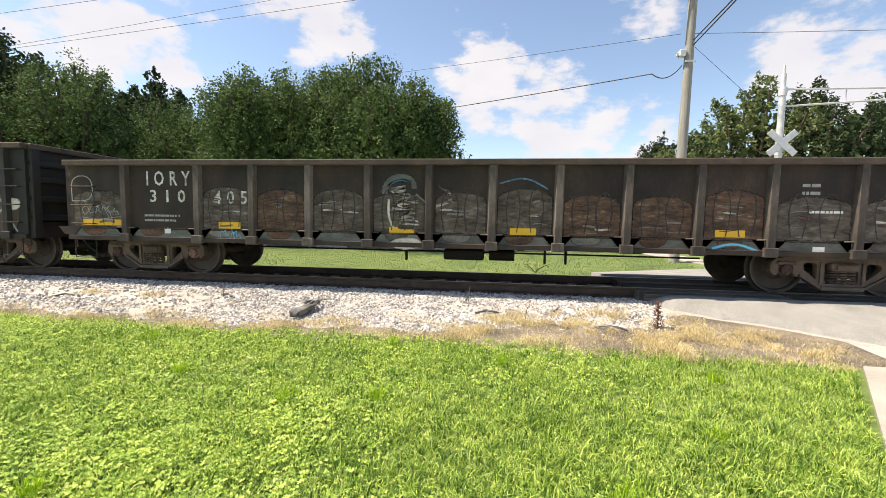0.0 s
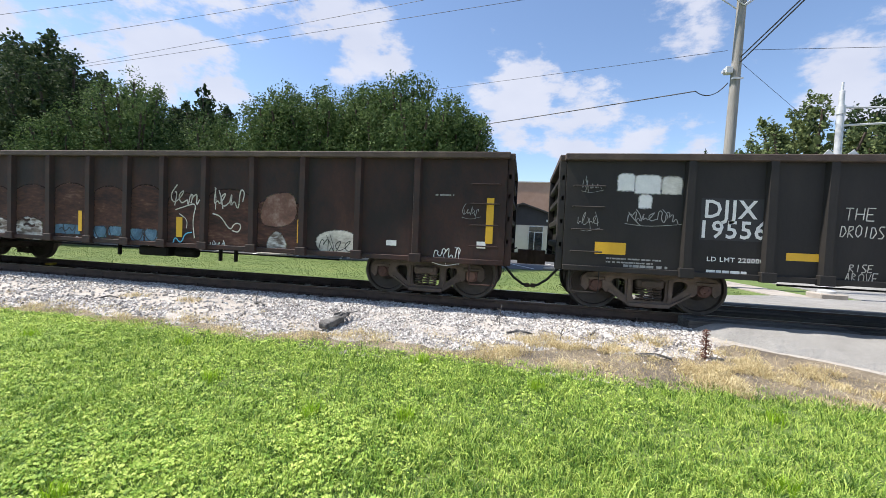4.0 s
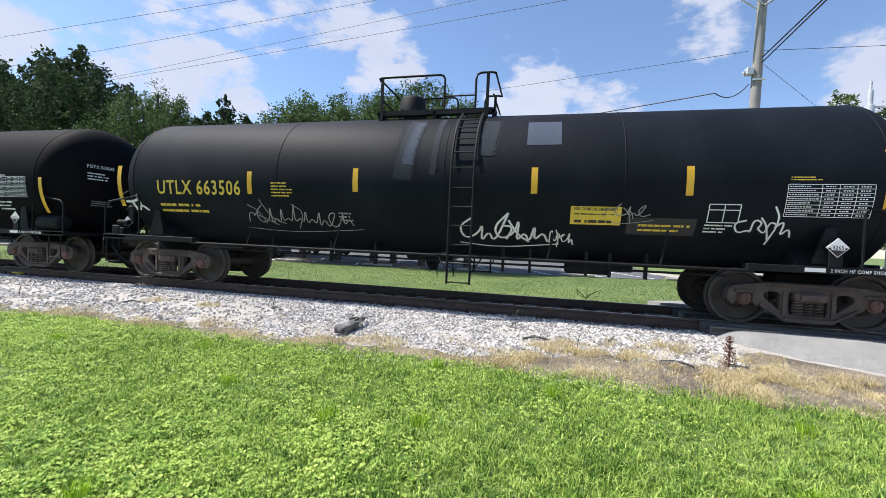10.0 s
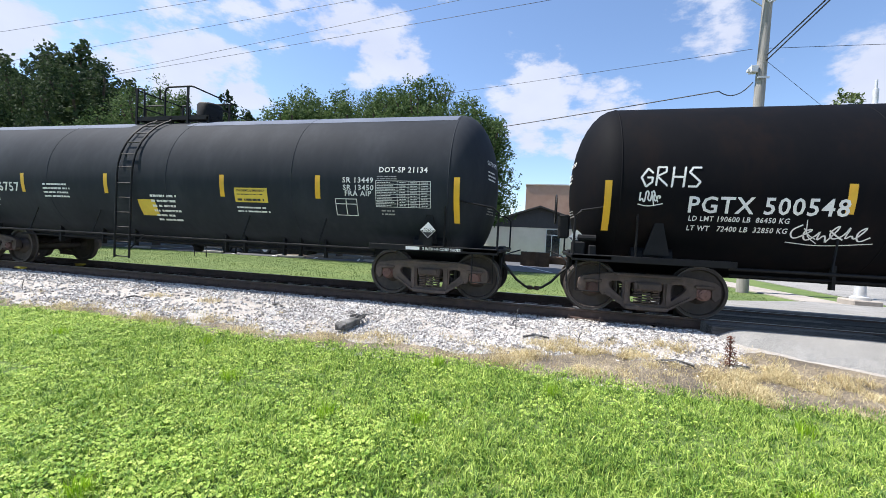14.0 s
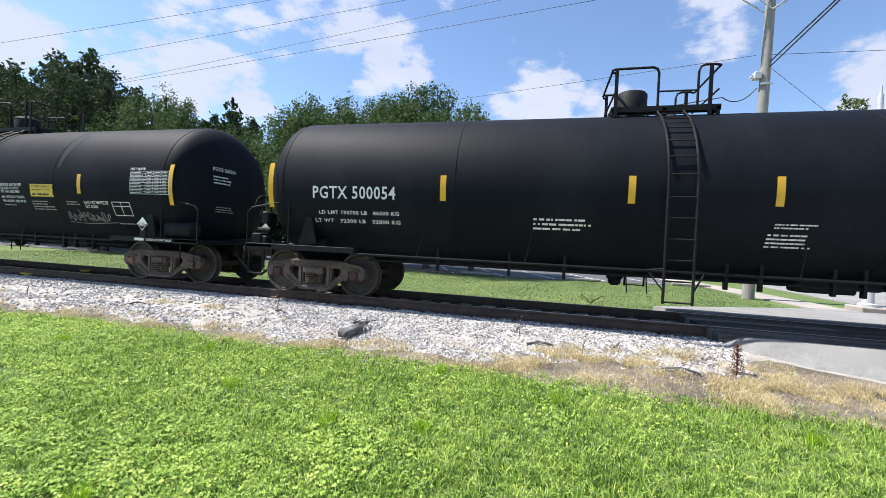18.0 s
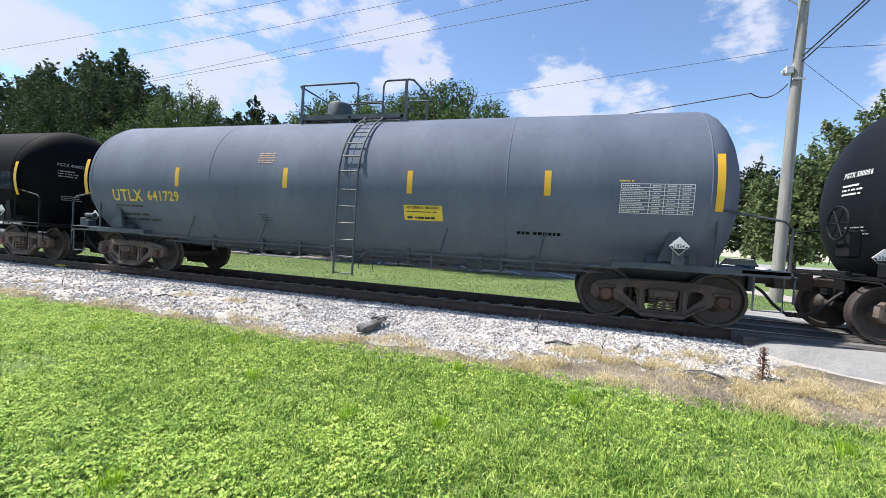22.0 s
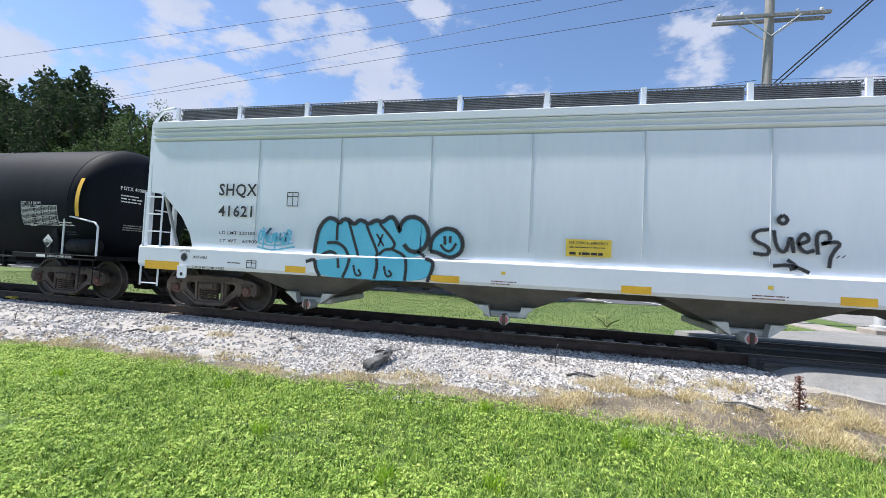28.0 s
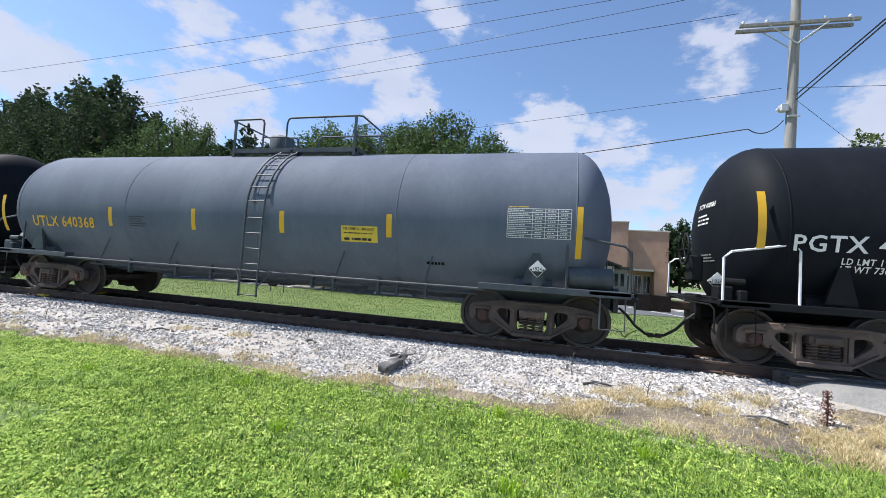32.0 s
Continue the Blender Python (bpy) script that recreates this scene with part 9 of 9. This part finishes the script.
hopper(-190.8, 20.83, dict(label='light grey covered hopper car with cyan graffiti on its side', bays=(-6.1, -2.15, 1.75, 5.6),
    marks=[
        ('text', 'SHQX', -7.89, 2.40, 0.23, 0.87, 'ink'),
        ('text', '41621', -7.88, 1.98, 0.21, 0.78, 'ink'),
        ('text', 'LD LMT 220100', -7.82, 1.62, 0.062, 0.82, 'ink'),
        ('text', 'LT WT   65900', -7.80, 1.46, 0.062, 0.85, 'ink'),
        ('frame', -6.34, 2.21, 0.23, 0.26, 'ink'),
        ('emergency', -1.16, 1.47, 0.70, 0.28),
        ('stroke', [(1.72, 1.99), (1.53, 1.96), (1.51, 1.82), (1.73, 1.73), (1.72, 1.60), (1.52, 1.63)], 0.05, 'ink'),
        ('stroke', [(1.78, 1.98), (1.82, 1.71), (1.94, 1.63), (2.00, 1.95), (2.04, 1.65)], 0.05, 'ink'),
        ('stroke', [(1.89, 2.21), (1.97, 2.14), (1.90, 2.06), (1.82, 2.13), (1.89, 2.21)], 0.05, 'ink'),
        ('stroke', [(2.09, 1.78), (2.25, 1.84), (2.17, 1.97), (2.07, 1.81), (2.17, 1.65), (2.30, 1.70)], 0.05, 'ink'),
        ('stroke', [(2.34, 1.64), (2.31, 1.96), (2.48, 1.98), (2.49, 1.82), (2.33, 1.79), (2.65, 1.85), (2.50, 1.65), (2.48, 1.45)], 0.05, 'ink'),
        ('stroke', [(1.78, 1.45), (2.01, 1.48), (2.24, 1.37)], 0.05, 'ink'),
        ('stroke', [(1.96, 1.55), (2.10, 1.44), (1.99, 1.41)], 0.05, 'ink'),
        ('stroke', [(2.58, 1.62), (2.59, 1.61)], 0.05, 'ink'),
        ('stroke', [(2.65, 1.63), (2.66, 1.62)], 0.05, 'ink'),
        ('stroke', [(3.68, 2.02), (3.48, 1.99), (3.46, 1.85), (3.69, 1.76), (3.67, 1.63), (3.46, 1.66)], 0.055, 'ink'),
        ('stroke', [(3.75, 2.01), (3.78, 1.74), (3.91, 1.66), (3.98, 1.98), (4.01, 1.68)], 0.055, 'ink'),
        ('stroke', [(3.87, 2.25), (3.94, 2.17), (3.87, 2.09), (3.79, 2.17), (3.87, 2.25)], 0.055, 'ink'),
        ('stroke', [(4.07, 1.81), (4.23, 1.88), (4.16, 2.00), (4.05, 1.84), (4.14, 1.67), (4.28, 1.73)], 0.055, 'ink'),
        ('stroke', [(4.32, 1.67), (4.30, 1.99), (4.48, 2.01), (4.48, 1.85), (4.32, 1.82), (4.65, 1.89), (4.49, 1.68), (4.47, 1.48)], 0.055, 'ink'),
        ('stroke', [(3.74, 1.48), (3.98, 1.51), (4.22, 1.40)], 0.055, 'ink'),
        ('stroke', [(3.93, 1.58), (4.08, 1.47), (3.95, 1.43)], 0.055, 'ink'),
        ('stroke', [(4.58, 1.65), (4.59, 1.65)], 0.055, 'ink'),
        ('stroke', [(4.65, 1.66), (4.66, 1.65)], 0.055, 'ink'),
        ('text', 'AMERCOAT 385RA/450H EXT PAINT', 4.58, 2.49, 0.043, 1.23, 'ink'),
        ('text', 'ARIP 10-2016', 4.58, 2.41, 0.043, 0.42, 'ink'),
        ('text', 'HEMPEL 35460 LINING', 4.59, 2.34, 0.043, 0.77, 'ink'),
        ('text', 'ARIP 10-2018', 4.59, 2.26, 0.043, 0.42, 'ink'),
        ('text', 'CAUTION: DO NOT USE STEAM,', 4.59, 2.19, 0.043, 1.04, 'ink'),
        ('text', 'BOILING WATER OR SHARP OBJECTS', 4.59, 2.12, 0.043, 1.25, 'ink'),
        ('text', 'TO CLEAN. ENTER CAR WITH', 4.59, 2.04, 0.043, 0.96, 'ink'),
        ('text', 'CLEAN SOFT SOLED SHOES.', 4.59, 1.97, 0.043, 0.92, 'ink'),
        ('tag', -6.91, 1.41, 0.76, 0.42, 121, 'cyan', 0.05),
        ('tag', -6.86, 1.48, 0.67, 0.31, 122, 'cyan', 0.04),
        ('blob', [(-5.69, 1.25), (-5.67, 1.49), (-5.63, 1.80), (-5.47, 1.98), (-5.32, 1.97), (-5.23, 1.89), (-5.13, 1.97), (-5.03, 1.96), (-4.94, 1.88), (-4.82, 1.96), (-4.72, 1.94), (-4.66, 1.89), (-4.50, 1.97), (-4.40, 1.93), (-4.23, 2.05), (-4.13, 2.00), (-4.04, 1.89), (-3.93, 2.02), (-3.76, 2.04), (-3.59, 1.95), (-3.50, 1.76), (-3.54, 1.53), (-3.69, 1.44), (-3.57, 1.34)], 'cyan'),
        ('stroke', [(-5.71, 1.25), (-5.68, 1.53), (-5.63, 1.82), (-5.47, 2.00), (-5.32, 1.99), (-5.22, 1.90), (-5.13, 1.99), (-5.02, 1.97), (-4.93, 1.88), (-4.82, 1.98), (-4.71, 1.95), (-4.65, 1.89), (-4.49, 1.99), (-4.38, 1.93), (-4.22, 2.06), (-4.12, 2.00), (-4.02, 1.74), (-4.04, 1.89), (-3.93, 2.04), (-3.74, 2.06), (-3.57, 1.96), (-3.48, 1.76), (-3.53, 1.53), (-3.69, 1.42), (-3.85, 1.45), (-3.94, 1.56)], 0.07, 'ink'),
        ('stroke', [(-5.25, 1.58), (-5.26, 1.85), (-5.23, 1.91)], 0.045, 'ink'),
        ('stroke', [(-5.45, 1.53), (-5.25, 1.55), (-5.08, 1.46), (-4.99, 1.28)], 0.05, 'ink'),
        ('stroke', [(-5.61, 1.25), (-5.47, 1.35), (-5.33, 1.38), (-5.19, 1.27)], 0.05, 'ink'),
        ('stroke', [(-5.03, 1.94), (-4.88, 1.52), (-4.80, 1.28)], 0.045, 'ink'),
        ('stroke', [(-4.67, 1.87), (-4.51, 1.54), (-4.43, 1.39), (-4.46, 1.31)], 0.045, 'ink'),
        ('stroke', [(-4.42, 1.91), (-4.21, 1.70), (-4.10, 1.55), (-4.16, 1.46), (-4.31, 1.45), (-4.41, 1.35)], 0.045, 'ink'),
        ('stroke', [(-4.47, 1.73), (-4.32, 1.51)], 0.03, 'ink'),
        ('stroke', [(-4.35, 1.73), (-4.43, 1.50)], 0.03, 'ink'),
        ('stroke', [(-4.16, 1.46), (-3.98, 1.39), (-3.90, 1.32)], 0.045, 'ink'),
        ('stroke', [(-3.69, 1.44), (-3.54, 1.35)], 0.05, 'ink'),
        ('blob', [(-3.45, 1.45), (-3.44, 1.63), (-3.31, 1.80), (-3.17, 1.86), (-3.00, 1.82), (-2.89, 1.67), (-2.90, 1.47), (-3.04, 1.36), (-3.20, 1.39), (-3.33, 1.45)], 'cyan'),
        ('stroke', [(-3.45, 1.45), (-3.45, 1.65), (-3.32, 1.81), (-3.17, 1.87), (-3.00, 1.84), (-2.87, 1.67), (-2.88, 1.47), (-3.04, 1.35), (-3.20, 1.38), (-3.33, 1.44), (-3.45, 1.45)], 0.065, 'ink'),
        ('stroke', [(-3.20, 1.73), (-3.19, 1.58)], 0.045, 'ink'),
        ('stroke', [(-3.10, 1.73), (-3.10, 1.61)], 0.045, 'ink'),
        ('stroke', [(-3.27, 1.58), (-3.19, 1.48), (-3.08, 1.46), (-2.99, 1.61)], 0.04, 'ink'),
    ],
    sill_marks=[
        ('plate', -9.57, 0.85, 0.86, 0.17, 'yellow'),
        ('plate', -6.28, 0.94, 0.43, 0.12, 'yellow'),
        ('plate', -3.33, 0.92, 0.43, 0.12, 'yellow'),
        ('plate', -0.30, 0.92, 0.44, 0.12, 'yellow'),
        ('plate', 2.61, 0.93, 0.44, 0.12, 'yellow'),
        ('plate', 5.52, 0.93, 0.43, 0.11, 'yellow'),
        ('bars', 3.60, 1.04, 0.78, 0.11, 1, 'sign_blue'),
        ('stroke', [(3.36, 1.11), (3.44, 1.19), (3.54, 1.12), (3.45, 1.02), (3.36, 1.11)], 0.02, 'sign_blue'),
        ('text', '2 INCH HF COMP SHOES', -8.39, 0.91, 0.05, 0.75, 'ink'),
        ('text', 'JACK HERE', -8.39, 1.11, 0.05, 0.34, 'ink'),
        ('text', 'LIFT HERE', -8.72, 1.23, 0.035, 0.26, 'ink'),
        ('blob', [(-8.66, 1.08), (-8.67, 1.16), (-8.6, 1.2), (-8.54, 1.16), (-8.55, 1.08), (-8.6, 1.05)], 'ink'),
        ('bars', -7.57, 1.05, 0.39, 0.049, 1, 'ink'),
        ('bars', -2.36, 0.94, 0.46, 0.085, 2, 'spray_red'),
        ('bars', 1.51, 0.95, 0.47, 0.085, 2, 'spray_red'),
        ('bars', 4.99, 0.97, 0.40, 0.067, 2, 'spray_red'),
        ('plate', -2.19, 1.11, 0.07, 0.053, 'yellow_text'),
        ('plate', 1.71, 1.10, 0.073, 0.056, 'yellow_text'),
        ('plate', 5.67, 1.12, 0.062, 0.049, 'yellow_text'),
        ('frame', -7.13, 0.98, 0.21, 0.14, 'ink'),
        ('blob', [(-5.66, 1.23), (-3.53, 1.32), (-3.36, 1.27), (-3.47, 0.91), (-4.67, 0.90), (-5.58, 0.90), (-5.67, 1.10)], 'cyan'),
        ('stroke', [(-5.85, 1.16), (-5.66, 1.22), (-5.65, 1.07), (-5.55, 0.89)], 0.06, 'ink'),
        ('stroke', [(-3.53, 1.32), (-3.35, 1.27), (-3.47, 0.91)], 0.06, 'ink'),
        ('stroke', [(-4.97, 1.26), (-5.00, 1.10), (-5.09, 0.90)], 0.05, 'ink'),
        ('stroke', [(-5.20, 1.25), (-5.18, 1.07)], 0.045, 'ink'),
        ('stroke', [(-4.44, 1.28), (-4.42, 1.13), (-4.47, 0.91)], 0.05, 'ink'),
        ('stroke', [(-3.89, 1.30), (-3.87, 1.12), (-3.89, 0.91)], 0.05, 'ink'),
        ('stroke', [(-4.88, 1.14), (-4.84, 0.95), (-4.71, 0.96), (-4.78, 1.07)], 0.035, 'ink'),
        ('stroke', [(-4.29, 1.15), (-4.24, 0.95), (-4.12, 1.00), (-4.20, 1.08)], 0.035, 'ink'),
        ('plate', -3.41, 0.93, 0.44, 0.11, 'yellow', 0.008),
    ]))
tank_car(-209.36, 16.25, M['tank_black'], M['black_steel'], dict(label='black tank car with crisp white and yellow markings', R=1.52, zc=2.22, trucks=(-6.0, 6.135), ends=(0.0, -0.04), un='1824', rails=(-1.43, -1.25, -0.64, 0.06, 0.81), ladder=-0.6, deck=(-0.87, 1.16), dome=0.68, stripes=[(-7.02, 1.84, 2.71), (-4.33, 2.03, 2.47), (-1.81, 2.05, 2.48), (0.69, 2.05, 2.49), (3.91, 2.05, 2.50), (6.91, 1.90, 2.78)], reservoir=1, sleeve='hop_sill', rail_mat='hop_sill', rail_label='white bent corner handrail', head=('PGTX 400085', 'white'),
    marks=[
        ('text', 'PGTX 400085', -6.61, 1.84, 0.23, 2.07, 'white'),
        ('text', 'LD LMT 190000 LB 86200 KGS', -6.00, 1.67, 0.092, 1.56, 'white'),
        ('text', 'LT WT 73000 LB 33100 KGS NEW 12-1998', -6.00, 1.56, 0.096, 2.27, 'white'),
        ('bars', -3.37, 1.53, 1.16, 0.19, 3, 'dim_white'),
        ('text', 'HANDLE MUST BE', 0.024, 1.64, 0.045, 0.44, 'white'),
        ('text', 'LOCKED AND CHAINED', 0.017, 1.59, 0.046, 0.60, 'white'),
        ('text', 'IN CLOSED POSITION', 0.008, 1.53, 0.047, 0.58, 'white'),
        ('text', 'BEFORE LOADING.', -0.001, 1.48, 0.048, 0.49, 'white'),
        ('emergency', 1.80, 1.75, 0.75, 0.30),
        ('text', 'EXTERIOR HEATER PIPES', 1.83, 1.65, 0.043, 0.66, 'white'),
        ('text', 'NO INLET OR OUTLET', 1.82, 1.60, 0.043, 0.59, 'white'),
        ('text', 'PIPE CAPS REQUIRED', 1.82, 1.55, 0.044, 0.59, 'white'),
        ('bars', 1.82, 1.48, 0.81, 0.057, 1, 'dim_white'),
        ('text', '4" FIBERGLASS INSULATION', 3.69, 1.75, 0.049, 0.73, 'white'),
        ('text', 'DO NOT EXCEED 450 F', 3.69, 1.68, 0.05, 0.60, 'white'),
        ('table', 5.25, 1.69, 1.08, 0.45, 'white'),
        ('text', 'DOT 111 A 100 W1', 5.25, 2.15, 0.063, 0.60, 'white'),
        ('bars', 5.46, 1.66, 0.29, 0.056, 1, 'white'),
        ('bars', 6.34, 1.69, 0.52, 0.12, 2, 'white'),
        ('bars', 6.46, 1.49, 0.33, 0.12, 2, 'tank_slate'),
        ('stroke', [(-0.11, 1.06), (-0.026, 1.21), (0.38, 1.21)], 0.015, 'dim_white'),
    ]))
tank_car(-225.6, 16.2, M['tank_grey'], M['grey_steel'], dict(label='blue-grey tank car with worn yellow lettering', R=1.53, zc=2.17, trucks=(-6.06, 5.935), ends=(0.03, -0.04), un='1824', rails=(-1.15, -0.38, 0.24, 1.98, 2.6), ladder=0.35, deck=(-1.57, 1.72), dome=-0.71, stripes=[(-7.22, 1.49, 2.38), (-3.64, 1.72, 2.15), (-1.26, 1.72, 2.17), (0.95, 1.74, 2.18), (3.27, 1.75, 2.18), (6.64, 1.54, 2.40)], reservoir=1,
    marks=[
        ('text', 'UTLX 640368', -6.17, 1.66, 0.24, 2.02, 'yellow'),
        ('bars', -3.07, 1.74, 0.53, 0.26, 5, 'ink'),
        ('emergency', 2.28, 1.64, 0.76, 0.31),
        ('table', 5.46, 1.85, 1.05, 0.50, 'white'),
        ('bars', 5.47, 2.37, 0.34, 0.041, 1, 'yellow_text'),
        ('bars', 3.98, 1.30, 0.62, 0.14, 1, 'tank_rust'),
    ]))
tank_car(-241.9, 16.4, M['tank_black'], M['black_steel'], dict(label='black tank car at the tail of the row', stripes=[(-6.9, 1.75, 2.75), (-4.2, 2, 2.4), (-1.5, 2, 2.4), (1.3, 2, 2.4), (4.1, 2, 2.4), (6.9, 1.75, 2.75)]))


vegetation()


def rolled(t):
    return float(np.interp(t, [r[0] for r in ROLL], [r[1] for r in ROLL]))


def motions():
    for car, c in CARS:
        walk(car, [(t, pose(c + s, YC, 0)) for t, s in ROLL])
    steps = [i / 10 for i in range(321)]
    gone = [rolled(t) for t in steps]
    for w, x in WHEELS:
        walk(w, [(t, pose(x, 0, 0.457, 0, math.degrees(g / 0.457) % 360, 0)) for t, g in zip(steps, gone)])


motions()
